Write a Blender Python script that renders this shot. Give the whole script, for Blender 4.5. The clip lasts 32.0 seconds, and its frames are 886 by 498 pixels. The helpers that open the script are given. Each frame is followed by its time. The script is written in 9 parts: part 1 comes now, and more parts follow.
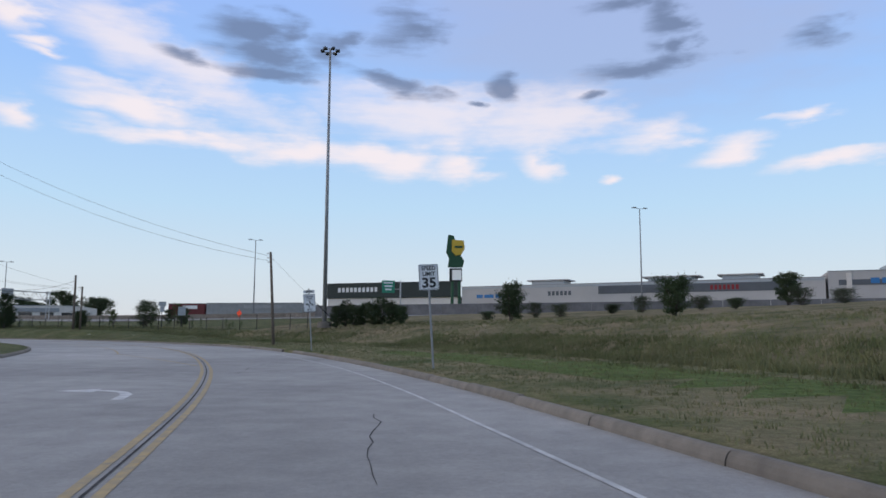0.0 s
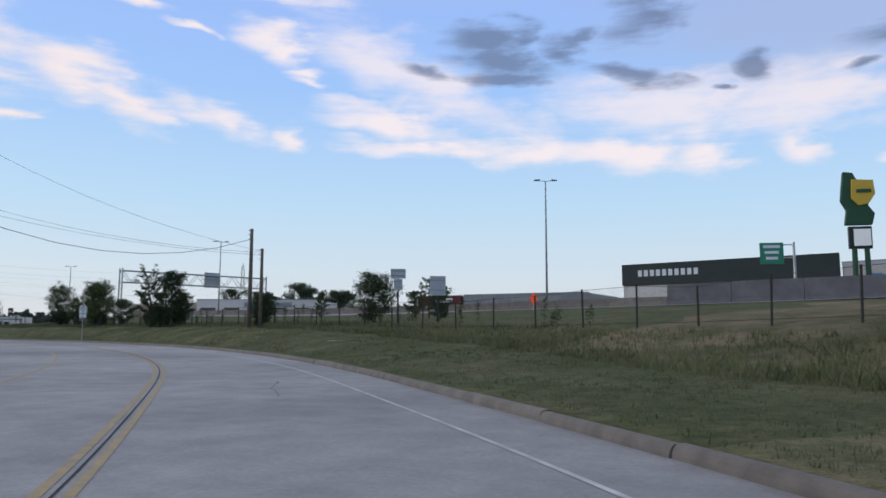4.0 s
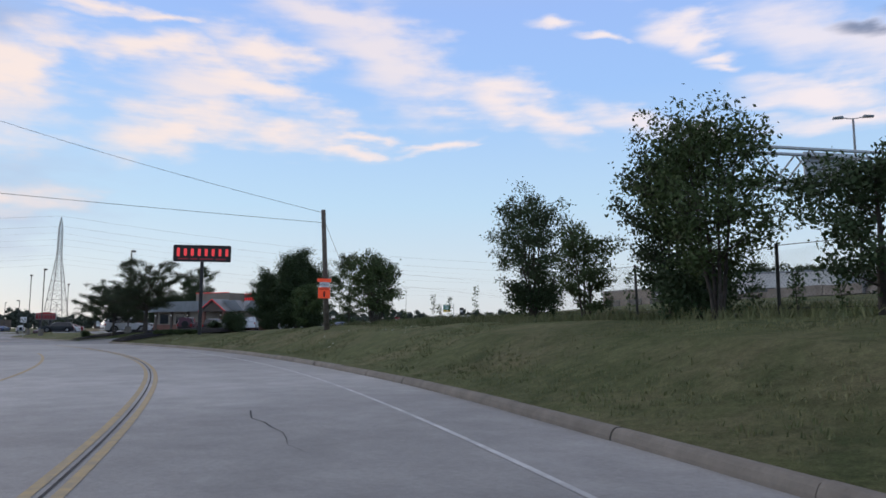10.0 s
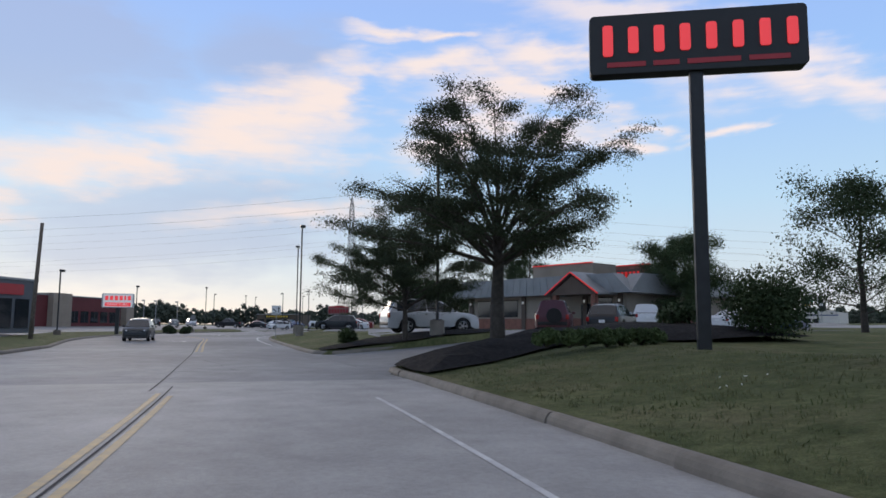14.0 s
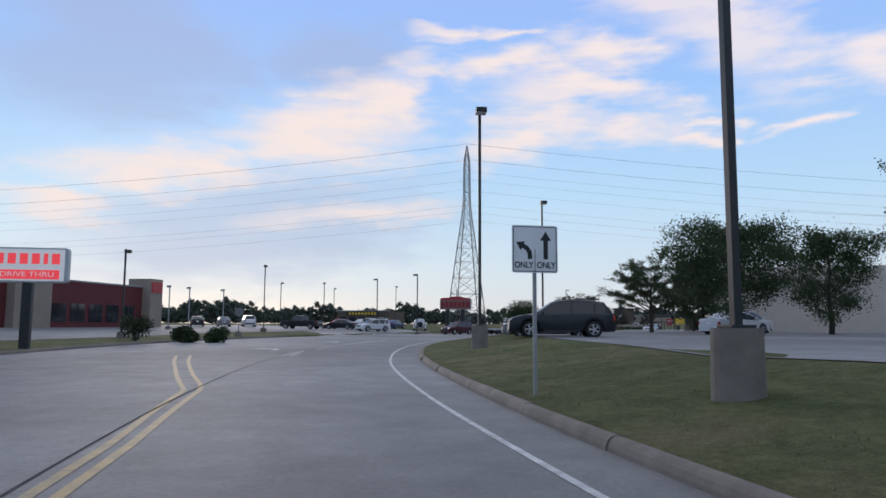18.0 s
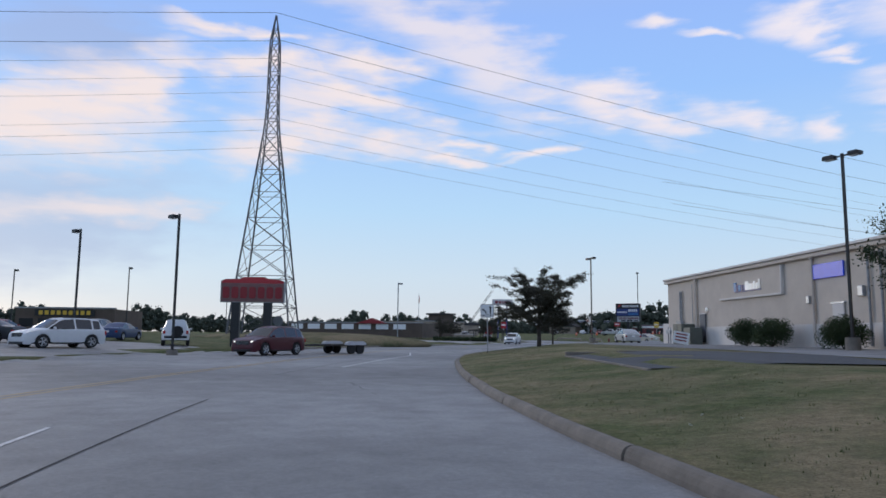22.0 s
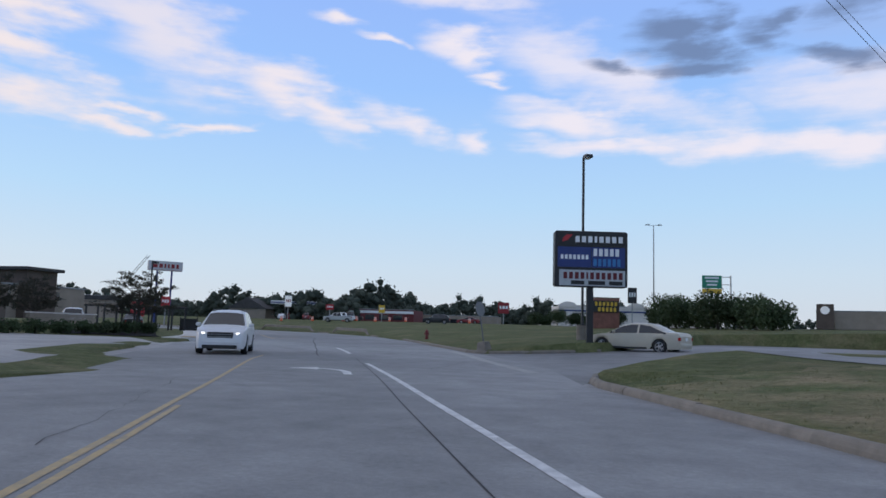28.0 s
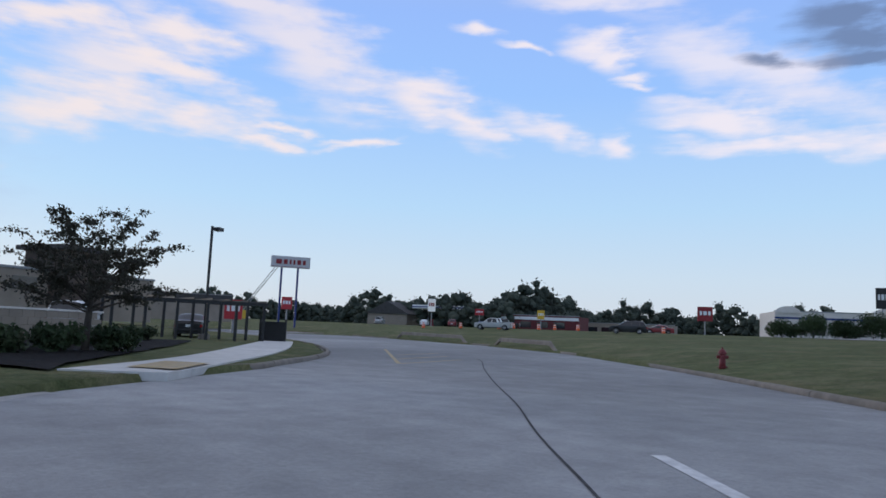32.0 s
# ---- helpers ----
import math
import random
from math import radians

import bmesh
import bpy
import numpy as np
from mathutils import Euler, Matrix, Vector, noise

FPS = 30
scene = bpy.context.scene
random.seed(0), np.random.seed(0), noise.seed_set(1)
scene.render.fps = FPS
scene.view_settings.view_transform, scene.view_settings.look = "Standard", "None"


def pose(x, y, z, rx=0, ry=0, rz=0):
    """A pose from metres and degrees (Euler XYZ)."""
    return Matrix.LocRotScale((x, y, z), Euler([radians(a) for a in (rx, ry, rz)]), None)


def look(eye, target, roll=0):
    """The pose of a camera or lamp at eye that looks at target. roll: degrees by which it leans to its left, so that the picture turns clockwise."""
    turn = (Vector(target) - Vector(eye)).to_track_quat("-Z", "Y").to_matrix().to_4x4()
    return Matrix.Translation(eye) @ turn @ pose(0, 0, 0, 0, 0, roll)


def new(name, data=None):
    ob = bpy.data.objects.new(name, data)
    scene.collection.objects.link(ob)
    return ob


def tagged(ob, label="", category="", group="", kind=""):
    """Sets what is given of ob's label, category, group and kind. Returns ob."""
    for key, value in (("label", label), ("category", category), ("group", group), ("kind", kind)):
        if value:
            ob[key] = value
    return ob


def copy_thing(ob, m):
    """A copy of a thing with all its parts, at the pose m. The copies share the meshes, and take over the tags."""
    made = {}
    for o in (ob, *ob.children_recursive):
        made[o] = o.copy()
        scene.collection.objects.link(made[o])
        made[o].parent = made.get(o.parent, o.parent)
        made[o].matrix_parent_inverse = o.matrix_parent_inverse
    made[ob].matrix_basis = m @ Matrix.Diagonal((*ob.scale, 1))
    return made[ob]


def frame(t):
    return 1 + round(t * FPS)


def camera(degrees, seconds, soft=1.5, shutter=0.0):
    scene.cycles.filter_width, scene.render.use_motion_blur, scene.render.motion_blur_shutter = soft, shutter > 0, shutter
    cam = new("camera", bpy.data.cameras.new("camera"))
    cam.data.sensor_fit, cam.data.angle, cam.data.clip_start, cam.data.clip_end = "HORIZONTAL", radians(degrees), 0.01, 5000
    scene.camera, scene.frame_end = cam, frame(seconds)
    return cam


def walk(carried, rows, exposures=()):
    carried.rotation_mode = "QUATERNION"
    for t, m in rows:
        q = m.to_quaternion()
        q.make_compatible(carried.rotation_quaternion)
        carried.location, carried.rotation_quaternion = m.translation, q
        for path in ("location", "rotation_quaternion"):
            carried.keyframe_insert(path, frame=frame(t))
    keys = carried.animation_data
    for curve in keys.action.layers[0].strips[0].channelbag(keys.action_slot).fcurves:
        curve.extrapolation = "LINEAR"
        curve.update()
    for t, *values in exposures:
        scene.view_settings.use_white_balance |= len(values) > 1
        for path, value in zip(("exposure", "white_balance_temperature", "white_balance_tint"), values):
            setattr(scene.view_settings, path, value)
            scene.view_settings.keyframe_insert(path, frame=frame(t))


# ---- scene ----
cam = camera(63.5, 32.0, soft=1.6)
# seconds, x, y, z, tilt, roll, heading of the camera on the dashboard
PATH = [
    (0.0, -0.02, 0.01, 1.25, 96.58, -0.19, -0.25),
    (0.5, -1.75, 7.61, 1.25, 96.53, 0.03, 1.20),
    (1.0, -3.65, 15.01, 1.25, 96.59, -0.16, 2.74),
    (1.5, -5.73, 22.18, 1.25, 96.52, -0.07, 4.68),
    (2.0, -8.02, 29.12, 1.25, 96.56, -0.29, 6.85),
    (2.5, -10.55, 35.82, 1.25, 96.47, -0.13, 9.32),
    (3.0, -13.35, 42.25, 1.25, 96.54, -0.27, 12.06),
    (3.5, -16.38, 48.40, 1.25, 96.51, -0.13, 14.66),
    (4.0, -19.74, 54.24, 1.25, 96.47, -0.18, 18.94),
    (4.5, -23.41, 59.76, 1.25, 96.50, -0.17, 22.63),
    (5.0, -27.26, 65.00, 1.25, 96.57, -0.09, 24.90),
    (5.5, -31.18, 70.03, 1.25, 96.68, 0.06, 26.43),
    (6.0, -35.23, 74.78, 1.25, 96.74, 0.05, 29.26),
    (6.5, -39.45, 79.21, 1.25, 96.67, 0.03, 32.28),
    (7.0, -43.85, 83.37, 1.25, 96.65, -0.00, 35.20),
    (7.5, -48.41, 87.27, 1.25, 96.65, -0.08, 38.01),
    (8.0, -53.18, 90.95, 1.25, 96.66, -0.12, 40.79),
    (8.5, -58.13, 94.42, 1.25, 96.61, -0.22, 43.55),
    (9.0, -63.25, 97.67, 1.25, 96.63, -0.32, 46.28),
    (9.5, -68.57, 100.67, 1.25, 96.48, -0.13, 49.11),
    (10.0, -74.11, 103.44, 1.25, 96.38, -0.01, 51.94),
    (10.5, -79.85, 105.96, 1.25, 96.35, 0.09, 54.83),
    (11.0, -85.80, 108.23, 1.25, 96.30, 0.16, 57.76),
    (11.5, -91.91, 110.21, 1.25, 96.30, 0.07, 60.65),
    (12.0, -98.14, 111.90, 1.25, 96.18, 0.14, 63.63),
    (12.5, -104.42, 113.24, 1.25, 96.05, 0.18, 66.68),
    (13.0, -110.71, 114.29, 1.25, 96.10, 0.17, 69.19),
    (13.5, -117.03, 115.07, 1.25, 96.13, -0.07, 71.80),
    (14.0, -123.36, 115.56, 1.25, 96.12, -0.33, 74.10),
    (14.5, -129.67, 115.82, 1.25, 95.98, -0.27, 76.12),
    (15.0, -135.93, 115.89, 1.25, 95.93, -0.42, 77.85),
    (15.5, -142.15, 115.82, 1.25, 95.87, -0.57, 79.12),
    (16.0, -148.37, 115.72, 1.25, 96.06, -0.46, 79.37),
    (16.5, -154.62, 115.59, 1.25, 96.12, -0.38, 79.52),
    (17.0, -160.92, 115.44, 1.25, 96.08, -0.29, 79.88),
    (17.5, -167.27, 115.25, 1.25, 95.94, -0.13, 80.18),
    (18.0, -173.67, 115.10, 1.25, 96.05, -0.27, 79.56),
    (18.5, -180.11, 115.04, 1.25, 96.09, -0.35, 78.67),
    (19.0, -186.55, 115.12, 1.25, 96.19, -0.26, 77.25),
    (19.5, -193.00, 115.43, 1.25, 96.30, -0.41, 75.22),
    (20.0, -199.45, 115.99, 1.25, 96.36, -0.30, 72.68),
    (20.5, -205.92, 116.88, 1.25, 96.46, -0.33, 69.67),
    (21.0, -212.39, 118.13, 1.25, 96.55, -0.44, 66.42),
    (21.5, -218.82, 119.78, 1.25, 96.71, -0.49, 63.13),
    (22.0, -225.10, 121.83, 1.25, 96.86, -0.56, 59.98),
    (22.5, -231.22, 124.21, 1.25, 96.90, -0.63, 56.86),
    (23.0, -237.20, 126.92, 1.25, 96.89, -0.78, 53.93),
    (23.5, -243.16, 129.92, 1.25, 96.69, -1.08, 51.34),
    (24.0, -249.17, 133.23, 1.25, 96.49, -1.16, 49.04),
    (24.5, -255.22, 136.83, 1.25, 96.19, -0.87, 46.92),
    (25.0, -261.08, 140.76, 1.25, 96.29, -0.84, 43.33),
    (25.5, -266.64, 144.93, 1.25, 96.31, -1.03, 40.62),
    (26.0, -271.93, 149.13, 1.25, 96.30, -1.33, 39.50),
    (26.5, -276.99, 153.26, 1.25, 96.31, -1.70, 39.10),
    (27.0, -281.74, 157.37, 1.25, 96.29, -1.71, 36.98),
    (27.5, -286.12, 161.45, 1.25, 96.25, -1.72, 35.00),
    (28.0, -290.13, 165.42, 1.25, 96.24, -1.70, 33.44),
    (28.5, -293.78, 169.21, 1.25, 96.20, -1.70, 32.41),
    (29.0, -297.11, 172.72, 1.25, 96.11, -1.66, 31.87),
    (29.5, -300.10, 175.92, 1.25, 96.04, -1.83, 31.60),
    (30.0, -302.78, 178.78, 1.25, 96.03, -1.92, 31.54),
    (30.5, -305.20, 181.30, 1.25, 96.13, -1.92, 31.93),
    (31.0, -307.39, 183.48, 1.25, 96.34, -1.98, 33.51),
    (31.5, -309.52, 185.29, 1.25, 96.54, -2.23, 37.37),
    (32.0, -311.69, 186.67, 1.25, 96.49, -2.36, 44.73),
]
walk(cam, [(t, pose(*p)) for t, *p in PATH], exposures=[(0.0, 0.0, 6560, 10), (9.0, 0.0, 6640, 10), (15.0, 0.0, 6680, 10), (18.0, -0.02, 6480, 10), (22.0, -0.05, 6270, 10), (32.0, -0.04, 6220, 10)])

# ---------------------------------------------------------------- sky and sun
SUN_AZ, SUN_EL = 100.0, 9.0        # degrees to the left of +y, and above the horizon
sun = new("sun", bpy.data.lights.new("sun", "SUN"))
sun.data.energy, sun.data.angle, sun.data.color = 0.7, radians(14), (1.0, 0.88, 0.78)
sun.matrix_world = look((0, 0, 60), (math.sin(radians(SUN_AZ)) * 60, -math.cos(radians(SUN_AZ)) * 60, 60 - math.tan(radians(SUN_EL)) * 60))

# clouds: azimuth to the left, elevation, half width, half height, tilt
DARK = [
    (15, 21.9, 3.7, 1.8, 12),
    (13.8, 20, 4.4, 0.6, 0),
    (20.7, 20.7, 1.7, 0.7, 25),
    (2.6, 23.7, 2.9, 1.4, 0),
    (8.2, 21.6, 2.5, 1.2, 10),
    (4.2, 19.7, 4.2, 0.7, 18),
    (-16.4, 20, 4.5, 0.8, -3),
    (-17.8, 23.4, 1.6, 1.4, 0),
    (-14.4, 24.8, 3.1, 0.6, 0),
    (-28.9, 21, 2.2, 0.8, 0),
    (-5.6, 19.5, 1.6, 1, -20),
    (-12, 18.2, 1.3, 0.3, 0),
    (-2.3, 17.8, 0.8, 0.2, 0),
    (-19.5, 21.5, 1.2, 0.4, 0),
]
EAST = [
    (23.3, 16.5, 5.7, 1, 12),
    (20, 14.3, 7.8, 0.6, 4),
    (10, 14.1, 10.3, 1, 3),
    (2.7, 13.3, 5.5, 1.1, 4),
    (-1.5, 13.2, 2.1, 1.2, 0),
    (31.3, 15, 1.5, 0.9, 5),
    (30.5, 19.1, 1.9, 0.3, 0),
    (31.7, 21.1, 1.9, 1, 20),
    (-17.1, 15, 3.5, 1.1, 0),
    (-8.5, 13.6, 2.2, 1, 15),
    (-28.8, 12.2, 3.7, 0.6, -5),
    (-22.8, 13.5, 3.3, 0.7, -10),
    (-27.9, 15.4, 2.8, 0.3, 0),
    (-13.4, 11.8, 1.1, 0.3, 0),
]
NORTH = [
    (47.1, 18, 5.1, 1.8, 8),
    (43.6, 16.8, 3.7, 1.4, 28),
    (35.9, 15.7, 5.3, 0.9, 14),
    (33, 22.3, 2.7, 0.9, 4),
    (31.5, 21.3, 1.2, 0.7, 0),
    (38.8, 22.3, 2.5, 0.3, 6),
    (30.5, 19.7, 2, 0.3, -3),
    (23.2, 16.9, 5.3, 0.9, 0),
    (59.7, 14.2, 3, 0.4, 3),
    (52.6, 14.6, 3.1, 0.2, 0),
    (58, 15.3, 3.1, 0.3, 0),
]
NORTHWEST = [
    (66.7, 21.4, 5.3, 1.3, 12),
    (66.2, 18.4, 6.2, 0.9, 14),
    (67.5, 15.6, 9.5, 1.5, 4),
    (74.1, 14.3, 4.7, 1.4, -4),
    (84, 18.9, 6.3, 1.4, -12),
    (78.2, 22.8, 4.4, 0.4, 4),
    (52.4, 14.5, 2.8, 0.4, -10),
    (43.1, 23.5, 1.2, 0.3, 0),
]
WEST = [
    (101.9, 11.5, 9.3, 1.9, -13),
    (90.9, 15.3, 7.5, 2, -20),
    (84.2, 18.1, 6, 1.6, -24),
    (107.6, 8.7, 3.8, 1.5, -6),
    (75.4, 20.5, 5.6, 1, -10),
    (74.5, 22.6, 6.3, 0.3, -2),
]
VEIL = [
    (20.6, 19.9, 7.8, 1.3, 25),
    (0.9, 17.1, 7, 1.5, 8),
    (-8.3, 17, 5, 1.6, 0),
    (56.1, 21.2, 4.7, 2.1, 35),
    (23.8, 20.7, 5.1, 1.1, 15),
    (32.3, 25.7, 4.7, 0.6, 0),
    (42.9, 23.6, 1.5, 0.3, 0),
    (57.4, 21.8, 4.7, 1.4, 22),
    (87.4, 14.4, 5.6, 1.9, -10),
    (86.4, 8.8, 6.4, 0.7, -6),
    (61.6, 24.2, 7.1, 0.9, 10),
    (71.2, 18.2, 5, 1.5, -10),
]
GREY = [
    (-14.8, 23.1, 20.3, 4.9, 0),
    (104.2, 18.4, 9.8, 3.3, -6),
    (88.4, 20.6, 5.9, 2.1, -10),
    (94.1, 7.4, 15.2, 3.5, -8),
    (103.3, 20.9, 10.3, 2.3, 14),
]
CLOUDS = [("d", *c) for c in DARK] + [("b", *c) for c in EAST + NORTH + NORTHWEST + WEST] + [("f", *c) for c in VEIL] + [("g", *c) for c in GREY]


def build_world():
    w = bpy.data.worlds.new("evening_sky")
    scene.world = w
    w.use_nodes = True
    nt = w.node_tree
    nt.nodes.clear()
    N, L = nt.nodes.new, nt.links.new

    def math_node(op, a, b=None, clamp=False):
        n = N("ShaderNodeMath")
        n.operation, n.use_clamp = op, clamp
        for i, v in enumerate((a, b)):
            if v is None:
                continue
            if isinstance(v, (int, float)):
                n.inputs[i].default_value = v
            else:
                L(v, n.inputs[i])
        return n.outputs[0]

    def mix(fac, a, b):
        n = N("ShaderNodeMix")
        n.data_type = "RGBA"
        for sock, v in ((n.inputs[0], fac), (n.inputs[6], a), (n.inputs[7], b)):
            if isinstance(v, (int, float)):
                sock.default_value = v
            elif isinstance(v, tuple):
                sock.default_value = (*v, 1)
            else:
                L(v, sock)
        return n.outputs[2]

    geo = N("ShaderNodeTexCoord").outputs["Generated"]
    sep = N("ShaderNodeSeparateXYZ")
    L(geo, sep.inputs[0])
    az = math_node("MULTIPLY", math_node("ARCTAN2", math_node("MULTIPLY", sep.outputs[0], -1.0), sep.outputs[1]), 57.29578)
    el = math_node("MULTIPLY", math_node("ARCSINE", sep.outputs[2]), 57.29578)
    flat = N("ShaderNodeCombineXYZ")
    L(az, flat.inputs[0])
    L(el, flat.inputs[1])
    # ragged edges: push the cloud coordinates about by noise
    noise_a = N("ShaderNodeTexNoise")
    noise_a.inputs["Scale"].default_value, noise_a.inputs["Detail"].default_value = 10.0, 9.0
    stretch = N("ShaderNodeMapping")
    stretch.inputs["Scale"].default_value = (1.0, 1.0, 2.6)
    L(geo, stretch.inputs[0])
    L(stretch.outputs[0], noise_a.inputs["Vector"])
    centred = N("ShaderNodeVectorMath")
    centred.operation = "SUBTRACT"
    L(noise_a.outputs["Color"], centred.inputs[0])
    centred.inputs[1].default_value = (0.5, 0.5, 0.5)
    scaled = N("ShaderNodeVectorMath")
    scaled.operation = "MULTIPLY"
    L(centred.outputs[0], scaled.inputs[0])
    scaled.inputs[1].default_value = (7.0, 2.8, 0.0)
    warped = N("ShaderNodeVectorMath")
    warped.operation = "ADD"
    L(flat.outputs[0], warped.inputs[0])
    L(scaled.outputs[0], warped.inputs[1])
    fine = N("ShaderNodeTexNoise")
    fine.inputs["Scale"].default_value, fine.inputs["Detail"].default_value = 20.0, 9.0
    L(stretch.outputs[0], fine.inputs["Vector"])
    # long thin streaks along the wind
    comb = N("ShaderNodeMapping")
    comb.inputs["Rotation"].default_value = (radians(8), radians(-10), 0)
    comb.inputs["Scale"].default_value = (1.0, 1.0, 7.0)
    L(geo, comb.inputs[0])
    streak = N("ShaderNodeTexNoise")
    streak.inputs["Scale"].default_value, streak.inputs["Detail"].default_value, streak.inputs["Roughness"].default_value = 7.0, 8.0, 0.58
    L(comb.outputs[0], streak.inputs["Vector"])

    def layer(kind):
        total = None
        for k, a, e, hw, hh, tilt in CLOUDS:
            if k != kind:
                continue
            m = N("ShaderNodeMapping")
            m.vector_type = "TEXTURE"
            m.inputs["Location"].default_value = (a, e, 0)
            m.inputs["Rotation"].default_value = (0, 0, radians(tilt))
            m.inputs["Scale"].default_value = (hw * 1.6, hh * 2.0, 1) if kind != "f" else (hw * 2.1, hh * 2.6, 1)
            L(warped.outputs[0], m.inputs[0])
            g = N("ShaderNodeTexGradient")
            g.gradient_type = "SPHERICAL"
            L(m.outputs[0], g.inputs[0])
            total = g.outputs["Fac"] if total is None else math_node("MAXIMUM", total, g.outputs["Fac"])
        return total

    def density(kind, gain, ragged):
        body = layer(kind)
        near = math_node("MULTIPLY", body, 3.5, clamp=True)
        rag = math_node("ADD", math_node("MULTIPLY", math_node("SUBTRACT", fine.outputs["Fac"], 0.5), ragged * 0.8), math_node("MULTIPLY", math_node("SUBTRACT", streak.outputs["Fac"], 0.5), ragged * 0.95))
        d = math_node("ADD", body, math_node("MULTIPLY", rag, near))
        d = math_node("MULTIPLY", math_node("SUBTRACT", d, 0.12), gain, clamp=True)
        s = N("ShaderNodeMapRange")
        s.interpolation_type = "SMOOTHSTEP"
        L(d, s.inputs[0])
        return s.outputs[0]

    sky = N("ShaderNodeTexSky")
    sky.sky_type, sky.sun_disc = "NISHITA", False
    sky.sun_elevation, sky.sun_rotation = radians(SUN_EL), radians(-SUN_AZ)
    sky.air_density, sky.dust_density, sky.ozone_density = 1.0, 0.6, 2.2
    nishita = N("ShaderNodeVectorMath")
    nishita.operation = "SCALE"
    L(sky.outputs[0], nishita.inputs[0])
    nishita.inputs[3].default_value = 0.085
    ramp = N("ShaderNodeValToRGB")
    r = ramp.color_ramp
    r.elements[0].position, r.elements[0].color = 0.0, (0.74, 0.765, 0.81, 1)
    r.elements[1].position, r.elements[1].color = 1.0, (0.60, 0.60, 0.66, 1)
    for at, c in ((0.06, (0.68, 0.80, 0.91)), (0.13, (0.54, 0.77, 1.0)), (0.25, (0.38, 0.62, 1.06)), (0.33, (0.36, 0.56, 1.04)), (0.48, (0.48, 0.53, 0.68))):
        e = r.elements.new(at)
        e.color = (*c, 1)
    L(math_node("DIVIDE", el, 75.0, clamp=True), ramp.inputs[0])
    base = mix(0.90, nishita.outputs[0], ramp.outputs[0])
    # a warm tint to the clouds low down towards the sunset
    toward = N("ShaderNodeVectorMath")
    toward.operation = "DOT_PRODUCT"
    L(geo, toward.inputs[0])
    toward.inputs[1].default_value = (-math.sin(radians(SUN_AZ)), math.cos(radians(SUN_AZ)), 0.05)
    warm = math_node("MULTIPLY", math_node("SUBTRACT", toward.outputs["Value"], 0.35), 1.5, clamp=True)
    white = mix(warm, (0.93, 0.85, 0.89), (0.96, 0.82, 0.77))
    col = mix(math_node("MULTIPLY", density("g", 1.6, 0.35), 0.55), base, (0.42, 0.48, 0.68))
    col = mix(math_node("MULTIPLY", density("f", 1.2, 0.9), 0.78), col, white)
    col = mix(math_node("MULTIPLY", density("b", 1.12, 1.1), 0.95), col, white)
    col = mix(math_node("MULTIPLY", density("d", 1.35, 1.4), 0.85), col, (0.16, 0.22, 0.37))
    bg = N("ShaderNodeBackground")
    L(col, bg.inputs[0])
    bg.inputs[1].default_value = 1.0
    out = N("ShaderNodeOutputWorld")
    L(bg.outputs[0], out.inputs[0])


build_world()

# ---------------------------------------------------------------- materials


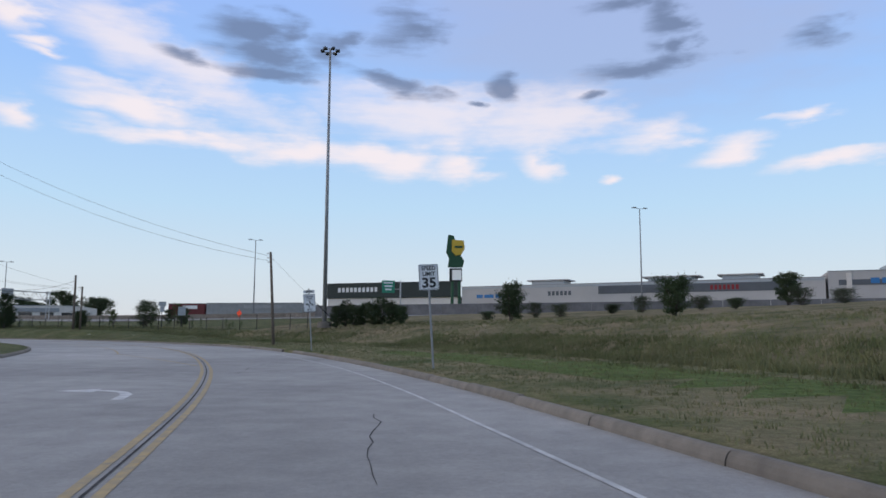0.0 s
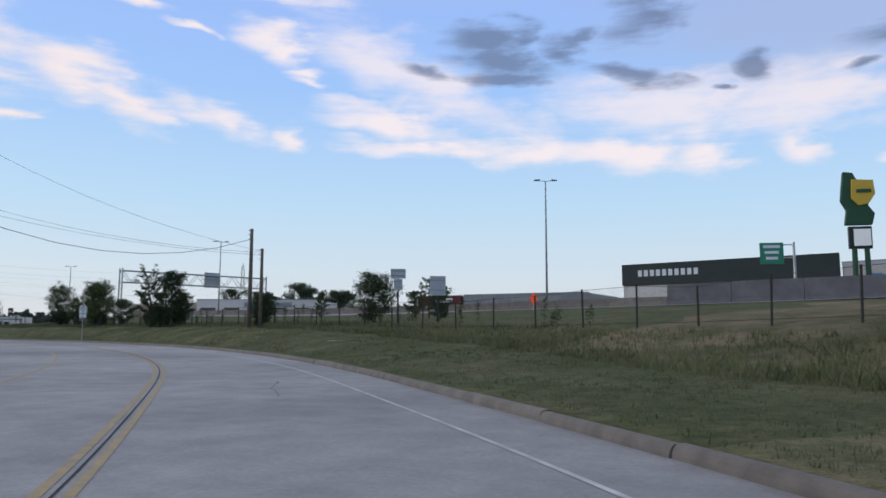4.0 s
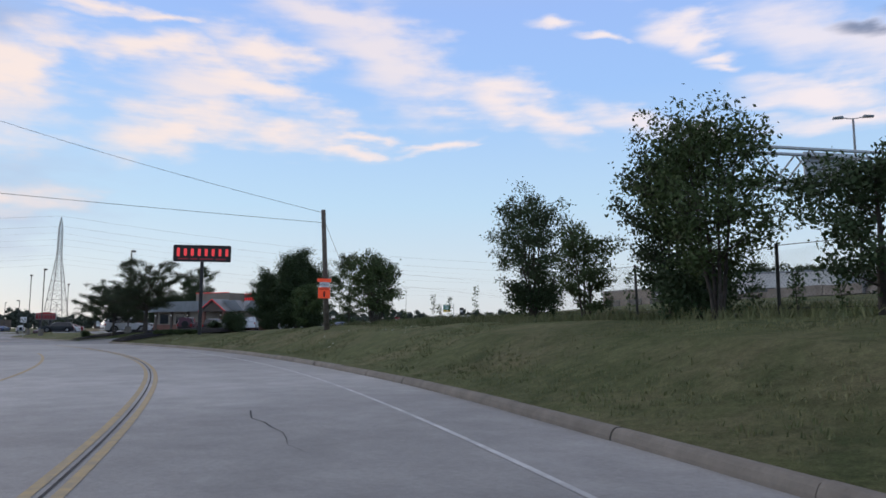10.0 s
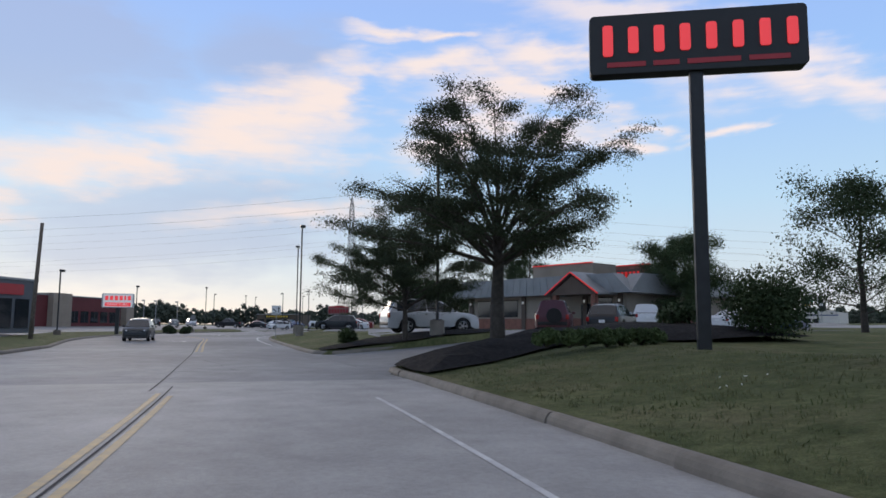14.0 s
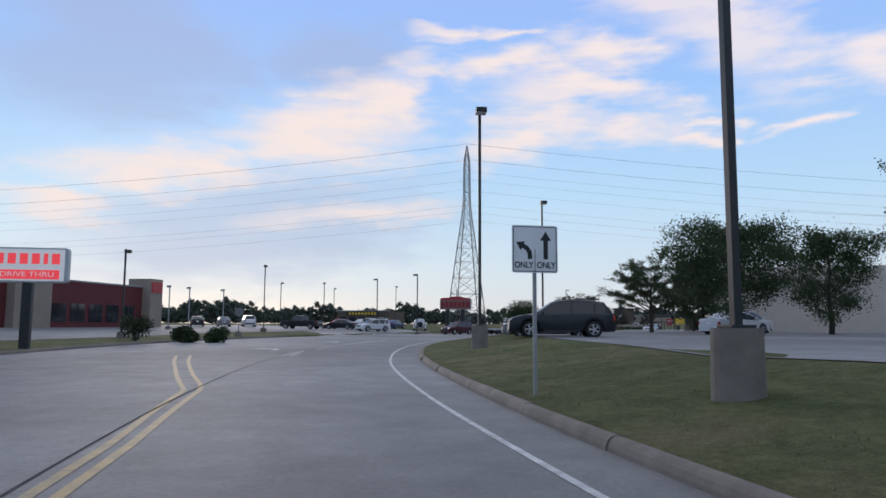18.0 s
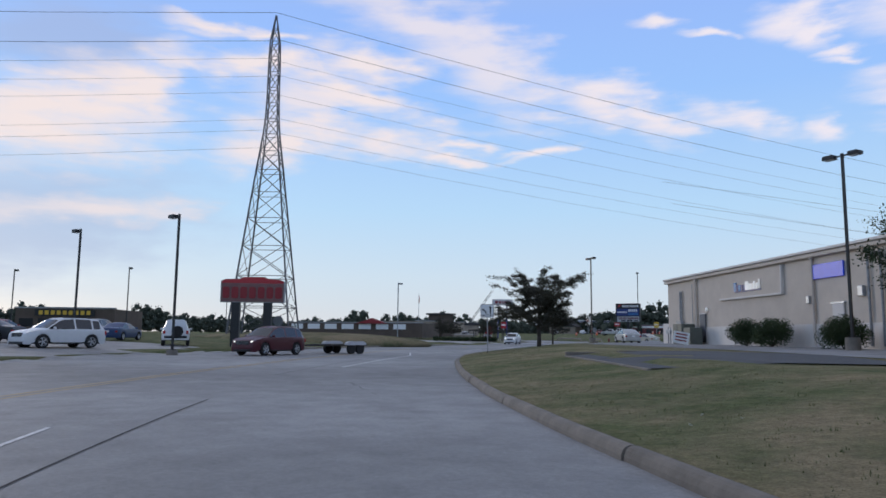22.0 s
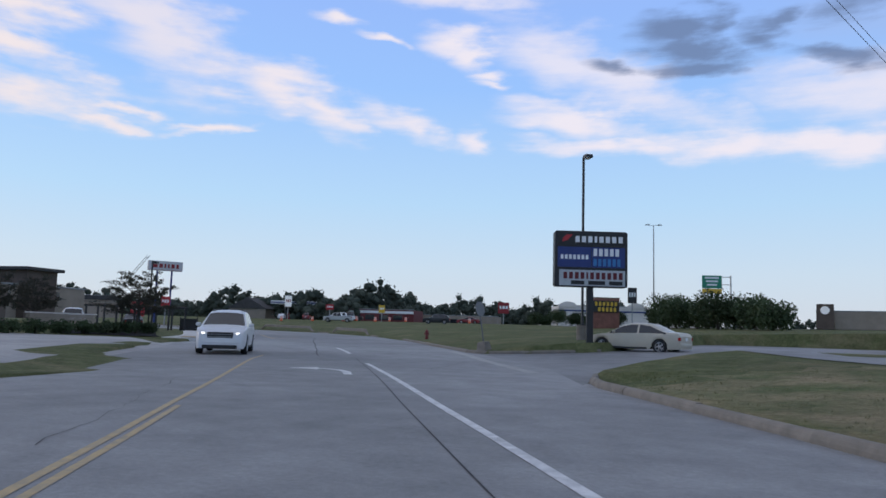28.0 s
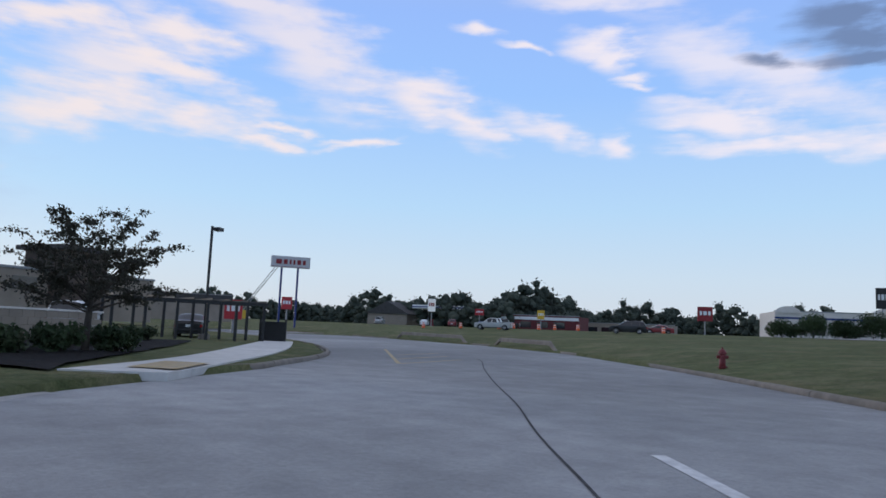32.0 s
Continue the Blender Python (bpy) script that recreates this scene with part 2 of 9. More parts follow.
def mat(name, colour, rough=0.8, metal=0.0, vary=0.15, scale=3.0, bump=0.0, bump_scale=40.0, second=None, emit=None, emit_strength=0.0, spec=0.5, per_object=0.0, large=0.0, grain=None):
    """A principled surface with two scales of noise in its colour and fine relief."""
    m = bpy.data.materials.new(name)
    m.use_nodes = True
    nt = m.node_tree
    b = nt.nodes["Principled BSDF"]
    N, L = nt.nodes.new, nt.links.new
    b.inputs["Roughness"].default_value, b.inputs["Metallic"].default_value = rough, metal
    b.inputs["Specular IOR Level"].default_value = spec
    co = N("ShaderNodeTexCoord").outputs["Object"] if not large else N("ShaderNodeNewGeometry").outputs["Position"]
    lo = tuple(c * (1 - vary) for c in colour) if second is None else second
    hi = tuple(min(1, c * (1 + vary)) for c in colour) if second is None else colour
    n1 = N("ShaderNodeTexNoise")
    n1.inputs["Scale"].default_value, n1.inputs["Detail"].default_value, n1.inputs["Roughness"].default_value = scale, 6.0, 0.62
    L(co, n1.inputs["Vector"])
    mr = N("ShaderNodeMapRange")
    mr.inputs[1].default_value, mr.inputs[2].default_value = 0.33, 0.67
    L(n1.outputs["Fac"], mr.inputs[0])
    mx = N("ShaderNodeMix")
    mx.data_type = "RGBA"
    L(mr.outputs[0], mx.inputs[0])
    mx.inputs[6].default_value, mx.inputs[7].default_value = (*lo, 1), (*hi, 1)
    last = mx.outputs[2]
    if large:
        n3 = N("ShaderNodeTexNoise")
        n3.inputs["Scale"].default_value, n3.inputs["Detail"].default_value = large, 4.0
        L(co, n3.inputs["Vector"])
        m3 = N("ShaderNodeMapRange")
        m3.inputs[1].default_value, m3.inputs[2].default_value, m3.inputs[3].default_value, m3.inputs[4].default_value = 0.35, 0.65, 0.72, 1.22
        L(n3.outputs["Fac"], m3.inputs[0])
        v = N("ShaderNodeVectorMath")
        v.operation = "SCALE"
        L(last, v.inputs[0])
        L(m3.outputs[0], v.inputs[3])
        last = v.outputs[0]
    if grain:
        for gs, amount in grain:
            n5 = N("ShaderNodeTexNoise")
            n5.inputs["Scale"].default_value, n5.inputs["Detail"].default_value, n5.inputs["Roughness"].default_value = gs, 3.0, 0.7
            L(co, n5.inputs["Vector"])
            m5 = N("ShaderNodeMapRange")
            m5.inputs[1].default_value, m5.inputs[2].default_value, m5.inputs[3].default_value, m5.inputs[4].default_value = 0.32, 0.68, 1 - amount, 1 + amount
            L(n5.outputs["Fac"], m5.inputs[0])
            v = N("ShaderNodeVectorMath")
            v.operation = "SCALE"
            L(last, v.inputs[0])
            L(m5.outputs[0], v.inputs[3])
            last = v.outputs[0]
    if per_object:
        info = N("ShaderNodeObjectInfo")
        m4 = N("ShaderNodeMapRange")
        m4.inputs[3].default_value, m4.inputs[4].default_value = 1 - per_object, 1 + per_object
        L(info.outputs["Random"], m4.inputs[0])
        v = N("ShaderNodeVectorMath")
        v.operation = "SCALE"
        L(last, v.inputs[0])
        L(m4.outputs[0], v.inputs[3])
        last = v.outputs[0]
    L(last, b.inputs["Base Color"])
    if bump:
        n2 = N("ShaderNodeTexNoise")
        n2.inputs["Scale"].default_value, n2.inputs["Detail"].default_value = bump_scale, 5.0
        L(co, n2.inputs["Vector"])
        bp = N("ShaderNodeBump")
        bp.inputs["Strength"].default_value, bp.inputs["Distance"].default_value = bump, 0.02
        L(n2.outputs["Fac"], bp.inputs["Height"])
        L(bp.outputs[0], b.inputs["Normal"])
    if emit:
        b.inputs["Emission Color"].default_value, b.inputs["Emission Strength"].default_value = (*emit, 1), emit_strength
    return m


ASPHALT = mat("road_concrete_asphalt", (0.330, 0.322, 0.316), 0.78, vary=0.12, scale=1.4, bump=0.25, bump_scale=60, large=0.07, grain=((0.45, 0.10), (14.0, 0.10), (70.0, 0.14)))
ASPHALT2 = mat("darker_road_asphalt", (0.225, 0.226, 0.230), 0.78, vary=0.14, scale=1.3, bump=0.25, bump_scale=60, large=0.06, grain=((0.45, 0.12), (14.0, 0.12), (70.0, 0.14)))
ASPHALT3 = mat("cracked_road_asphalt", (0.245, 0.247, 0.252), 0.78, vary=0.14, scale=1.3, bump=0.25, bump_scale=60, large=0.06, grain=((0.45, 0.12), (14.0, 0.12), (70.0, 0.14)))
LOT = mat("dark_asphalt", (0.205, 0.208, 0.215), 0.75, vary=0.16, scale=1.1, bump=0.3, bump_scale=50, large=0.09)
NEWLOT = mat("fresh_asphalt", (0.055, 0.058, 0.064), 0.8, vary=0.2, scale=2.0, bump=0.3, bump_scale=50)
CONCRETE = mat("concrete", (0.185, 0.163, 0.138), 0.85, vary=0.22, scale=2.2, bump=0.3, bump_scale=30, per_object=0.10)
SIDEWALK = mat("pale_concrete", (0.55, 0.54, 0.52), 0.85, vary=0.1, scale=2.0, bump=0.2, bump_scale=40, per_object=0.05)


def grass_mat(name, green, deep, straw, share):
    """Turf: green and deep green in patches, straw in uneven drifts of the given share, blades as fine grain and relief."""
    m = bpy.data.materials.new(name)
    m.use_nodes = True
    nt = m.node_tree
    b = nt.nodes["Principled BSDF"]
    N, L = nt.nodes.new, nt.links.new
    b.inputs["Roughness"].default_value, b.inputs["Specular IOR Level"].default_value = 0.95, 0.1
    co = N("ShaderNodeNewGeometry").outputs["Position"]

    def field(scale, lo, hi, detail=5.0, rough=0.6):
        n = N("ShaderNodeTexNoise")
        n.inputs["Scale"].default_value, n.inputs["Detail"].default_value, n.inputs["Roughness"].default_value = scale, detail, rough
        L(co, n.inputs["Vector"])
        r = N("ShaderNodeMapRange")
        r.inputs[1].default_value, r.inputs[2].default_value = lo, hi
        L(n.outputs["Fac"], r.inputs[0])
        return r.outputs[0]

    def blend(fac, p, q):
        x = N("ShaderNodeMix")
        x.data_type = "RGBA"
        L(fac, x.inputs[0])
        for sock, v in ((x.inputs[6], p), (x.inputs[7], q)):
            if isinstance(v, tuple):
                sock.default_value = (*v, 1)
            else:
                L(v, sock)
        return x.outputs[2]

    col = blend(field(1.6, 0.36, 0.64, 7.0, 0.7), deep, green)
    col = blend(field(0.33, 0.62 - 0.30 * share, 0.84 - 0.30 * share, 9.0, 0.66), col, straw)
    for scale, amount in ((0.11, 0.16), (7.0, 0.24), (38.0, 0.30)):
        g = field(scale, 0.3, 0.7, 4.0, 0.7)
        r = N("ShaderNodeMapRange")
        r.inputs[3].default_value, r.inputs[4].default_value = 1 - amount, 1 + amount
        L(g, r.inputs[0])
        v = N("ShaderNodeVectorMath")
        v.operation = "SCALE"
        L(col, v.inputs[0])
        L(r.outputs[0], v.inputs[3])
        col = v.outputs[0]
    L(col, b.inputs["Base Color"])
    bump = N("ShaderNodeBump")
    bump.inputs["Strength"].default_value, bump.inputs["Distance"].default_value = 0.9, 0.03
    L(field(22.0, 0.2, 0.8, 6.0, 0.7), bump.inputs["Height"])
    L(bump.outputs[0], b.inputs["Normal"])
    return m


GRASS = grass_mat("mown_grass", (0.140, 0.150, 0.072), (0.075, 0.092, 0.040), (0.190, 0.170, 0.098), 0.42)
VERGE = grass_mat("mixed_verge_grass", (0.145, 0.160, 0.075), (0.085, 0.105, 0.045), (0.270, 0.225, 0.140), 0.72)
DRYGRASS = grass_mat("rough_dry_grass", (0.150, 0.145, 0.078), (0.085, 0.092, 0.045), (0.240, 0.195, 0.122), 0.80)
SWALE = grass_mat("lush_green_grass", (0.150, 0.200, 0.062), (0.085, 0.125, 0.040), (0.170, 0.185, 0.080), 0.25)
BLADE = mat("grass_blades", (0.215, 0.205, 0.110), 0.9, second=(0.110, 0.135, 0.055), scale=0.7, spec=0.15, large=0.12)
MULCH = mat("black_mulch", (0.020, 0.019, 0.020), 0.98, vary=0.5, scale=9, bump=1.0, bump_scale=35, spec=0.1)
YELLOW = mat("yellow_road_paint", (0.47, 0.335, 0.155), 0.7, second=(0.30, 0.25, 0.17), scale=5.0)
WORNWHITE = mat("worn_white_paint", (0.66, 0.66, 0.66), 0.8, second=(0.36, 0.36, 0.37), scale=1.5, vary=0.3)
WHITE = mat("white_road_paint", (0.72, 0.72, 0.72), 0.7, second=(0.42, 0.42, 0.43), scale=4.0)
TAR = mat("crack_sealant", (0.075, 0.074, 0.078), 0.95, vary=0.3, scale=6, spec=0.08)
WOOD = mat("weathered_pole_wood", (0.13, 0.105, 0.085), 0.9, vary=0.35, scale=6, bump=0.5, bump_scale=25)
GALV = mat("galvanised_steel", (0.42, 0.43, 0.44), 0.45, 0.75, vary=0.12, scale=5)
DULLSTEEL = mat("dull_grey_steel", (0.30, 0.31, 0.32), 0.6, 0.4, vary=0.15, scale=4)
BRONZE = mat("dark_bronze_paint", (0.020, 0.020, 0.022), 0.5, 0.1, vary=0.2, scale=4)
RUST = mat("rusted_fence_steel", (0.055, 0.05, 0.045), 0.8, 0.3, vary=0.3, scale=6)
SIGNWHITE = mat("white_sign_sheeting", (0.74, 0.75, 0.76), 0.5, vary=0.05, scale=3)
SIGNGREY = mat("bare_aluminium_sheet", (0.40, 0.42, 0.44), 0.45, 0.5, vary=0.1, scale=3)
BLACK = mat("black_paint", (0.012, 0.012, 0.013), 0.5, vary=0.2, scale=3)
# unlit sheeting; a faint emission is added to brighten the panels
ORANGE = mat("glowing_orange_sheeting", (0.95, 0.10, 0.03), 0.5, vary=0.06, scale=3, emit=(1.0, 0.09, 0.03), emit_strength=0.18)
GREENSIGN = mat("green_sign_sheeting", (0.02, 0.22, 0.13), 0.5, vary=0.1, scale=2)
BARK = mat("bark", (0.055, 0.045, 0.036), 0.95, vary=0.35, scale=8, bump=0.8, bump_scale=20)
LEAF = mat("dark_leaves", (0.058, 0.086, 0.036), 0.7, second=(0.028, 0.046, 0.020), scale=1.2, spec=0.25, per_object=0.2)
LEAFOLIVE = mat("locust_leaves", (0.066, 0.084, 0.040), 0.7, second=(0.034, 0.048, 0.024), scale=1.2, spec=0.25, per_object=0.15)
LEAFLIGHT = mat("light_leaves", (0.090, 0.125, 0.045), 0.7, second=(0.045, 0.07, 0.026), scale=1.2, spec=0.25, per_object=0.2)
LEAFRED = mat("purple_plum_leaves", (0.060, 0.058, 0.040), 0.7, second=(0.030, 0.030, 0.022), scale=1.2, spec=0.25)
# distance haze is mixed into this colour: paler and greyer than the near leaves
HAZEWOODS = mat("hazy_far_woods", (0.088, 0.102, 0.080), 0.9, second=(0.052, 0.066, 0.055), scale=0.25, spec=0.1)
GLASS = mat("dark_window_glass", (0.02, 0.024, 0.03), 0.06, vary=0.05, scale=1, spec=0.8)
TYRE = mat("tyre_rubber", (0.016, 0.016, 0.017), 0.85, vary=0.2, scale=12)
ALLOY = mat("alloy_wheel", (0.50, 0.51, 0.53), 0.3, 0.85, vary=0.08, scale=5)
CHROME = mat("chrome", (0.60, 0.61, 0.63), 0.15, 1.0, vary=0.03, scale=5)
HEADLAMP = mat("headlamp_lens", (0.75, 0.77, 0.80), 0.1, vary=0.05, scale=4)
HEADLIT = mat("lit_headlamp", (0.9, 0.9, 0.85), 0.2, vary=0.02, scale=4, emit=(1.0, 0.95, 0.82), emit_strength=1.6)
TAILLAMP = mat("red_tail_lamp", (0.35, 0.015, 0.015), 0.25, vary=0.1, scale=4)
TAILLIT = mat("lit_brake_lamp", (0.6, 0.02, 0.02), 0.3, vary=0.05, scale=4, emit=(1.0, 0.05, 0.03), emit_strength=1.2)
PAINT = {n: mat(n + "_car_paint", c, 0.30, 0.05, vary=0.04, scale=2, spec=0.5) for n, c in dict(
    white=(0.62, 0.63, 0.65), black=(0.012, 0.013, 0.016), silver=(0.42, 0.43, 0.43), grey=(0.16, 0.17, 0.18), red=(0.22, 0.025, 0.03),
    darkred=(0.075, 0.012, 0.02), blue=(0.02, 0.045, 0.13), champagne=(0.46, 0.42, 0.34), navy=(0.008, 0.010, 0.016)).items()}
BEIGE = mat("beige_stucco", (0.56, 0.49, 0.42), 0.9, vary=0.06, scale=0.8, bump=0.15, bump_scale=30)
CREAM = mat("pale_block_wall", (0.66, 0.62, 0.58), 0.9, vary=0.06, scale=1.0, bump=0.2, bump_scale=15)
WHITEWALL = mat("white_mall_wall", (0.47, 0.45, 0.44), 0.9, vary=0.06, scale=0.15)
GREYWALL = mat("grey_metal_wall", (0.105, 0.115, 0.13), 0.7, vary=0.1, scale=0.3)
DARKGREEN = mat("dark_green_fascia", (0.025, 0.036, 0.034), 0.7, vary=0.1, scale=0.4)
REDWALL = mat("dark_red_wall", (0.115, 0.018, 0.022), 0.75, vary=0.12, scale=0.6)
BROWNWALL = mat("brown_wall", (0.10, 0.075, 0.06), 0.85, vary=0.15, scale=0.7)
TANWALL = mat("tan_wall", (0.28, 0.235, 0.19), 0.85, vary=0.12, scale=0.6)
BRICKWALL = mat("red_brick_wall", (0.22, 0.10, 0.075), 0.9, vary=0.2, scale=2.5, bump=0.4, bump_scale=12)
ROOFGREY = mat("grey_metal_roof", (0.24, 0.25, 0.26), 0.5, 0.3, vary=0.12, scale=0.8)
ROOFDARK = mat("dark_shingle_roof", (0.06, 0.058, 0.058), 0.9, vary=0.2, scale=1.5)
TRIMRED = mat("red_lit_trim", (0.6, 0.03, 0.03), 0.5, vary=0.05, scale=2, emit=(1.0, 0.03, 0.03), emit_strength=0.3)
SIGNRED = mat("red_sign_face", (0.30, 0.02, 0.028), 0.45, vary=0.06, scale=2, emit=(1.0, 0.02, 0.03), emit_strength=0.03)
LETTERRED = mat("lit_red_lettering", (0.85, 0.08, 0.08), 0.4, vary=0.05, scale=3, emit=(1.0, 0.05, 0.06), emit_strength=0.5)
SIGNLIT = mat("lit_white_sign_face", (0.85, 0.85, 0.83), 0.4, vary=0.03, scale=3, emit=(1.0, 0.97, 0.92), emit_strength=0.12)
SIGNDULL = mat("dull_white_sign_face", (0.52, 0.52, 0.54), 0.5, vary=0.05, scale=2)
SIGNBLUE = mat("blue_sign_face", (0.012, 0.03, 0.16), 0.4, vary=0.1, scale=2)
SKYBLUE = mat("light_blue_sign_face", (0.03, 0.17, 0.42), 0.4, vary=0.1, scale=2)
SIGNYELLOW = mat("yellow_sign_face", (0.50, 0.34, 0.03), 0.45, vary=0.06, scale=2, emit=(1.0, 0.62, 0.02), emit_strength=0.04)
BIRDGREEN = mat("green_painted_steel", (0.015, 0.075, 0.032), 0.6, vary=0.15, scale=0.8)
HYDRANTRED = mat("dull_red_enamel", (0.17, 0.02, 0.025), 0.5, vary=0.2, scale=9)
FLOWER = mat("white_flowers", (0.75, 0.74, 0.68), 0.8, vary=0.1, scale=6)
BARREL = mat("orange_barrel_plastic", (0.75, 0.12, 0.03), 0.5, vary=0.1, scale=4)
CABLE = mat("power_cable", (0.02, 0.02, 0.022), 0.7, vary=0.1, scale=3)
CABINETGREEN = mat("grey_green_cabinet_paint", (0.115, 0.125, 0.105), 0.55, 0.1, vary=0.1, scale=3)
BRIGHTBLUE = mat("bright_blue_sign_face", (0.02, 0.06, 0.55), 0.4, vary=0.08, scale=2, emit=(0.05, 0.12, 1.0), emit_strength=0.10)
DARKCONCRETE = mat("weathered_dark_concrete", (0.135, 0.135, 0.14), 0.9, vary=0.2, scale=0.8, bump=0.2, bump_scale=20)
SIGNBACK = mat("dull_sign_back", (0.17, 0.175, 0.18), 0.6, 0.3, vary=0.2, scale=5)
FADEDRED = mat("weathered_red_brown_panel", (0.19, 0.105, 0.098), 0.7, vary=0.2, scale=1.5, bump=0.1, bump_scale=20)
PYLONSTEEL = mat("weathered_tower_steel", (0.13, 0.13, 0.14), 0.65, 0.3, vary=0.15, scale=3)
DULLRED = mat("faded_red_letters", (0.24, 0.018, 0.024), 0.6, vary=0.15, scale=4)
HIGHWAY = mat("highway_concrete", (0.27, 0.26, 0.25), 0.85, vary=0.12, scale=0.8, large=0.06)

# ---------------------------------------------------------------- plan: the road's axis, its edges and the lie of the land
AXIS = [(14.0, -58.0), (9.0, -38.0), (4.2, -18.0), (0.0, 0.0), (-3.6, 15.0), (-8.1, 29.1), (-13.4, 42.3), (-19.7, 54.3), (-27.3, 65.0), (-35.2, 74.8),
        (-43.8, 83.4), (-53.2, 91.0), (-63.2, 97.7), (-74.1, 103.5), (-85.8, 108.2), (-98.1, 111.9), (-110.7, 114.3), (-123.4, 115.5),
        (-135.9, 115.9), (-148.4, 115.7), (-160.9, 115.4), (-173.7, 115.1), (-186.6, 115.1), (-199.4, 116.0), (-212.4, 118.2),
        (-225.1, 121.9), (-237.2, 126.8), (-249.2, 133.2), (-261.1, 140.7), (-271.9, 149.1), (-281.7, 157.4), (-290.1, 165.4),
        (-297.1, 172.7), (-302.8, 178.8), (-312.2, 188.5)]


def spline(points, step=1.0):
    """Catmull-Rom through the points, about a metre apart."""
    p = np.array([2 * np.array(points[0]) - points[1], *points, 2 * np.array(points[-1]) - points[-2]], float)
    out = []
    for a, b, c, d in zip(p, p[1:], p[2:], p[3:]):
        n = max(2, int(np.linalg.norm(c - b) / step))
        for u in np.arange(n) / n:
            out.append(0.5 * (2 * b + (c - a) * u + (2 * a - 5 * b + 4 * c - d) * u * u + (3 * b - a - 3 * c + d) * u ** 3))
    out.append(p[-2])
    return np.array(out)


AX = spline(AXIS)
AT = np.gradient(AX, axis=0)
AT /= np.linalg.norm(AT, axis=1)[:, None]
AS = np.concatenate([[0], np.cumsum(np.linalg.norm(np.diff(AX, axis=0), axis=1))])
AS -= AS[np.linalg.norm(AX, axis=1).argmin()]


def off(s, l):
    """The place l metres to the right of the axis, s metres along it."""
    x, y = np.interp(s, AS, AX[:, 0]), np.interp(s, AS, AX[:, 1])
    tx, ty = np.interp(s, AS, AT[:, 0]), np.interp(s, AS, AT[:, 1])
    n = math.hypot(tx, ty)
    return (float(x + ty / n * l), float(y - tx / n * l))


def heading(s):
    """The driving direction at s, in degrees to the left of +y."""
    return math.degrees(math.atan2(-np.interp(s, AS, AT[:, 0]), np.interp(s, AS, AT[:, 1])))


def along(x, y):
    """The nearest s, and how far right of the axis, for arrays of places."""
    x, y = np.atleast_1d(x).astype(float), np.atleast_1d(y).astype(float)
    i = np.empty(len(x), int)
    for k in range(0, len(x), 2000):
        i[k:k + 2000] = ((x[k:k + 2000, None] - AX[None, :, 0]) ** 2 + (y[k:k + 2000, None] - AX[None, :, 1]) ** 2).argmin(1)
    dx, dy = x - AX[i, 0], y - AX[i, 1]
    return AS[i] + dx * AT[i, 0] + dy * AT[i, 1], dx * AT[i, 1] - dy * AT[i, 0]


RIGHT_S, RIGHT_L = (-60, 10, 60, 100, 120, 148, 156, 200, 215, 262, 293, 320, 330, 341, 352, 372, 384, 460), (4.22, 4.15, 4.0, 3.76, 3.9, 3.9, 3.7, 3.55, 3.05, 3.0, 2.95, 2.65, 2.75, 3.4, 4.5, 5.95, 6.4, 20.0)
LEFT_S, LEFT_L = (-60, 60, 170, 225, 240, 262, 284, 300, 330, 344, 352, 366, 382, 420, 460), (9.5, 9.6, 8.8, 9.0, 11.0, 13.2, 15.3, 15.8, 14.5, 12.0, 10.3, 8.0, 6.5, 3.5, -2.0)
END_LEFT = [(-312.0, 178.3), (-318.5, 184.8), (-324.6, 190.8), (-329.2, 197.4), (-336.8, 205.2), (-348.3, 212.6), (-362.0, 218.6), (-382.0, 224.5), (-425.0, 233.0)]
END_RIGHT = [(-300.2, 187.4), (-304.8, 192.6), (-310.6, 198.2), (-316.2, 204.0), (-325.0, 213.4), (-340.0, 227.2), (-356.0, 236.5), (-380.0, 245.0), (-425.0, 255.0)]


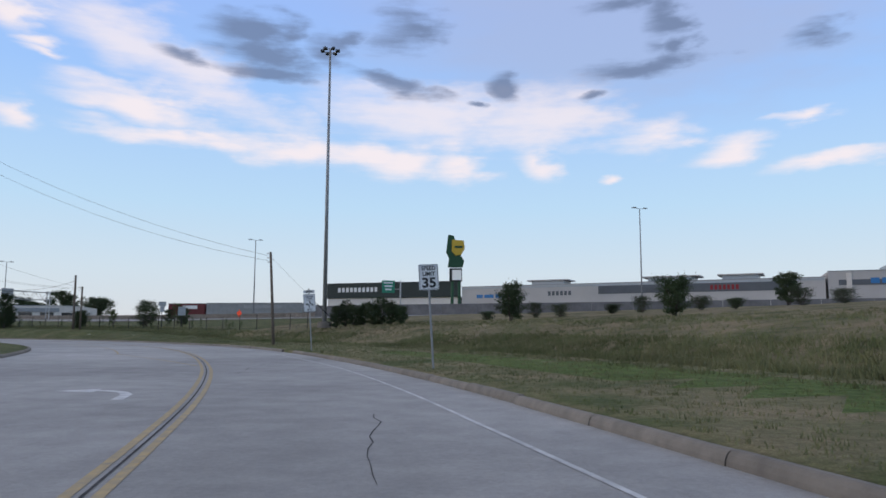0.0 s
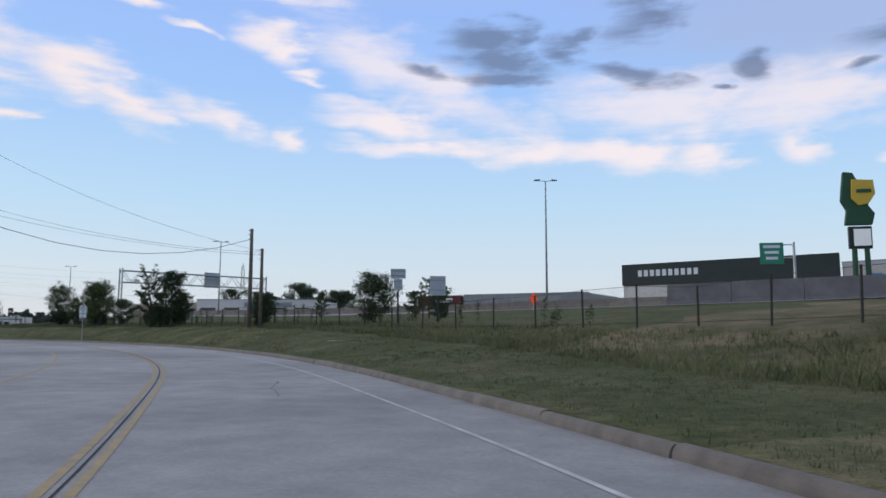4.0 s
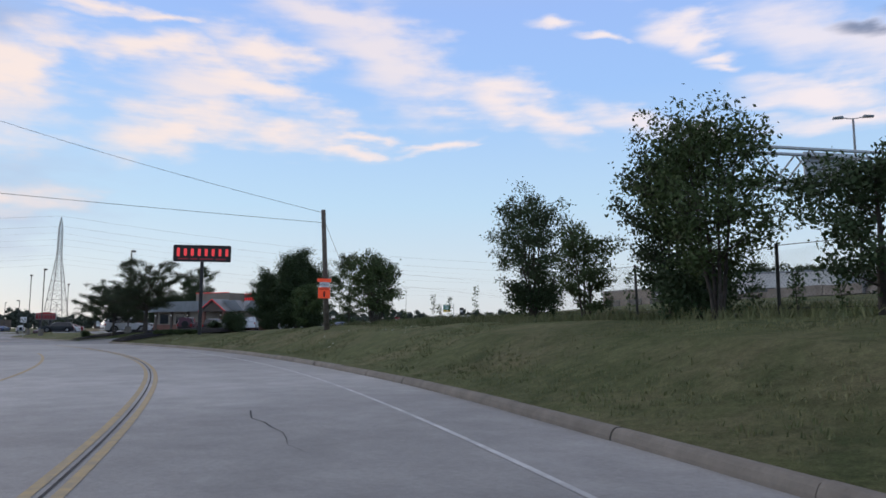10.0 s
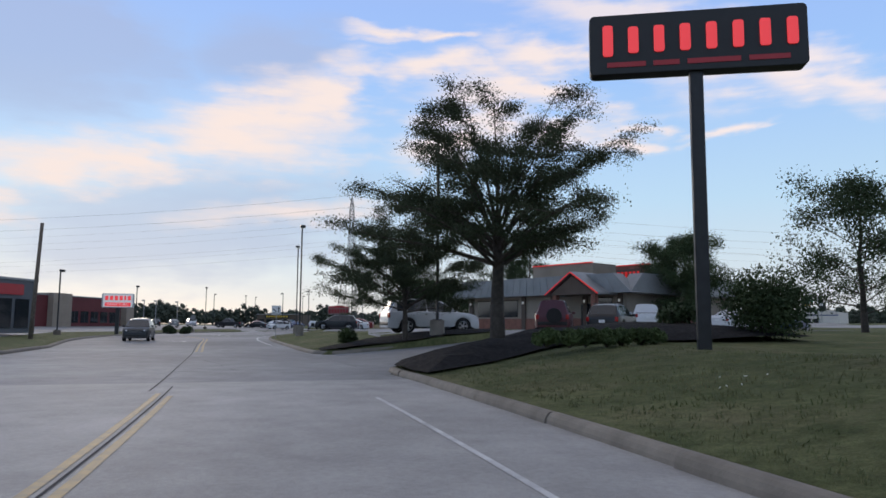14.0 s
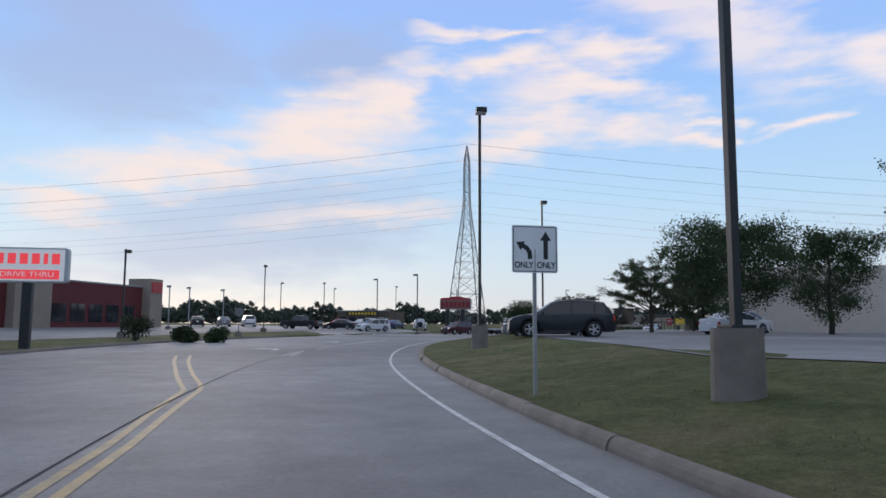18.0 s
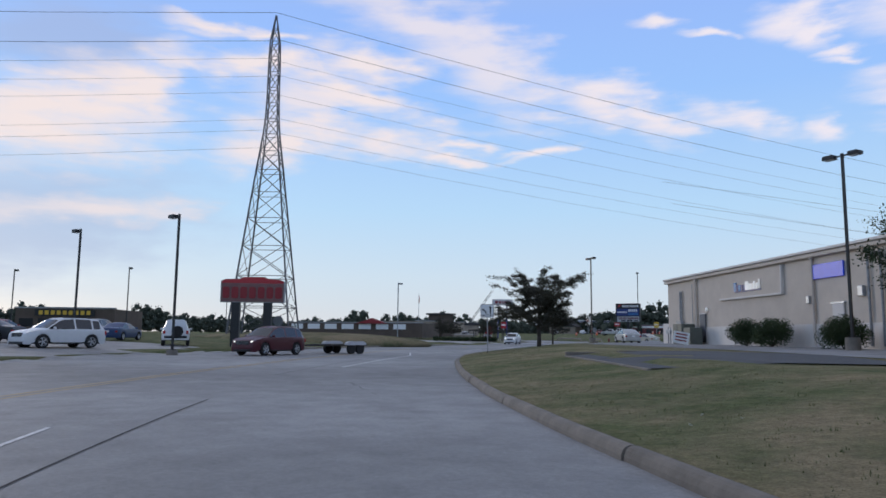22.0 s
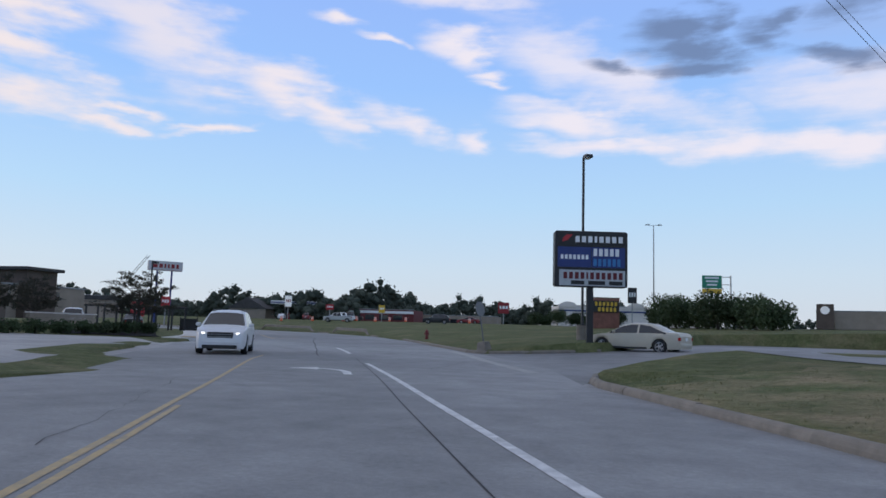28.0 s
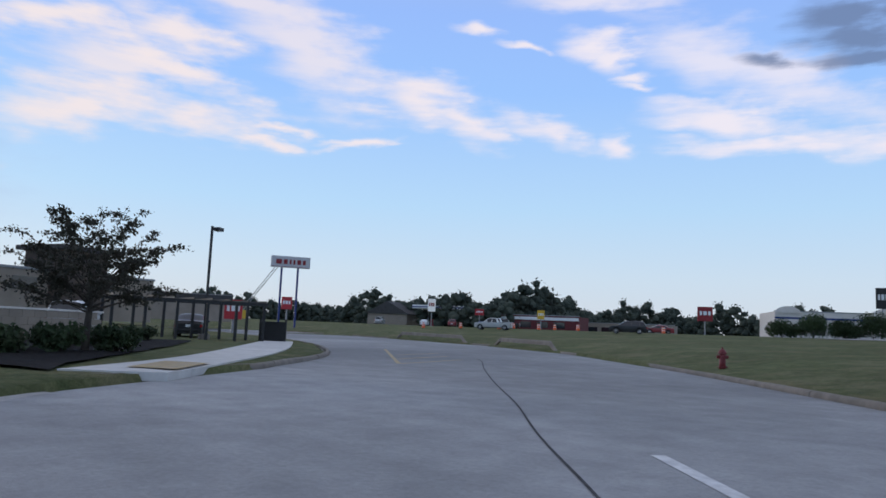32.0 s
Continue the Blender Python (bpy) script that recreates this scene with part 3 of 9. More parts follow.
def ground(x, y):
    """Height of the ground beside the road."""
    one = np.ndim(x) == 0
    s, l = along(x, y)
    x, y = np.atleast_1d(x), np.atleast_1d(y)
    dr, dl = l - np.interp(s, RIGHT_S, RIGHT_L), -l - np.interp(s, LEFT_S, LEFT_L)
    steep = np.interp(dr, (0.09, 0.19, 0.5, 1.5, 3, 5, 8, 13, 30, 45, 300), (-0.12, 0.135, 0.16, 0.45, 1.05, 1.4, 1.5, 1.9, 3.1, 3.8, 4.2))
    easy = np.interp(dr, (0.09, 0.19, 0.5, 3, 6, 9.5, 12.5, 16, 22, 30, 45, 300), (-0.12, 0.135, 0.16, 0.22, 0.25, 0.30, 0.95, 1.75, 2.2, 2.85, 3.7, 4.2))
    rise = np.clip((s - 72) / 40, 0, 1)
    bank = easy * (1 - rise) + steep * rise
    lot = np.interp(dr, (0.09, 0.19, 0.5, 5.0, 60, 120, 400), (-0.12, 0.135, 0.16, 0.72, 0.75, 2.2, 3.0))
    low = np.interp(dr, (0.09, 0.19, 0.5, 6.0, 40, 90, 400), (-0.12, 0.135, 0.16, 0.6, 0.7, 2.0, 2.5))
    lot = lot + np.interp(s, (196, 206, 232, 246), (0, 1, 1, 0)) * np.interp(dr, (4, 9, 40, 60), (0, 0.32, 0.32, 0))
    k = np.clip((s - 170) / 25, 0, 1)
    k2 = np.clip((s - 335) / 40, 0, 1)
    zr = bank * (1 - k) + lot * k
    zr = zr * (1 - k2) + low * k2
    zl = np.interp(dl, (0.09, 0.19, 0.5, 8, 40, 150), (-0.12, 0.135, 0.16, 0.45, 1.1, 1.5))
    # past the last bend the verges follow the kerbs of the far stretch
    end = s > 384
    if end.any():
        el_, er_ = polyline_gap(x[end], y[end], END_LEFT), polyline_gap(x[end], y[end], END_RIGHT)
        near_left = np.interp(el_, (0.09, 0.19, 0.5, 8, 40), (-0.12, 0.135, 0.16, 0.22, 0.8))
        near_right = np.interp(er_, (0.09, 0.19, 0.5, 4.0, 12, 25, 40, 90, 400), (-0.12, 0.135, 0.16, 0.66, 1.0, 1.65, 2.1, 2.35, 2.5))
        near_right = zr[end] + (near_right - zr[end]) * np.clip((s[end] - 384) / 10, 0, 1)
        zl[end] = zr[end] = np.where(el_ < er_, near_left, near_right)
        dr[end], dl[end] = 1.0, -1.0
    inside = (dr < 0) & (dl < 0)
    z = np.where(dr >= 0, zr, np.where(dl >= 0, zl, -0.12))
    z = np.where(inside, -0.12, z)
    # the far end of the road and the entrances lie level
    for poly in FLAT:
        z = np.where(in_poly(x, y, poly), -0.12, z)
    for poly in RAMPS:
        m = in_poly(x, y, poly)
        if m.any():
            z[m] = np.minimum(z[m], ramp_height(x[m], y[m]) - 0.08)
    return float(z[0]) if one else z


def polyline_gap(x, y, line):
    """Distance from each place to a line of points."""
    e = np.array(line, float)
    d = np.full(len(x), 1e9)
    for a, b in zip(e, e[1:]):
        ab = b - a
        u = np.clip(((x - a[0]) * ab[0] + (y - a[1]) * ab[1]) / (ab @ ab), 0, 1)
        d = np.minimum(d, np.hypot(x - a[0] - u * ab[0], y - a[1] - u * ab[1]))
    return d


def in_poly(x, y, poly):
    res = np.zeros(len(x), bool)
    n = len(poly)
    for i in range(n):
        (x0, y0), (x1, y1) = poly[i], poly[(i + 1) % n]
        cross = ((y0 > y) != (y1 > y)) & (x < (x1 - x0) * (y - y0) / ((y1 - y0) or 1e-9) + x0)
        res ^= cross
    return res


def ramp_height(x, y):
    """An entrance climbs gently away from the road's right edge."""
    d = polyline_gap(x, y, [off(s, np.interp(s, RIGHT_S, RIGHT_L)) for s in np.arange(196, 381, 2.0)] + END_RIGHT[:5])
    first = np.interp(d, (0, 0.6, 5, 9, 60), (-0.004, 0.012, 0.45, 0.85, 0.96))
    return np.where(x > -200, first, np.interp(d, (0, 0.6, 8, 20, 60), (-0.004, 0.012, 0.42, 0.66, 0.76)))


ENTRY_A = [off(201, 3.3), (-143.6, 120.0), (-144.75, 121.0), (-145.4, 122.2), (-146.2, 124.1), (-147.4, 126.8), (-150.0, 131.0), (-160.0, 139.5), (-178.0, 142.5), (-172.0, 133.0), (-160.0, 128.6), (-155.4, 127.6), (-154.2, 127.2), (-153.1, 126.0), (-152.5, 124.2), (-152.6, 122.6), (-153.2, 120.7), (-153.8, 119.3), off(217.0, 2.9)]
ENTRY_B = [off(381, 6.2), (-297.4, 184.2), (-297.2, 187.2), (-295.9, 194.0), (-291.2, 195.6), (-291.0, 214.0), (-301.8, 214.0), (-302.3, 206.0), (-302.5, 199.45), (-303.45, 198.05), (-305.75, 196.78), (-307.95, 196.33), (-309.1, 196.8), (-310.2, 197.8), (-304.9, 192.4), (-300.3, 187.2)]
RAMPS = [ENTRY_A, ENTRY_B]
FLAT = [[off(380, -6.4), *END_LEFT, *END_RIGHT[::-1], off(380, 6.8)]]


# ---------------------------------------------------------------- mesh helpers


def mesh_from(name, verts, faces, material, smooth=False):
    me = bpy.data.meshes.new(name)
    me.from_pydata([tuple(map(float, v)) for v in verts], [], [tuple(map(int, f)) for f in faces])
    me.materials.append(material)
    if smooth:
        me.polygons.foreach_set("use_smooth", [True] * len(me.polygons))
    me.update()
    return me


def part(name, bm, material, parent=None, label="", smooth=False, at=None):
    """Links a bmesh (or a mesh) as one object, under a thing or under a part."""
    if isinstance(bm, bmesh.types.BMesh):
        me = bpy.data.meshes.new(name)
        bm.to_mesh(me)
        bm.free()
        me.materials.append(material)
        if smooth:
            me.polygons.foreach_set("use_smooth", [True] * len(me.polygons))
    else:
        me = bm
    ob = new(name, me)
    if parent:
        ob.parent = parent
    if at is not None:
        ob.matrix_local = at
    if label:
        ob["label"] = label
    return ob


def thing(name, label, category, at=None, group="", kind=""):
    ob = tagged(new(name), label, category, group, kind)
    ob.empty_display_size = 0.1
    if at is not None:
        ob.matrix_basis = at
    return ob


def box(bm, x, y, z, sx, sy, sz, rz=0.0, bevel=0.0):
    """A box centred at x, y with its foot at z."""
    r = bmesh.ops.create_cube(bm, size=1)
    m = Matrix.Translation((x, y, z + sz / 2)) @ Matrix.Rotation(radians(rz), 4, "Z") @ Matrix.Diagonal((sx, sy, sz, 1))
    bmesh.ops.transform(bm, matrix=m, verts=r["verts"])
    if bevel:
        es = list({e for v in r["verts"] for e in v.link_edges})
        bmesh.ops.bevel(bm, geom=es, offset=bevel, segments=2, affect="EDGES", profile=0.5)
    return bm


def tube(bm, a, b, r0, r1=None, n=8):
    """A round bar from a to b."""
    a, b = Vector(a), Vector(b)
    d = b - a
    r = bmesh.ops.create_cone(bm, cap_ends=True, segments=n, radius1=r0, radius2=r0 if r1 is None else r1, depth=d.length)
    m = Matrix.Translation((a + b) / 2) @ d.to_track_quat("Z", "Y").to_matrix().to_4x4()
    bmesh.ops.transform(bm, matrix=m, verts=r["verts"])
    return bm


def B():
    return bmesh.new()


def cube(sx, sy, sz, x=0.0, y=0.0, z=0.0, bevel=0.0, rz=0.0):
    return box(B(), x, y, z, sx, sy, sz, rz, bevel)


def prism(outline, depth, bevel=0.0, y0=None):
    """A plate with the outline (x, z), from y0 to y0 + depth."""
    bm = B()
    y0 = -depth / 2 if y0 is None else y0
    f = bm.faces.new([bm.verts.new((x, y0, z)) for x, z in outline])
    r = bmesh.ops.extrude_face_region(bm, geom=[f])
    bmesh.ops.translate(bm, vec=(0, depth, 0), verts=[v for v in r["geom"] if isinstance(v, bmesh.types.BMVert)])
    bmesh.ops.recalc_face_normals(bm, faces=bm.faces)
    if bevel:
        bmesh.ops.bevel(bm, geom=list(bm.edges), offset=bevel, segments=2, affect="EDGES", profile=0.5)
    return bm


def rounded(w, h, r, n=4, x=0.0, z=0.0):
    """Outline of a plate with rounded corners, its foot's middle at x, z."""
    pts = []
    for cx, cz, a0 in ((w / 2 - r, r, -90), (w / 2 - r, h - r, 0), (-w / 2 + r, h - r, 90), (-w / 2 + r, r, 180)):
        for k in range(n + 1):
            a = radians(a0 + 90 * k / n)
            pts.append((x + cx + r * math.cos(a), z + cz + r * math.sin(a)))
    return pts


LETTERS = {}


def letters(text, size, material, parent, x, y, z, width=None, bold=0.0, name="lettering"):
    """Writing in the built-in font on a face that looks along -y, centred at x, z."""
    cu = bpy.data.curves.new("lettering", "FONT")
    cu.body, cu.size, cu.align_x, cu.align_y, cu.offset, cu.extrude = text, size, "CENTER", "CENTER", bold, 0.002
    tmp = bpy.data.objects.new("lettering", cu)
    scene.collection.objects.link(tmp)
    bpy.context.view_layer.update()
    me = bpy.data.meshes.new_from_object(tmp.evaluated_get(bpy.context.evaluated_depsgraph_get()))
    wide = tmp.dimensions.x
    bpy.data.objects.remove(tmp)
    me.materials.clear()
    me.materials.append(material)
    k = width / wide if width and wide else 1.0
    return part(name, me, material, parent, at=Matrix.Translation((x, y, z)) @ Matrix.Rotation(radians(90), 4, "X") @ Matrix.Diagonal((k, 1, 1, 1)))


def bars(parent, material, x0, x1, z, h, y, words, name="lettering"):
    """A line of unreadable writing: plain bars with gaps between them."""
    total = sum(words) + 0.5 * (len(words) - 1)
    k = (x1 - x0) / total
    x = x0
    for w in words:
        part(name, cube(w * k * 0.97, 0.012, h, x + w * k / 2, y, z - h / 2), material, parent)
        x += (w + 0.5) * k


# ---------------------------------------------------------------- ground, road, kerbs
def strip(name, left, right, z, material, nz=0.0):
    """A ribbon between two lines of equal length."""
    v = [(*p, z) for p in left] + [(*p, z) for p in right]
    n = len(left)
    return mesh_from(name, v, [(i, n + i, n + i + 1, i + 1) for i in range(n - 1)], material)


S_ALL = np.arange(-60, 381, 2.0)
road_left = [off(s, -np.interp(s, LEFT_S, LEFT_L) - 0.02) for s in S_ALL] + END_LEFT
road_right = [off(s, np.interp(s, RIGHT_S, RIGHT_L) + 0.02) for s in S_ALL] + END_RIGHT
for i0, i1, material, tag in ((0, 130, ASPHALT, "worn pale grey concrete and asphalt road"), (130, 187, ASPHALT2, "darker patched stretch of asphalt road"), (187, len(road_left) - 1, ASPHALT3, "worn pale grey asphalt road with cracks")):
    tagged(new("road", strip("road", road_left[i0:i1 + 1], road_right[i0:i1 + 1], 0.0, material)), tag, "road", kind="structure")

# surfaces beside the road: name, material, outline, how far above the ground
SURFACES = [
    ("restaurant_entrance", LOT, ENTRY_A, None),
    ("restaurant_lot", LOT, [(-152.0, 131.0), (-160.0, 139.5), (-165.0, 160.0), (-240.0, 175.0), off(300, 40), off(300, 12), off(282, 9.2), off(268, 8.2), off(247, 7.6), off(232, 9.0), (-165.0, 122.9), (-159.6, 122.6), (-157.4, 124.0), (-157.2, 127.4), (-156.4, 128.4)], 0.02),
    ("dental_lot", LOT, [off(300, 13.5), off(300, 40), (-262.0, 192.0), (-272.0, 196.0), (-291.0, 214.0), (-291.2, 195.6), (-295.9, 194.0), (-290.0, 186.0), (-279.0, 172.0), (-264.6, 156.2), (-255.6, 152.6), (-246.0, 148.2), off(308, 14.2)], 0.02),
    ("highway", HIGHWAY, [(58.0, 84.0), (60.0, 106.0), (-160.0, 202.0), (-330.0, 277.0), (-336.0, 262.0), (-160.0, 184.0), (-100.0, 151.0), (-60.0, 130.0), (0.0, 105.0)], 0.06),
    ("sunken_bay", NEWLOT, [(-244.45, 137.9), (-241.2, 136.2), (-236.4, 133.6), (-232.6, 137.2), (-238.6, 143.6), (-243.7, 144.2)], 0.03),
    ("plaza_entrance", LOT, ENTRY_B, None),
    ("left_entrance", ASPHALT, [(-306.5, 173.6), (-312.0, 179.0), (-318.5, 185.5), (-324.4, 190.6), (-326.5, 189.0), (-330.0, 186.0), (-345.0, 176.0), (-330.0, 160.0), (-318.0, 168.5), (-309.0, 172.0)], 0.02),
    ("left_lot", LOT, [off(196, -13.5), off(230, -14.5), off(262, -19.0), off(300, -23.0), off(318, -22.0), (-268.0, 112.0), (-280.0, 90.0), (-230.0, 60.0), (-150.0, 70.0), (-150.0, 100.0)], 0.02),
    ("side_street", ASPHALT, [off(305, -15.3), off(333, -14.0), (-280.0, 131.0), (-290.0, 124.0), (-300.0, 104.0), (-280.0, 92.0), (-268.0, 112.0), off(310, -18.0)], 0.02),
]
for nm, material, outline, lift in SURFACES:
    bm = B()
    f = bm.faces.new([bm.verts.new((x, y, 0)) for x, y in outline])
    if f.calc_area() and f.normal.z < 0:
        f.normal_flip()
    bmesh.ops.triangulate(bm, faces=[f])
    for _ in range(5):
        es = [e for e in bm.edges if e.calc_length() > 4.0]
        if es:
            bmesh.ops.subdivide_edges(bm, edges=es, cuts=1, use_grid_fill=False)
            bmesh.ops.triangulate(bm, faces=list(bm.faces))
    bmesh.ops.recalc_face_normals(bm, faces=bm.faces)
    vs = list(bm.verts)
    vx, vy = np.array([v.co.x for v in vs]), np.array([v.co.y for v in vs])
    zz = ground(vx, vy) if lift is not None else ramp_height(vx, vy)
    for v, z in zip(vs, zz):
        v.co.z = z if lift is None else max(z, -0.006) + lift
        if lift is not None and z < -0.05:
            v.co.z = -0.006
    if sum(f.normal.z for f in bm.faces) < 0:
        bmesh.ops.reverse_faces(bm, faces=list(bm.faces))
    tagged(part(nm, bm, material), {"NEWLOT": "fresh black asphalt bay"}.get(nm, "grey asphalt " + nm.replace("_", " ") + " beside the road"), "parking lot", kind="structure")


def build_ground():
    """One sheet: close points beside the road, wide ones out to the horizon."""
    from mathutils.geometry import delaunay_2d_cdt
    pts = []
    for s in np.arange(-60, 396, 2.0):
        r, l = np.interp(s, RIGHT_S, RIGHT_L), np.interp(s, LEFT_S, LEFT_L)
        if s < 380:
            for d in (-0.25, 0.08, 0.20, 0.6, 1.5, 3.0, 5.0, 7.0, 9.5, 13.0):
                pts.append(off(s, r + d))
                pts.append(off(s, -l - d))
            pts.append(off(s, 0))
    for a, b in zip(END_RIGHT, END_RIGHT[1:]):
        for u in np.arange(0, 1, 0.2):
            x, y = a[0] + (b[0] - a[0]) * u, a[1] + (b[1] - a[1]) * u
            n = Vector((b[1] - a[1], -(b[0] - a[0]))).normalized()
            for d in (-0.25, 0.08, 0.20, 1.0, 4.0, 9.0):
                pts.append((x + n.x * d, y + n.y * d))
    for a, b in zip(END_LEFT, END_LEFT[1:]):
        for u in np.arange(0, 1, 0.2):
            x, y = a[0] + (b[0] - a[0]) * u, a[1] + (b[1] - a[1]) * u
            n = Vector((-(b[1] - a[1]), b[0] - a[0])).normalized()
            for d in (-0.25, 0.08, 0.20, 1.0, 4.0):
                pts.append((x + n.x * d, y + n.y * d))
    for poly in RAMPS:
        bx, by = [p[0] for p in poly], [p[1] for p in poly]
        gx, gy = np.meshgrid(np.arange(min(bx) - 2, max(bx) + 2, 1.1), np.arange(min(by) - 2, max(by) + 2, 1.1))
        gx, gy = gx.ravel(), gy.ravel()
        clear = in_poly(gx, gy, poly) | (polyline_gap(gx, gy, road_right) > 2.2)
        pts.extend(zip(gx[clear], gy[clear]))
        for (x0, y0), (x1, y1) in zip(poly, poly[1:] + poly[:1]):
            d = math.hypot(x1 - x0, y1 - y0)
            for u in np.arange(0, 1, 0.7 / d):
                for w in (-0.1, 0.1):
                    pts.append((x0 + (x1 - x0) * u + (y1 - y0) / d * w, y0 + (y1 - y0) * u - (x1 - x0) / d * w))
    near = np.array(pts)
    far = []
    for step, reach in ((6, 0), (20, 1), (120, 2), (700, 3)):
        x0, x1, y0, y1 = [(-470, 40, -70, 320), (-700, 240, -260, 560), (-1600, 1200, -1300, 1600), (-4200, 3800, -4000, 4200)][reach]
        for x in np.arange(x0, x1 + 1, step):
            for y in np.arange(y0, y1 + 1, step):
                far.append((x, y, reach))
    far = np.array(far, float)
    keep = np.ones(len(far), bool)
    bounds = [None, (-470, 40, -70, 320), (-700, 240, -260, 560), (-1600, 1200, -1300, 1600)]
    for k in (1, 2, 3):
        a, b, c, d = bounds[k]
        keep &= ~((far[:, 2] == k) & (far[:, 0] >= a) & (far[:, 0] <= b) & (far[:, 1] >= c) & (far[:, 1] <= d))
    far = far[keep]
    s, l = along(far[:, 0], far[:, 1])
    close = (far[:, 2] == 0) & (l > -np.interp(s, LEFT_S, LEFT_L) - 14) & (l < np.interp(s, RIGHT_S, RIGHT_L) + 14) & (s < 385) & (s > -60)
    far = far[~close]
    flat = in_poly(far[:, 0], far[:, 1], FLAT[0])
    far = far[~flat]
    allp = np.concatenate([near, far[:, :2]])
    res = delaunay_2d_cdt([Vector((float(x), float(y))) for x, y in allp], [], [], 0, 0.001)
    v2 = np.array([(v.x, v.y) for v in res[0]])
    z = ground(v2[:, 0], v2[:, 1])
    rng = np.random.RandomState(4)
    s, l = along(v2[:, 0], v2[:, 1])
    away = np.minimum(np.abs(l - np.interp(s, RIGHT_S, RIGHT_L)), np.abs(l + np.interp(s, LEFT_S, LEFT_L)))
    z += np.where((z > 0.3) & (away < 200) & (s < 190), (rng.rand(len(z)) - 0.5) * 0.16, 0)
    me = mesh_from("ground", [(x, y, h) for (x, y), h in zip(v2, z)], res[2], GRASS, smooth=True)
    for extra in (DRYGRASS, VERGE, SWALE):
        me.materials.append(extra)
    mid = np.array([v2[list(f)].mean(0) for f in res[2]])
    s, l = along(mid[:, 0], mid[:, 1])
    kind = np.zeros(len(mid), np.int32)
    early = (s > -70) & (s < 64) & (l > 0)
    kind[early] = 2
    kind[early & (l > 11.5 + 2.0 * np.sin(s * 0.13))] = 1
    kind[early & (s < 36) & (np.abs(l - 10.2 + 0.06 * s) < 1.5)] = 3
    kind[(s >= 64) & (s < 84) & (l > 12.5)] = 1
    kind[(s > 286) & (s < 380) & (l > 0) & (l < 40)] = 2
    me.polygons.foreach_set("material_index", kind)
    return me


ground_ob = tagged(new("ground", build_ground()), "mown and rough grass verge rising from the road", "grass", kind="structure")


def kerb_line(points):
    """Cuts a line into kerb stones of about three metres; the profile is rounded at the top."""
    p = spline(points, 1.5) if len(points) < 40 else np.array(points)
    return p


KERB_PROFILE = [(0.0, -0.05), (0.008, 0.05), (0.03, 0.105), (0.06, 0.136), (0.095, 0.15), (0.165, 0.15), (0.20, 0.12), (0.21, -0.05)]
kerb_parents = {}


def kerb(name, points, side=1, lost=(), climbs=False):
    """A kerb of stones along the points; side is +1 when the pavement lies to the left of the line's direction."""
    root = thing(name, "worn concrete kerb along the road edge", "kerb", kind="structure")
    p = np.array(points, float)
    seg = np.concatenate([[0], np.cumsum(np.linalg.norm(np.diff(p, axis=0), axis=1))])
    total = seg[-1]
    n = max(1, int(round(total / 3.0)))
    rng = random.Random(len(points))
    for k in range(n):
        if k in lost:
            continue
        a, b = total * k / n + 0.008, total * (k + 1) / n - 0.008
        stations = np.linspace(a, b, 3)
        verts, faces = [], []
        jz, jy = rng.uniform(-0.012, 0.008), rng.uniform(-0.02, 0.02)
        for st_ in stations:
            x, y = np.interp(st_, seg, p[:, 0]), np.interp(st_, seg, p[:, 1])
            x2, y2 = np.interp(min(st_ + 0.3, total), seg, p[:, 0]), np.interp(min(st_ + 0.3, total), seg, p[:, 1])
            x1, y1 = np.interp(max(st_ - 0.3, 0), seg, p[:, 0]), np.interp(max(st_ - 0.3, 0), seg, p[:, 1])
            d = math.hypot(x2 - x1, y2 - y1) or 1
            nx, ny = (y2 - y1) / d * side, -(x2 - x1) / d * side
            up = max(0.0, float(ramp_height(np.array([x]), np.array([y]))[0])) if climbs and polyline_gap(np.array([x]), np.array([y]), road_right)[0] > 0.35 else 0.0
            for u, h in KERB_PROFILE:
                h += up if h > 0 else max(0.0, up - 0.15)
                verts.append((x + nx * (u + jy), y + ny * (u + jy), h + (jz if h > 0 else 0)))
        m = len(KERB_PROFILE)
        for i in range(2):
            for j in range(m - 1):
                q = (i * m + j, i * m + j + 1, (i + 1) * m + j + 1, (i + 1) * m + j)
                faces.append(q if side < 0 else q[::-1])
        faces.append(tuple(range(m)) if side > 0 else tuple(range(m))[::-1])
        faces.append(tuple(range(2 * m, 3 * m))[::-1] if side > 0 else tuple(range(2 * m, 3 * m)))
        part("kerb_stone", mesh_from("kerb_stone", verts, faces, CONCRETE), CONCRETE, root)
    return root


def edge(s0, s1, table_s, table_l, sign, step=1.5):
    return [off(s, sign * np.interp(s, table_s, table_l)) for s in np.arange(s0, s1 + 0.01, step)]


kerb("kerb_verge", edge(-60, 199, RIGHT_S, RIGHT_L, 1) + [(-141.4, 119.42), (-142.6, 119.5), (-143.6, 119.95), (-144.75, 120.95), (-145.4, 122.2), (-146.2, 124.1), (-147.4, 126.8), (-150.0, 131.0), (-154.0, 134.6)], 1, lost=(34,), climbs=True)
kerb("kerb_island", [(-157.6, 128.2), (-155.6, 127.7), (-154.3, 127.2), (-153.1, 126.0), (-152.5, 124.2), (-152.6, 122.6), (-153.1, 120.8), (-153.7, 119.4), (-154.6, 118.75), (-156.0, 118.6)] + edge(220.5, 381, RIGHT_S, RIGHT_L, 1) + [(-297.0, 182.5), (-297.6, 184.2), (-297.2, 187.2), (-295.9, 194.0)], 1, climbs=True)
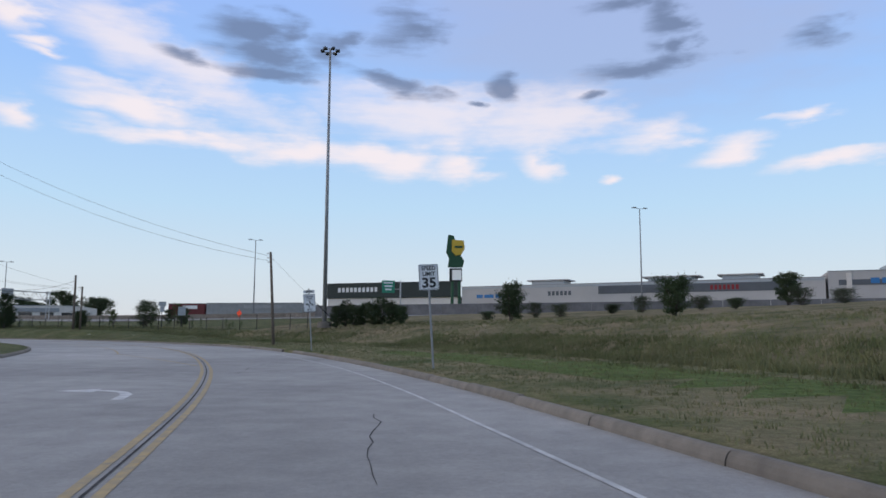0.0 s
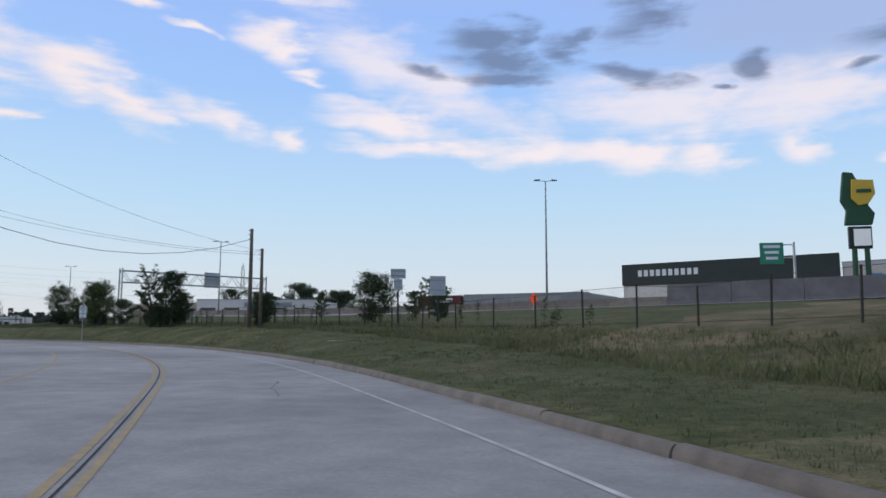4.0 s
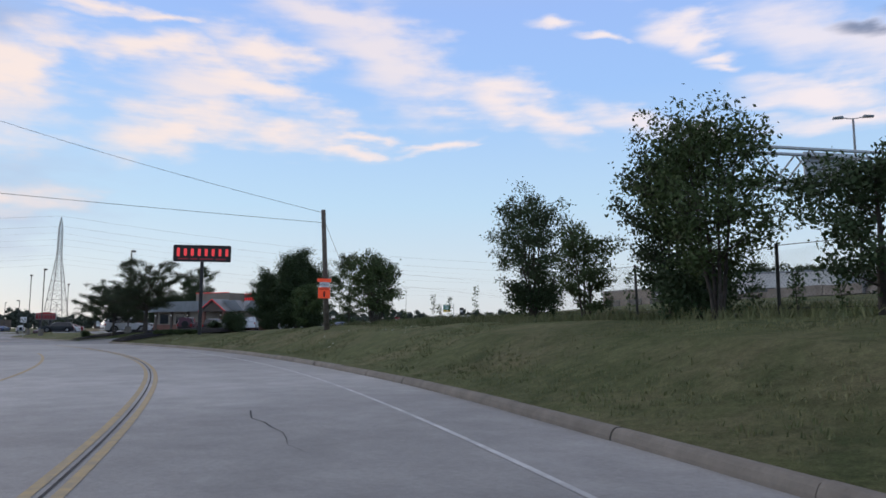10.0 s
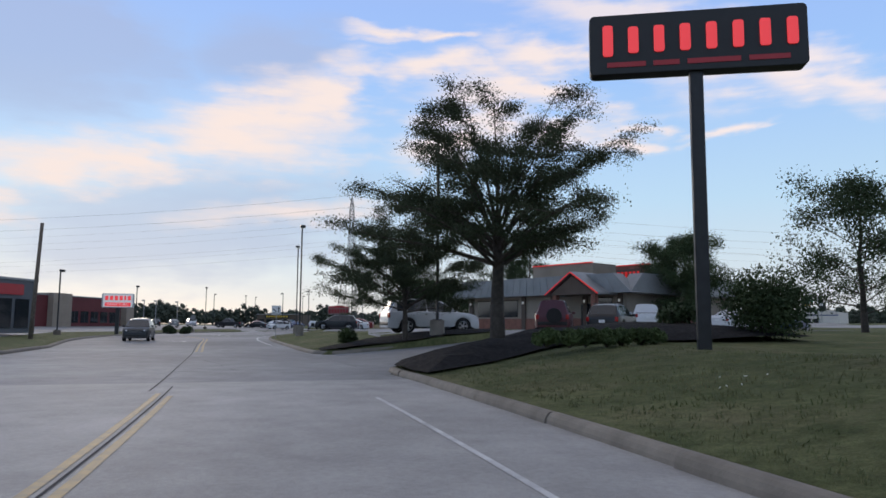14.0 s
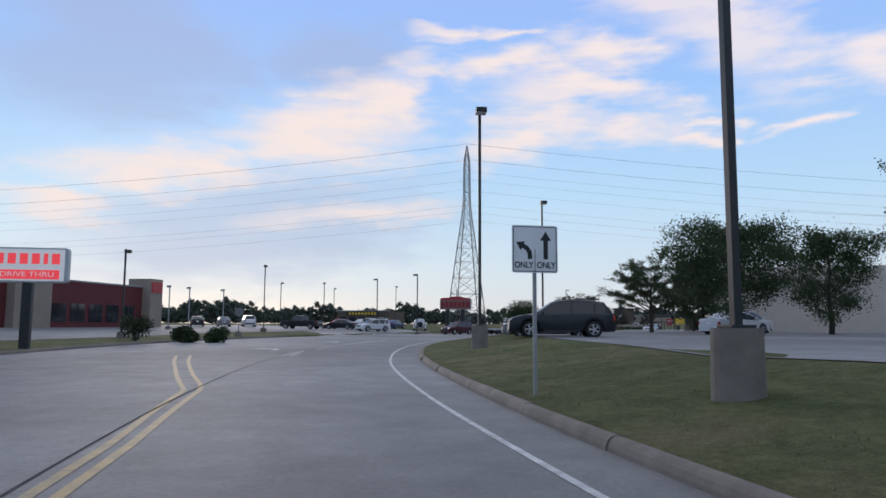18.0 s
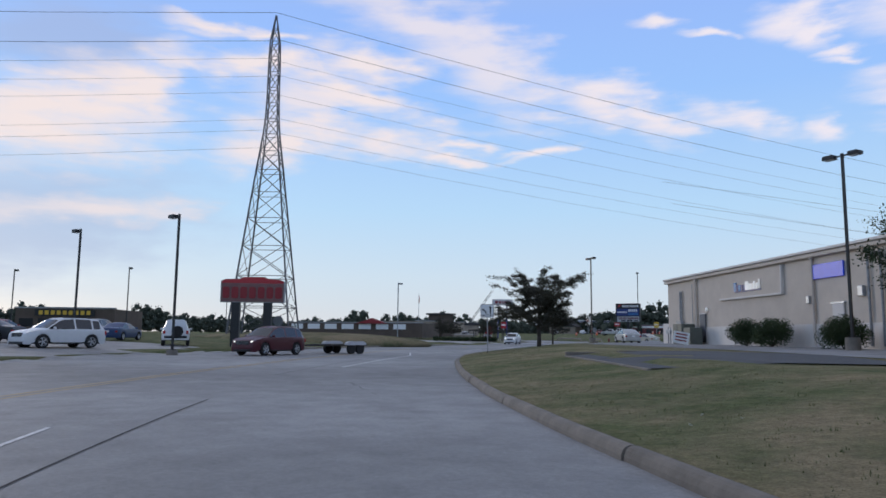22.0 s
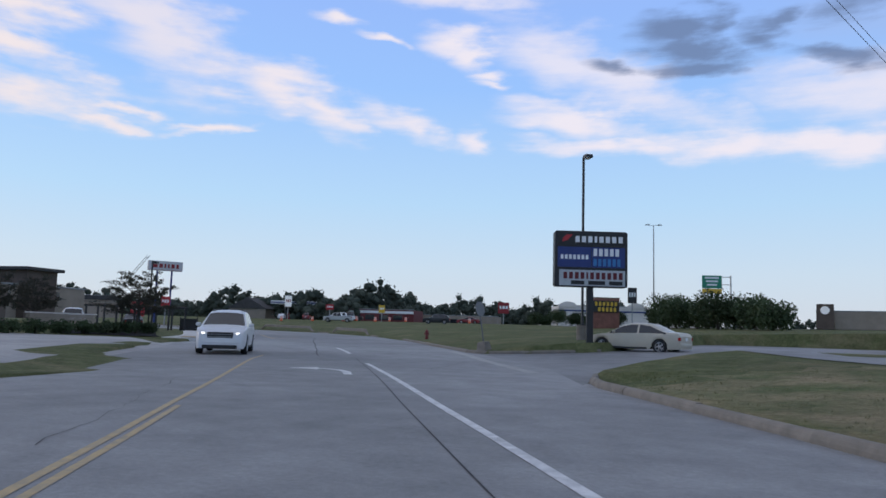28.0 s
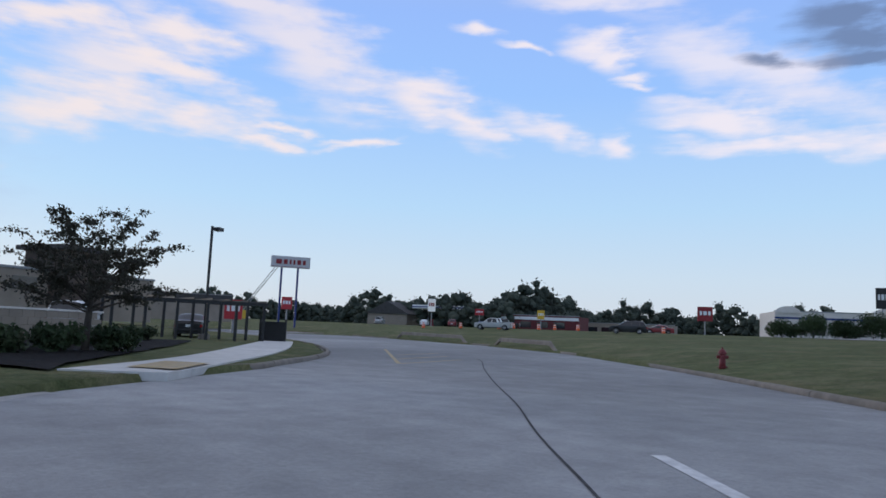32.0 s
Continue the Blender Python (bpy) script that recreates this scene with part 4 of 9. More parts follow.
kerb("kerb_plaza", [(-302.2, 206.0), (-302.45, 199.4), (-303.4, 197.95), (-305.7, 196.65), (-308.0, 196.2), (-309.2, 196.7), (-310.1, 197.6)] + [tuple(q) for q in spline(END_RIGHT[2:], 2.0)], 1, climbs=True)
kerb("kerb_opposite", edge(-60, 300, LEFT_S, LEFT_L, -1), -1)
kerb("kerb_corner", edge(334, 380, LEFT_S, LEFT_L, -1) + [(-308.0, 173.0), (-312.0, 171.0), (-318.0, 168.0)], -1)
kerb("kerb_far_left", [(-331.0, 187.0), (-326.8, 189.6), (-326.0, 192.4), (-328.9, 196.3)] + [tuple(q) for q in spline(END_LEFT[3:], 2.0)], -1)


def paint(name, s0, s1, l, width, material, label, dash=0.0, gap=0.0):
    """A painted line: l is a number or a table of (s, l)."""
    lat = (lambda s: l) if isinstance(l, (int, float)) else (lambda s: float(np.interp(s, [a for a, _ in l], [b for _, b in l])))
    root = thing(name, label, "road marking", kind="structure")
    s = s0
    while s < s1 - 0.05:
        e = min(s1, s + (dash or 7.5))
        st_ = np.linspace(s, e - (0 if dash else 0.02), max(2, int((e - s) / 1.2) + 1))
        part("stripe", strip("stripe", [off(q, lat(q) - width / 2) for q in st_], [off(q, lat(q) + width / 2) for q in st_], 0.005, material), material, root)
        s = e + (gap if dash else 0)
    return root


paint("yellow_line", -60, 197, [(-60, -1.3), (0, -1.3), (24, -1.18), (44, -1.28), (90, -1.44), (200, -1.44)], 0.10, YELLOW, "faded solid yellow centre lane line")
paint("yellow_line", -60, 197.5, [(-60, -1.54), (0, -1.54), (24, -1.45), (44, -1.53), (90, -1.68), (200, -1.68)], 0.10, YELLOW, "faded solid yellow centre lane line")
paint("yellow_line", 27.5, 42, [(27.5, -1.6), (42, -4.9)], 0.11, YELLOW, "faded yellow taper line between lanes")
paint("yellow_line", 42, 176, -4.95, 0.11, YELLOW, "faded solid yellow line of the far lane")
paint("yellow_line", 218, 262.7, [(218, -1.7), (242, -1.94), (248, -2.36), (255, -4.2), (262.7, -6.5)], 0.11, YELLOW, "faded solid yellow lane line")
paint("yellow_line", 218, 262.7, [(218, -1.45), (242, -1.72), (248.5, -2.1), (255, -3.8), (262.7, -5.96)], 0.11, YELLOW, "faded solid yellow lane line")
paint("yellow_line", 296, 350, [(296, -6.6), (324, -4.72), (350, -4.6)], 0.12, YELLOW, "faded yellow line between the directions")
paint("yellow_line", 296, 350, [(296, -6.9), (324, -5.0), (350, -4.9)], 0.12, YELLOW, "faded yellow line between the directions")
paint("yellow_line", 358, 393, [(358, -2.12), (372.7, -2.02), (384, -2.08), (390, -2.05), (393, -1.8)], 0.10, YELLOW, "faded solid yellow lane line")
paint("yellow_line", 358, 376, [(358, -1.94), (372.7, -1.85), (376, -1.87)], 0.09, YELLOW, "faded solid yellow lane line")
paint("white_line", -60, 196, [(-60, 2.6), (10, 2.75), (24, 3.0), (60, 2.7), (92, 2.42), (150, 2.38), (165, 2.25), (200, 2.0)], 0.075, WORNWHITE, "thin worn white edge line")
paint("white_line", 228, 290.5, [(228, 2.35), (245, 2.1), (256, 1.95), (270, 1.85), (290, 1.35)], 0.09, WHITE, "white edge line along the kerb")
paint("white_line", 262.8, 268.3, -2.46, 0.13, WHITE, "short white lane line")
paint("white_line", 263.0, 265.8, -2.15, 0.10, WHITE, "short white lane line")
paint("white_line", 270, 296, [(270, -2.3), (276, -2.45), (285, -2.9), (296, -3.7)], 0.07, WHITE, "thin white lane line along a joint")
paint("white_line", 280.6, 291.4, -2.72, 0.16, WHITE, "thick white lane line")
paint("white_line", 313.5, 331, [(313.5, -1.6), (320.5, -1.13), (324.3, -0.9), (328.2, -0.57), (329.6, -0.6), (331, -0.8)], 0.11, WHITE, "curved white lane line")
paint("white_line", 330.8, 336.5, [(330.8, -0.8), (333, -1.2), (336.5, -1.9)], 0.10, WHITE, "curved white lane line")
paint("white_line", 344, 352, [(344, 0.9), (352, 1.2)], 0.12, WHITE, "short white lane line")
paint("white_line", 358, 388.5, [(358, 2.4), (372.8, 2.15), (388.3, 1.75)], 0.14, WHITE, "thick white lane line")
paint("joint_sealant", 198, 300, [(198, -1.9), (216, -1.8), (255, -2.3), (263, -2.45), (300, -2.6)], 0.035, TAR, "dark sealed joint between road slabs")
paint("joint_sealant", 308, 346, [(308, -2.9), (327, -1.75), (346, -0.2)], 0.03, TAR, "dark sealed joint between road slabs")
paint("joint_sealant", -60, 199, [(-60, -1.42), (0, -1.42), (24, -1.32), (44, -1.40), (90, -1.56), (199, -1.56)], 0.03, TAR, "dark sealed joint between road slabs")
paint("joint_sealant", 355, 391.6, [(355, 1.3), (372.9, 1.45), (391.6, 1.61)], 0.02, TAR, "dark sealed joint between road slabs")


def road_strip(name, points, width, material, label):
    """A painted or sealed line along free points."""
    p = spline(points, 0.8)
    t = np.gradient(p, axis=0)
    t /= np.linalg.norm(t, axis=1)[:, None]
    n = np.stack([t[:, 1], -t[:, 0]], 1) * width / 2
    tagged(new(name, strip(name, [tuple(q) for q in p - n], [tuple(q) for q in p + n], 0.0055, material)), label, "road marking", kind="structure")


road_strip("white_line", [(-310.6, 189.2), (-312.6, 191.2), (-315.6, 194.0)], 0.17, WHITE, "thick worn white lane line")
road_strip("joint_sealant", [(-310.2, 189.0), (-309.0, 190.3), (-307.9, 191.7)], 0.03, TAR, "thin sealed joint across the road")
road_strip("joint_sealant", [(-309.6, 186.2), (-311.6, 188.2), (-314.6, 191.4), (-317.2, 194.0), (-320.0, 197.0), (-323.4, 200.4), (-328.0, 205.2), (-333.0, 210.6), (-335.8, 212.6)], 0.035, TAR, "dark wavering sealed joint in the road")
for a, b in (((-331.0, 204.0), (-333.4, 209.8)), ((-334.0, 206.6), (-336.4, 212.0)), ((-337.4, 209.6), (-339.6, 214.6)), ((-331.0, 204.0), (-344.1, 214.6))):
    road_strip("yellow_chevron", [a, ((a[0] + b[0]) / 2, (a[1] + b[1]) / 2), b], 0.16, YELLOW, "faded yellow hatching stripe on the road")


def lane_arrow(s, l, turn=-1, back=False):
    """A worn white turn arrow painted on a lane: stem, bend and head."""
    bm = B()
    pts = [(0, 0), (0.0, 1.1), (0.15, 1.7), (0.45, 2.1), (0.75, 2.25)]
    left, right = [], []
    for i, q in enumerate(pts):
        d = Vector(pts[min(i + 1, 4)]) - Vector(pts[max(i - 1, 0)])
        d.normalize()
        left.append((q[0] - d.y * 0.11, q[1] + d.x * 0.11))
        right.append((q[0] + d.y * 0.11, q[1] - d.x * 0.11))
    h = heading(s)
    place = Matrix.Translation((*off(s, l), 0.0055)) @ Matrix.Rotation(radians(h + (180 if back else 0)), 4, "Z")
    vs = [[bm.verts.new(place @ Vector((turn * x, y, 0))) for x, y in side] for side in (left, right)]
    for i in range(4):
        bm.faces.new((vs[0][i], vs[0][i + 1], vs[1][i + 1], vs[1][i]))
    bm.faces.new([bm.verts.new(place @ Vector((turn * x, y, 0))) for x, y in ((0.72, 2.75), (0.72, 1.75), (1.55, 2.3))])
    bmesh.ops.recalc_face_normals(bm, faces=bm.faces)
    if sum(f.normal.z for f in bm.faces) < 0:
        bmesh.ops.reverse_faces(bm, faces=list(bm.faces))
    tagged(part("lane_arrow", bm, WHITE), "worn white turn arrow painted on the lane", "road marking", kind="structure")


lane_arrow(383.2, 0.85)
lane_arrow(366.4, 1.25)
lane_arrow(268.6, -4.1)
lane_arrow(283.4, -4.6)
lane_arrow(238.5, -3.2)
lane_arrow(14.3, -2.65)


def cracks():
    """Short wandering cracks and sealed patches in the road's surface."""
    rng = random.Random(21)
    spots = [(110, 0.38, 4.2, 0.0), (22, -0.6, 6, 0.2), (30, -0.9, 5, -0.2), (72, 0.9, 4, 0.1), (88, -0.4, 3.5, 0.3), (140, 0.6, 4, -0.1), (165, 0.5, 5, 0.15), (204, -0.2, 6, -0.1),
             (228, 0.3, 5, 0.1), (262, 0.5, 4, 0.0), (278, 0.2, 5, 0.2), (301, 0.6, 4, -0.2), (318, 0.9, 3, 0.3), (336, 1.2, 4, 0.0), (383, -1.2, 3, 0.5), (379, -0.8, 2, -0.6), (372.5, -2.6, 9, -0.02), (386, 3.2, 4, 0.4), (391, 3.0, 3, 0.2), (197, -1.5, 1.2, 1.5), (197.5, -1.1, 1.0, 1.5), (360, 0.8, 4, 0.1), (350, 0.2, 3, 0.3), (6, 0.8, 5, 0.1), (45, 0.2, 5, 0.2), (56, -0.8, 4, -0.2)]
    for s0, l0, ln, drift in spots:
        n = max(4, int(ln / 0.45))
        v, f = [], []
        l, w = l0, 0.006
        for i in range(n + 1):
            l += rng.uniform(-0.10, 0.10) + drift * ln / n
            w = max(0.002, min(0.012, w + rng.uniform(-0.004, 0.004)))
            s = s0 + ln * i / n * (1.0 if abs(drift) < 1 else 0.25)
            v += [(*off(s, l - w), 0.004), (*off(s, l + w), 0.004)]
            if i:
                f.append((2 * i - 2, 2 * i - 1, 2 * i + 1, 2 * i))
        tagged(new("road_crack", mesh_from("road_crack", v, f, TAR)), "dark wandering crack in the road surface", "road crack", kind="structure")


cracks()

road_strip("gutter_apron", [(-299.6, 184.6), (-302.8, 188.2), (-304.8, 190.5), (-307.6, 194.0), (-311.0, 197.7)], 0.42, ASPHALT, "pale worn concrete gutter across an entrance")

def sweep(bm, pts, radii, n=6):
    """One continuous round bar through the points."""
    rings = []
    pts = [Vector(p) for p in pts]
    for i, p in enumerate(pts):
        d = (pts[min(i + 1, len(pts) - 1)] - pts[max(i - 1, 0)]).normalized()
        q = d.to_track_quat("Z", "Y")
        rings.append([bm.verts.new(p + q @ Vector((radii[i] * math.cos(6.283 * k / n), radii[i] * math.sin(6.283 * k / n), 0))) for k in range(n)])
    for a, b in zip(rings, rings[1:]):
        for k in range(n):
            bm.faces.new((a[k], a[(k + 1) % n], b[(k + 1) % n], b[k]))
    bm.faces.new(rings[0][::-1])
    bm.faces.new(rings[-1])
    return bm


# ---------------------------------------------------------------- trees and shrubs


def leaf_cards(name, c, size, material, rng):
    """Small leaf cards, each with its middle at one of the points c."""
    count = len(c)
    a = rng.normal(size=(count, 3)) + np.array([0, 0, 0.2])
    a /= np.linalg.norm(a, axis=1)[:, None]
    b = np.cross(a, rng.normal(size=(count, 3)))
    b /= np.linalg.norm(b, axis=1)[:, None]
    sz = size * (0.6 + 0.8 * rng.rand(count))[:, None]
    a, b = a * sz, b * sz * 0.55
    v = np.stack([c - a, c + b * 0.9, c + a, c - b], 1).reshape(-1, 3)
    me = bpy.data.meshes.new(name)
    me.vertices.add(len(v))
    me.vertices.foreach_set("co", v.ravel())
    me.loops.add(count * 4)
    me.loops.foreach_set("vertex_index", np.arange(count * 4))
    me.polygons.add(count)
    me.polygons.foreach_set("loop_start", np.arange(0, count * 4, 4))
    me.update()
    me.materials.append(material)
    return me


def leaf_cloud(name, blobs, count, size, material, seed, squash=0.85):
    """Leaf cards gathered in uneven clumps round the blobs (x, y, z, radius)."""
    rng = np.random.RandomState(seed)
    w = np.array([b[3] ** 2.2 for b in blobs])
    bl = np.array(blobs)[rng.choice(len(blobs), count, p=w / w.sum())]
    d = rng.normal(size=(count, 3))
    d /= np.linalg.norm(d, axis=1)[:, None]
    rad = bl[:, 3] * (0.1 + 1.05 * rng.rand(count) ** 0.6)
    return leaf_cards(name, bl[:, :3] + d * rad[:, None] * np.array([1, 1, squash]), size, material, rng)


def bar_mesh(name, segs, material, n=5):
    """Tapered bars (from, to, radius, radius) in one mesh."""
    V, F = [], []
    ring = np.array([(math.cos(6.2832 * q / n), math.sin(6.2832 * q / n)) for q in range(n)])
    for p, q, r0, r1 in segs:
        p, q = np.array(p), np.array(q)
        d = q - p
        d = d / (np.linalg.norm(d) + 1e-9)
        e = np.cross(d, (0.0, 0.0, 1.0) if abs(d[2]) < 0.9 else (1.0, 0.0, 0.0))
        e /= np.linalg.norm(e)
        g = np.cross(d, e)
        k = len(V) * 2 * n
        V.append(np.concatenate([p + r0 * (ring[:, :1] * e + ring[:, 1:] * g), q + r1 * (ring[:, :1] * e + ring[:, 1:] * g)]))
        F += [(k + i, k + (i + 1) % n, k + n + (i + 1) % n, k + n + i) for i in range(n)]
        F.append(tuple(k + n + i for i in range(n)))
    return mesh_from(name, np.concatenate(V), F, material, smooth=True)


def tree(label, x, y, h, spread, material=LEAF, seed=1, stem=0.28, trunk_r=0.14, stems=1, leaves=3500, leaf=0.2, z=None, dense=1.0, name="tree", spray=False, turn=None):
    """Tapered leaders with branches all the way up, twigs on them and leaves along the twigs. stem: the bare share of the height; spray: a vase shape with arching tips."""
    rng = random.Random(seed)
    gz = ground(x, y) if z is None else z
    root = thing(name, label, "tree", pose(x, y, gz - 0.05, 0, 0, rng.uniform(0, 360) if turn is None else turn))
    trunk, limbs, twigs = [], [], []
    for k in range(stems):
        a0 = k * 6.283 / stems + rng.uniform(-0.4, 0.4)
        out = 0.0 if stems == 1 else spread * rng.uniform(0.22, 0.42)
        hk = h * (0.97 if stems == 1 else rng.uniform(0.80, 0.98))
        r0 = trunk_r * (1.2 if stems == 1 else 0.8)
        line = [np.array((math.cos(a0) * (0.08 * (stems > 1) + out * f) + rng.uniform(-.05, .05) * h * f * (1 - f), math.sin(a0) * (0.08 * (stems > 1) + out * f) + rng.uniform(-.05, .05) * h * f * (1 - f), hk * f)) for f in (0.0, 0.14, 0.3, 0.48, 0.66, 0.83, 1.0)]
        reach = 7 if not spray else 4
        for i in range(reach - 1):
            trunk.append((line[i], line[i + 1], r0 * (1 - 0.145 * i), r0 * (1 - 0.145 * (i + 1))))
        nb = (26 if stems == 1 else 15) if not spray else 32
        for j in range(nb):
            t = (j + rng.uniform(0.1, 0.9)) / nb
            f = stem + (0.95 - stem) * t
            if spray:
                f = stem * 0.92 + (0.50 - stem * 0.92) * t
            base = np.array([np.interp(f, (0.0, 0.14, 0.3, 0.48, 0.66, 0.83, 1.0), [p[c] for p in line]) for c in range(3)])
            az = j * 2.4 + seed + rng.uniform(-0.45, 0.45)
            way = np.array((math.cos(az), math.sin(az), 0.0))
            if spray:
                ln = spread * rng.uniform(0.55, 1.0) * (1.0 - 0.50 * t * t)
                high = h * (stem + (1 - stem) * min(1.0, 0.16 + 0.84 * t + rng.uniform(-0.12, 0.12)))
                up = max(0.1, high - base[2])
            else:
                prof = max(0.14, math.sin(math.pi * (0.20 + 0.78 * t))) ** 0.85
                ln = max(0.18 * spread, spread * prof * rng.uniform(0.72, 1.08) - 0.6 * out)
                up = min(ln * math.tan(radians(20 + 38 * t + rng.uniform(-14, 14))), h - base[2])
            end = base + way * ln + np.array((0, 0, up))
            mid = base + way * ln * 0.48 + np.array((0, 0, up * (0.60 if spray else 0.42)))
            rb = max(0.012, trunk_r * (0.42 if spray else 0.30) * (1 - 0.6 * t))
            limbs += [(base, mid, rb, rb * 0.6), (mid, end, rb * 0.6, rb * 0.2)]
            twigs += [(mid, end)] if spray else [(base + (mid - base) * 0.5, mid), (mid, end), (mid, end)]
            for q in range(7):
                u = rng.uniform(0.25, 1.0)
                p = base + (mid - base) * (u * 2) if u < 0.5 else mid + (end - mid) * (u * 2 - 1)
                b2 = az + rng.choice((-1, 1)) * rng.uniform(0.4, 1.4)
                l2 = (0.16 + 0.26 * rng.random()) * max(ln, spread * 0.45)
                e2 = p + np.array((math.cos(b2) * l2, math.sin(b2) * l2, l2 * rng.uniform(-0.1, 0.55)))
                e2[2] = min(e2[2], h)
                limbs.append((p, e2, rb * 0.3, rb * 0.1))
                twigs += [(p, e2), (e2, e2)]
                for w in range(2):
                    b3 = b2 + rng.uniform(-1.0, 1.0)
                    l3 = l2 * rng.uniform(0.35, 0.75)
                    p3 = p + (e2 - p) * rng.uniform(0.4, 1.0)
                    e3 = p3 + np.array((math.cos(b3) * l3, math.sin(b3) * l3, l3 * (rng.uniform(-0.45, 0.25) if spray else rng.uniform(-0.2, 0.5))))
                    e3[2] = min(e3[2], h)
                    limbs.append((p3, e3, rb * 0.14, rb * 0.06))
                    twigs.append((p3, e3))
    part("trunk", bar_mesh("trunk", trunk, BARK, 9), BARK, root)
    part("limb", bar_mesh("limb", limbs, BARK, 4), BARK, root)
    nrg = np.random.RandomState(seed)
    tw = np.array([(*p, *q) for p, q in twigs])
    weight = np.linalg.norm(tw[:, 3:] - tw[:, :3], axis=1) + 0.05 * spread
    weight *= 0.35 + nrg.rand(len(tw))
    count = int(leaves * 3.4)
    pick = nrg.choice(len(tw), count, p=weight / weight.sum())
    c = tw[pick, :3] + (tw[pick, 3:] - tw[pick, :3]) * nrg.rand(count, 1)
    sigma = spread * (0.042 if spray else 0.092) * dense ** 1.5
    c = c + nrg.normal(size=(count, 3)) * sigma * np.array([1, 1, 0.7 if spray else 0.8])
    c[:, 2] = np.clip(c[:, 2], 0.08, None)
    part("crown", leaf_cards("crown", c, leaf * 0.42, material, nrg), material, root)
    return root


def shrub(label, x, y, w, h, material=LEAF, seed=3, leaves=1600, leaf=0.09, name="shrub", z=None):
    """A clipped bush: a dense lump of small leaves on short stems."""
    rng = random.Random(seed)
    gz = ground(x, y) if z is None else z
    root = thing(name, label, "shrub", pose(x, y, gz, 0, 0, rng.uniform(0, 360)))
    stems = B()
    for k in range(5):
        a = k * 1.257
        tube(stems, (0, 0, -0.05), (math.cos(a) * w * 0.25, math.sin(a) * w * 0.25, h * 0.7), 0.035, 0.012, 5)
    part("stem", stems, BARK, root)
    blobs = [(0, 0, h * 0.5, min(w, h) * 0.46)]
    for k in range(9):
        a = k * 0.7 + rng.uniform(-.3, .3)
        blobs.append((math.cos(a) * w * 0.24, math.sin(a) * w * 0.24, h * rng.uniform(0.32, 0.68), min(w, h) * 0.32))
    part("foliage", leaf_cloud("foliage", blobs, leaves, leaf, material, seed, squash=1.0), material, root)
    return root


# ---------------------------------------------------------------- poles, lamps, signs


def shoebox_lamp(x, y, top, rz, label, heads=1, block=0.0, material=BRONZE, z=None):
    """A square steel mast with shoebox luminaires, on a round concrete footing."""
    gz = ground(x, y) if z is None else z
    root = thing("parking_lot_lamp", label, "street lamp", pose(x, y, gz, 0, 0, rz))
    if block:
        bm = B()
        bmesh.ops.create_cone(bm, cap_ends=True, segments=20, radius1=0.33, radius2=0.31, depth=block + 0.3)
        bmesh.ops.translate(bm, vec=(0, 0, block / 2 - 0.15), verts=bm.verts)
        part("footing", bm, CONCRETE, root, "round concrete footing", smooth=False)
    h = top - gz
    part("base_plate", cube(0.34, 0.34, 0.04, 0, 0, block, 0.008), material, root)
    pole = B()
    r = bmesh.ops.create_cube(pole, size=1)
    bmesh.ops.transform(pole, matrix=Matrix.Translation((0, 0, (h + block) / 2)) @ Matrix.Diagonal((0.11, 0.11, h - block, 1)), verts=r["verts"])
    part("mast", pole, material, root)
    for k in range(heads):
        sg = 1 if k == 0 else -1
        part("arm", cube(0.35, 0.06, 0.06, sg * 0.22, 0, h - 0.14), material, root)
        head = prism([(sg * 0.35, h - 0.2), (sg * 0.9, h - 0.2), (sg * 0.9, h - 0.05), (sg * 0.82, h), (sg * 0.38, h)], 0.4, 0.015)
        hd = part("luminaire", head, material, root)
        part("lens", cube(0.44, 0.3, 0.02, sg * 0.62, 0, h - 0.222), SIGNWHITE, hd)
    return root


def highway_lamp(x, y, z, top, rz, label):
    """A tall galvanised mast with two cobra heads."""
    root = thing("highway_lamp", label, "street lamp", pose(x, y, z, 0, 0, rz))
    h = top - z
    part("mast", tube(B(), (0, 0, -0.3), (0, 0, h), 0.14, 0.07, 10), DULLSTEEL, root, smooth=True)
    for sg in (1, -1):
        part("arm", tube(B(), (0, 0, h - 0.05), (sg * 0.75, 0, h + 0.08), 0.035), DULLSTEEL, root)
        part("luminaire", prism([(sg * 0.6, h + 0.02), (sg * 1.35, h + 0.02), (sg * 1.3, h + 0.14), (sg * 0.7, h + 0.2)], 0.32, 0.02), DULLSTEEL, root)
    return root


def wood_pole(x, y, top, label, lean=(0, 0), r=0.15, arms=0, z=None):
    gz = ground(x, y) if z is None else z
    root = thing("utility_pole", label, "utility pole", pose(x, y, gz))
    h = top - gz
    part("pole", tube(B(), (0, 0, -0.4), (lean[0], lean[1], h), r, r * 0.72, 10), WOOD, root, smooth=True)
    for k in range(3):
        f = 1 - (0.12 + 0.35 * k) / h
        part("insulator", tube(B(), (lean[0] * f - 0.12, lean[1] * f, h * f), (lean[0] * f - 0.28, lean[1] * f, h * f + 0.05), 0.05, 0.03, 8), SIGNGREY, root)
    return root


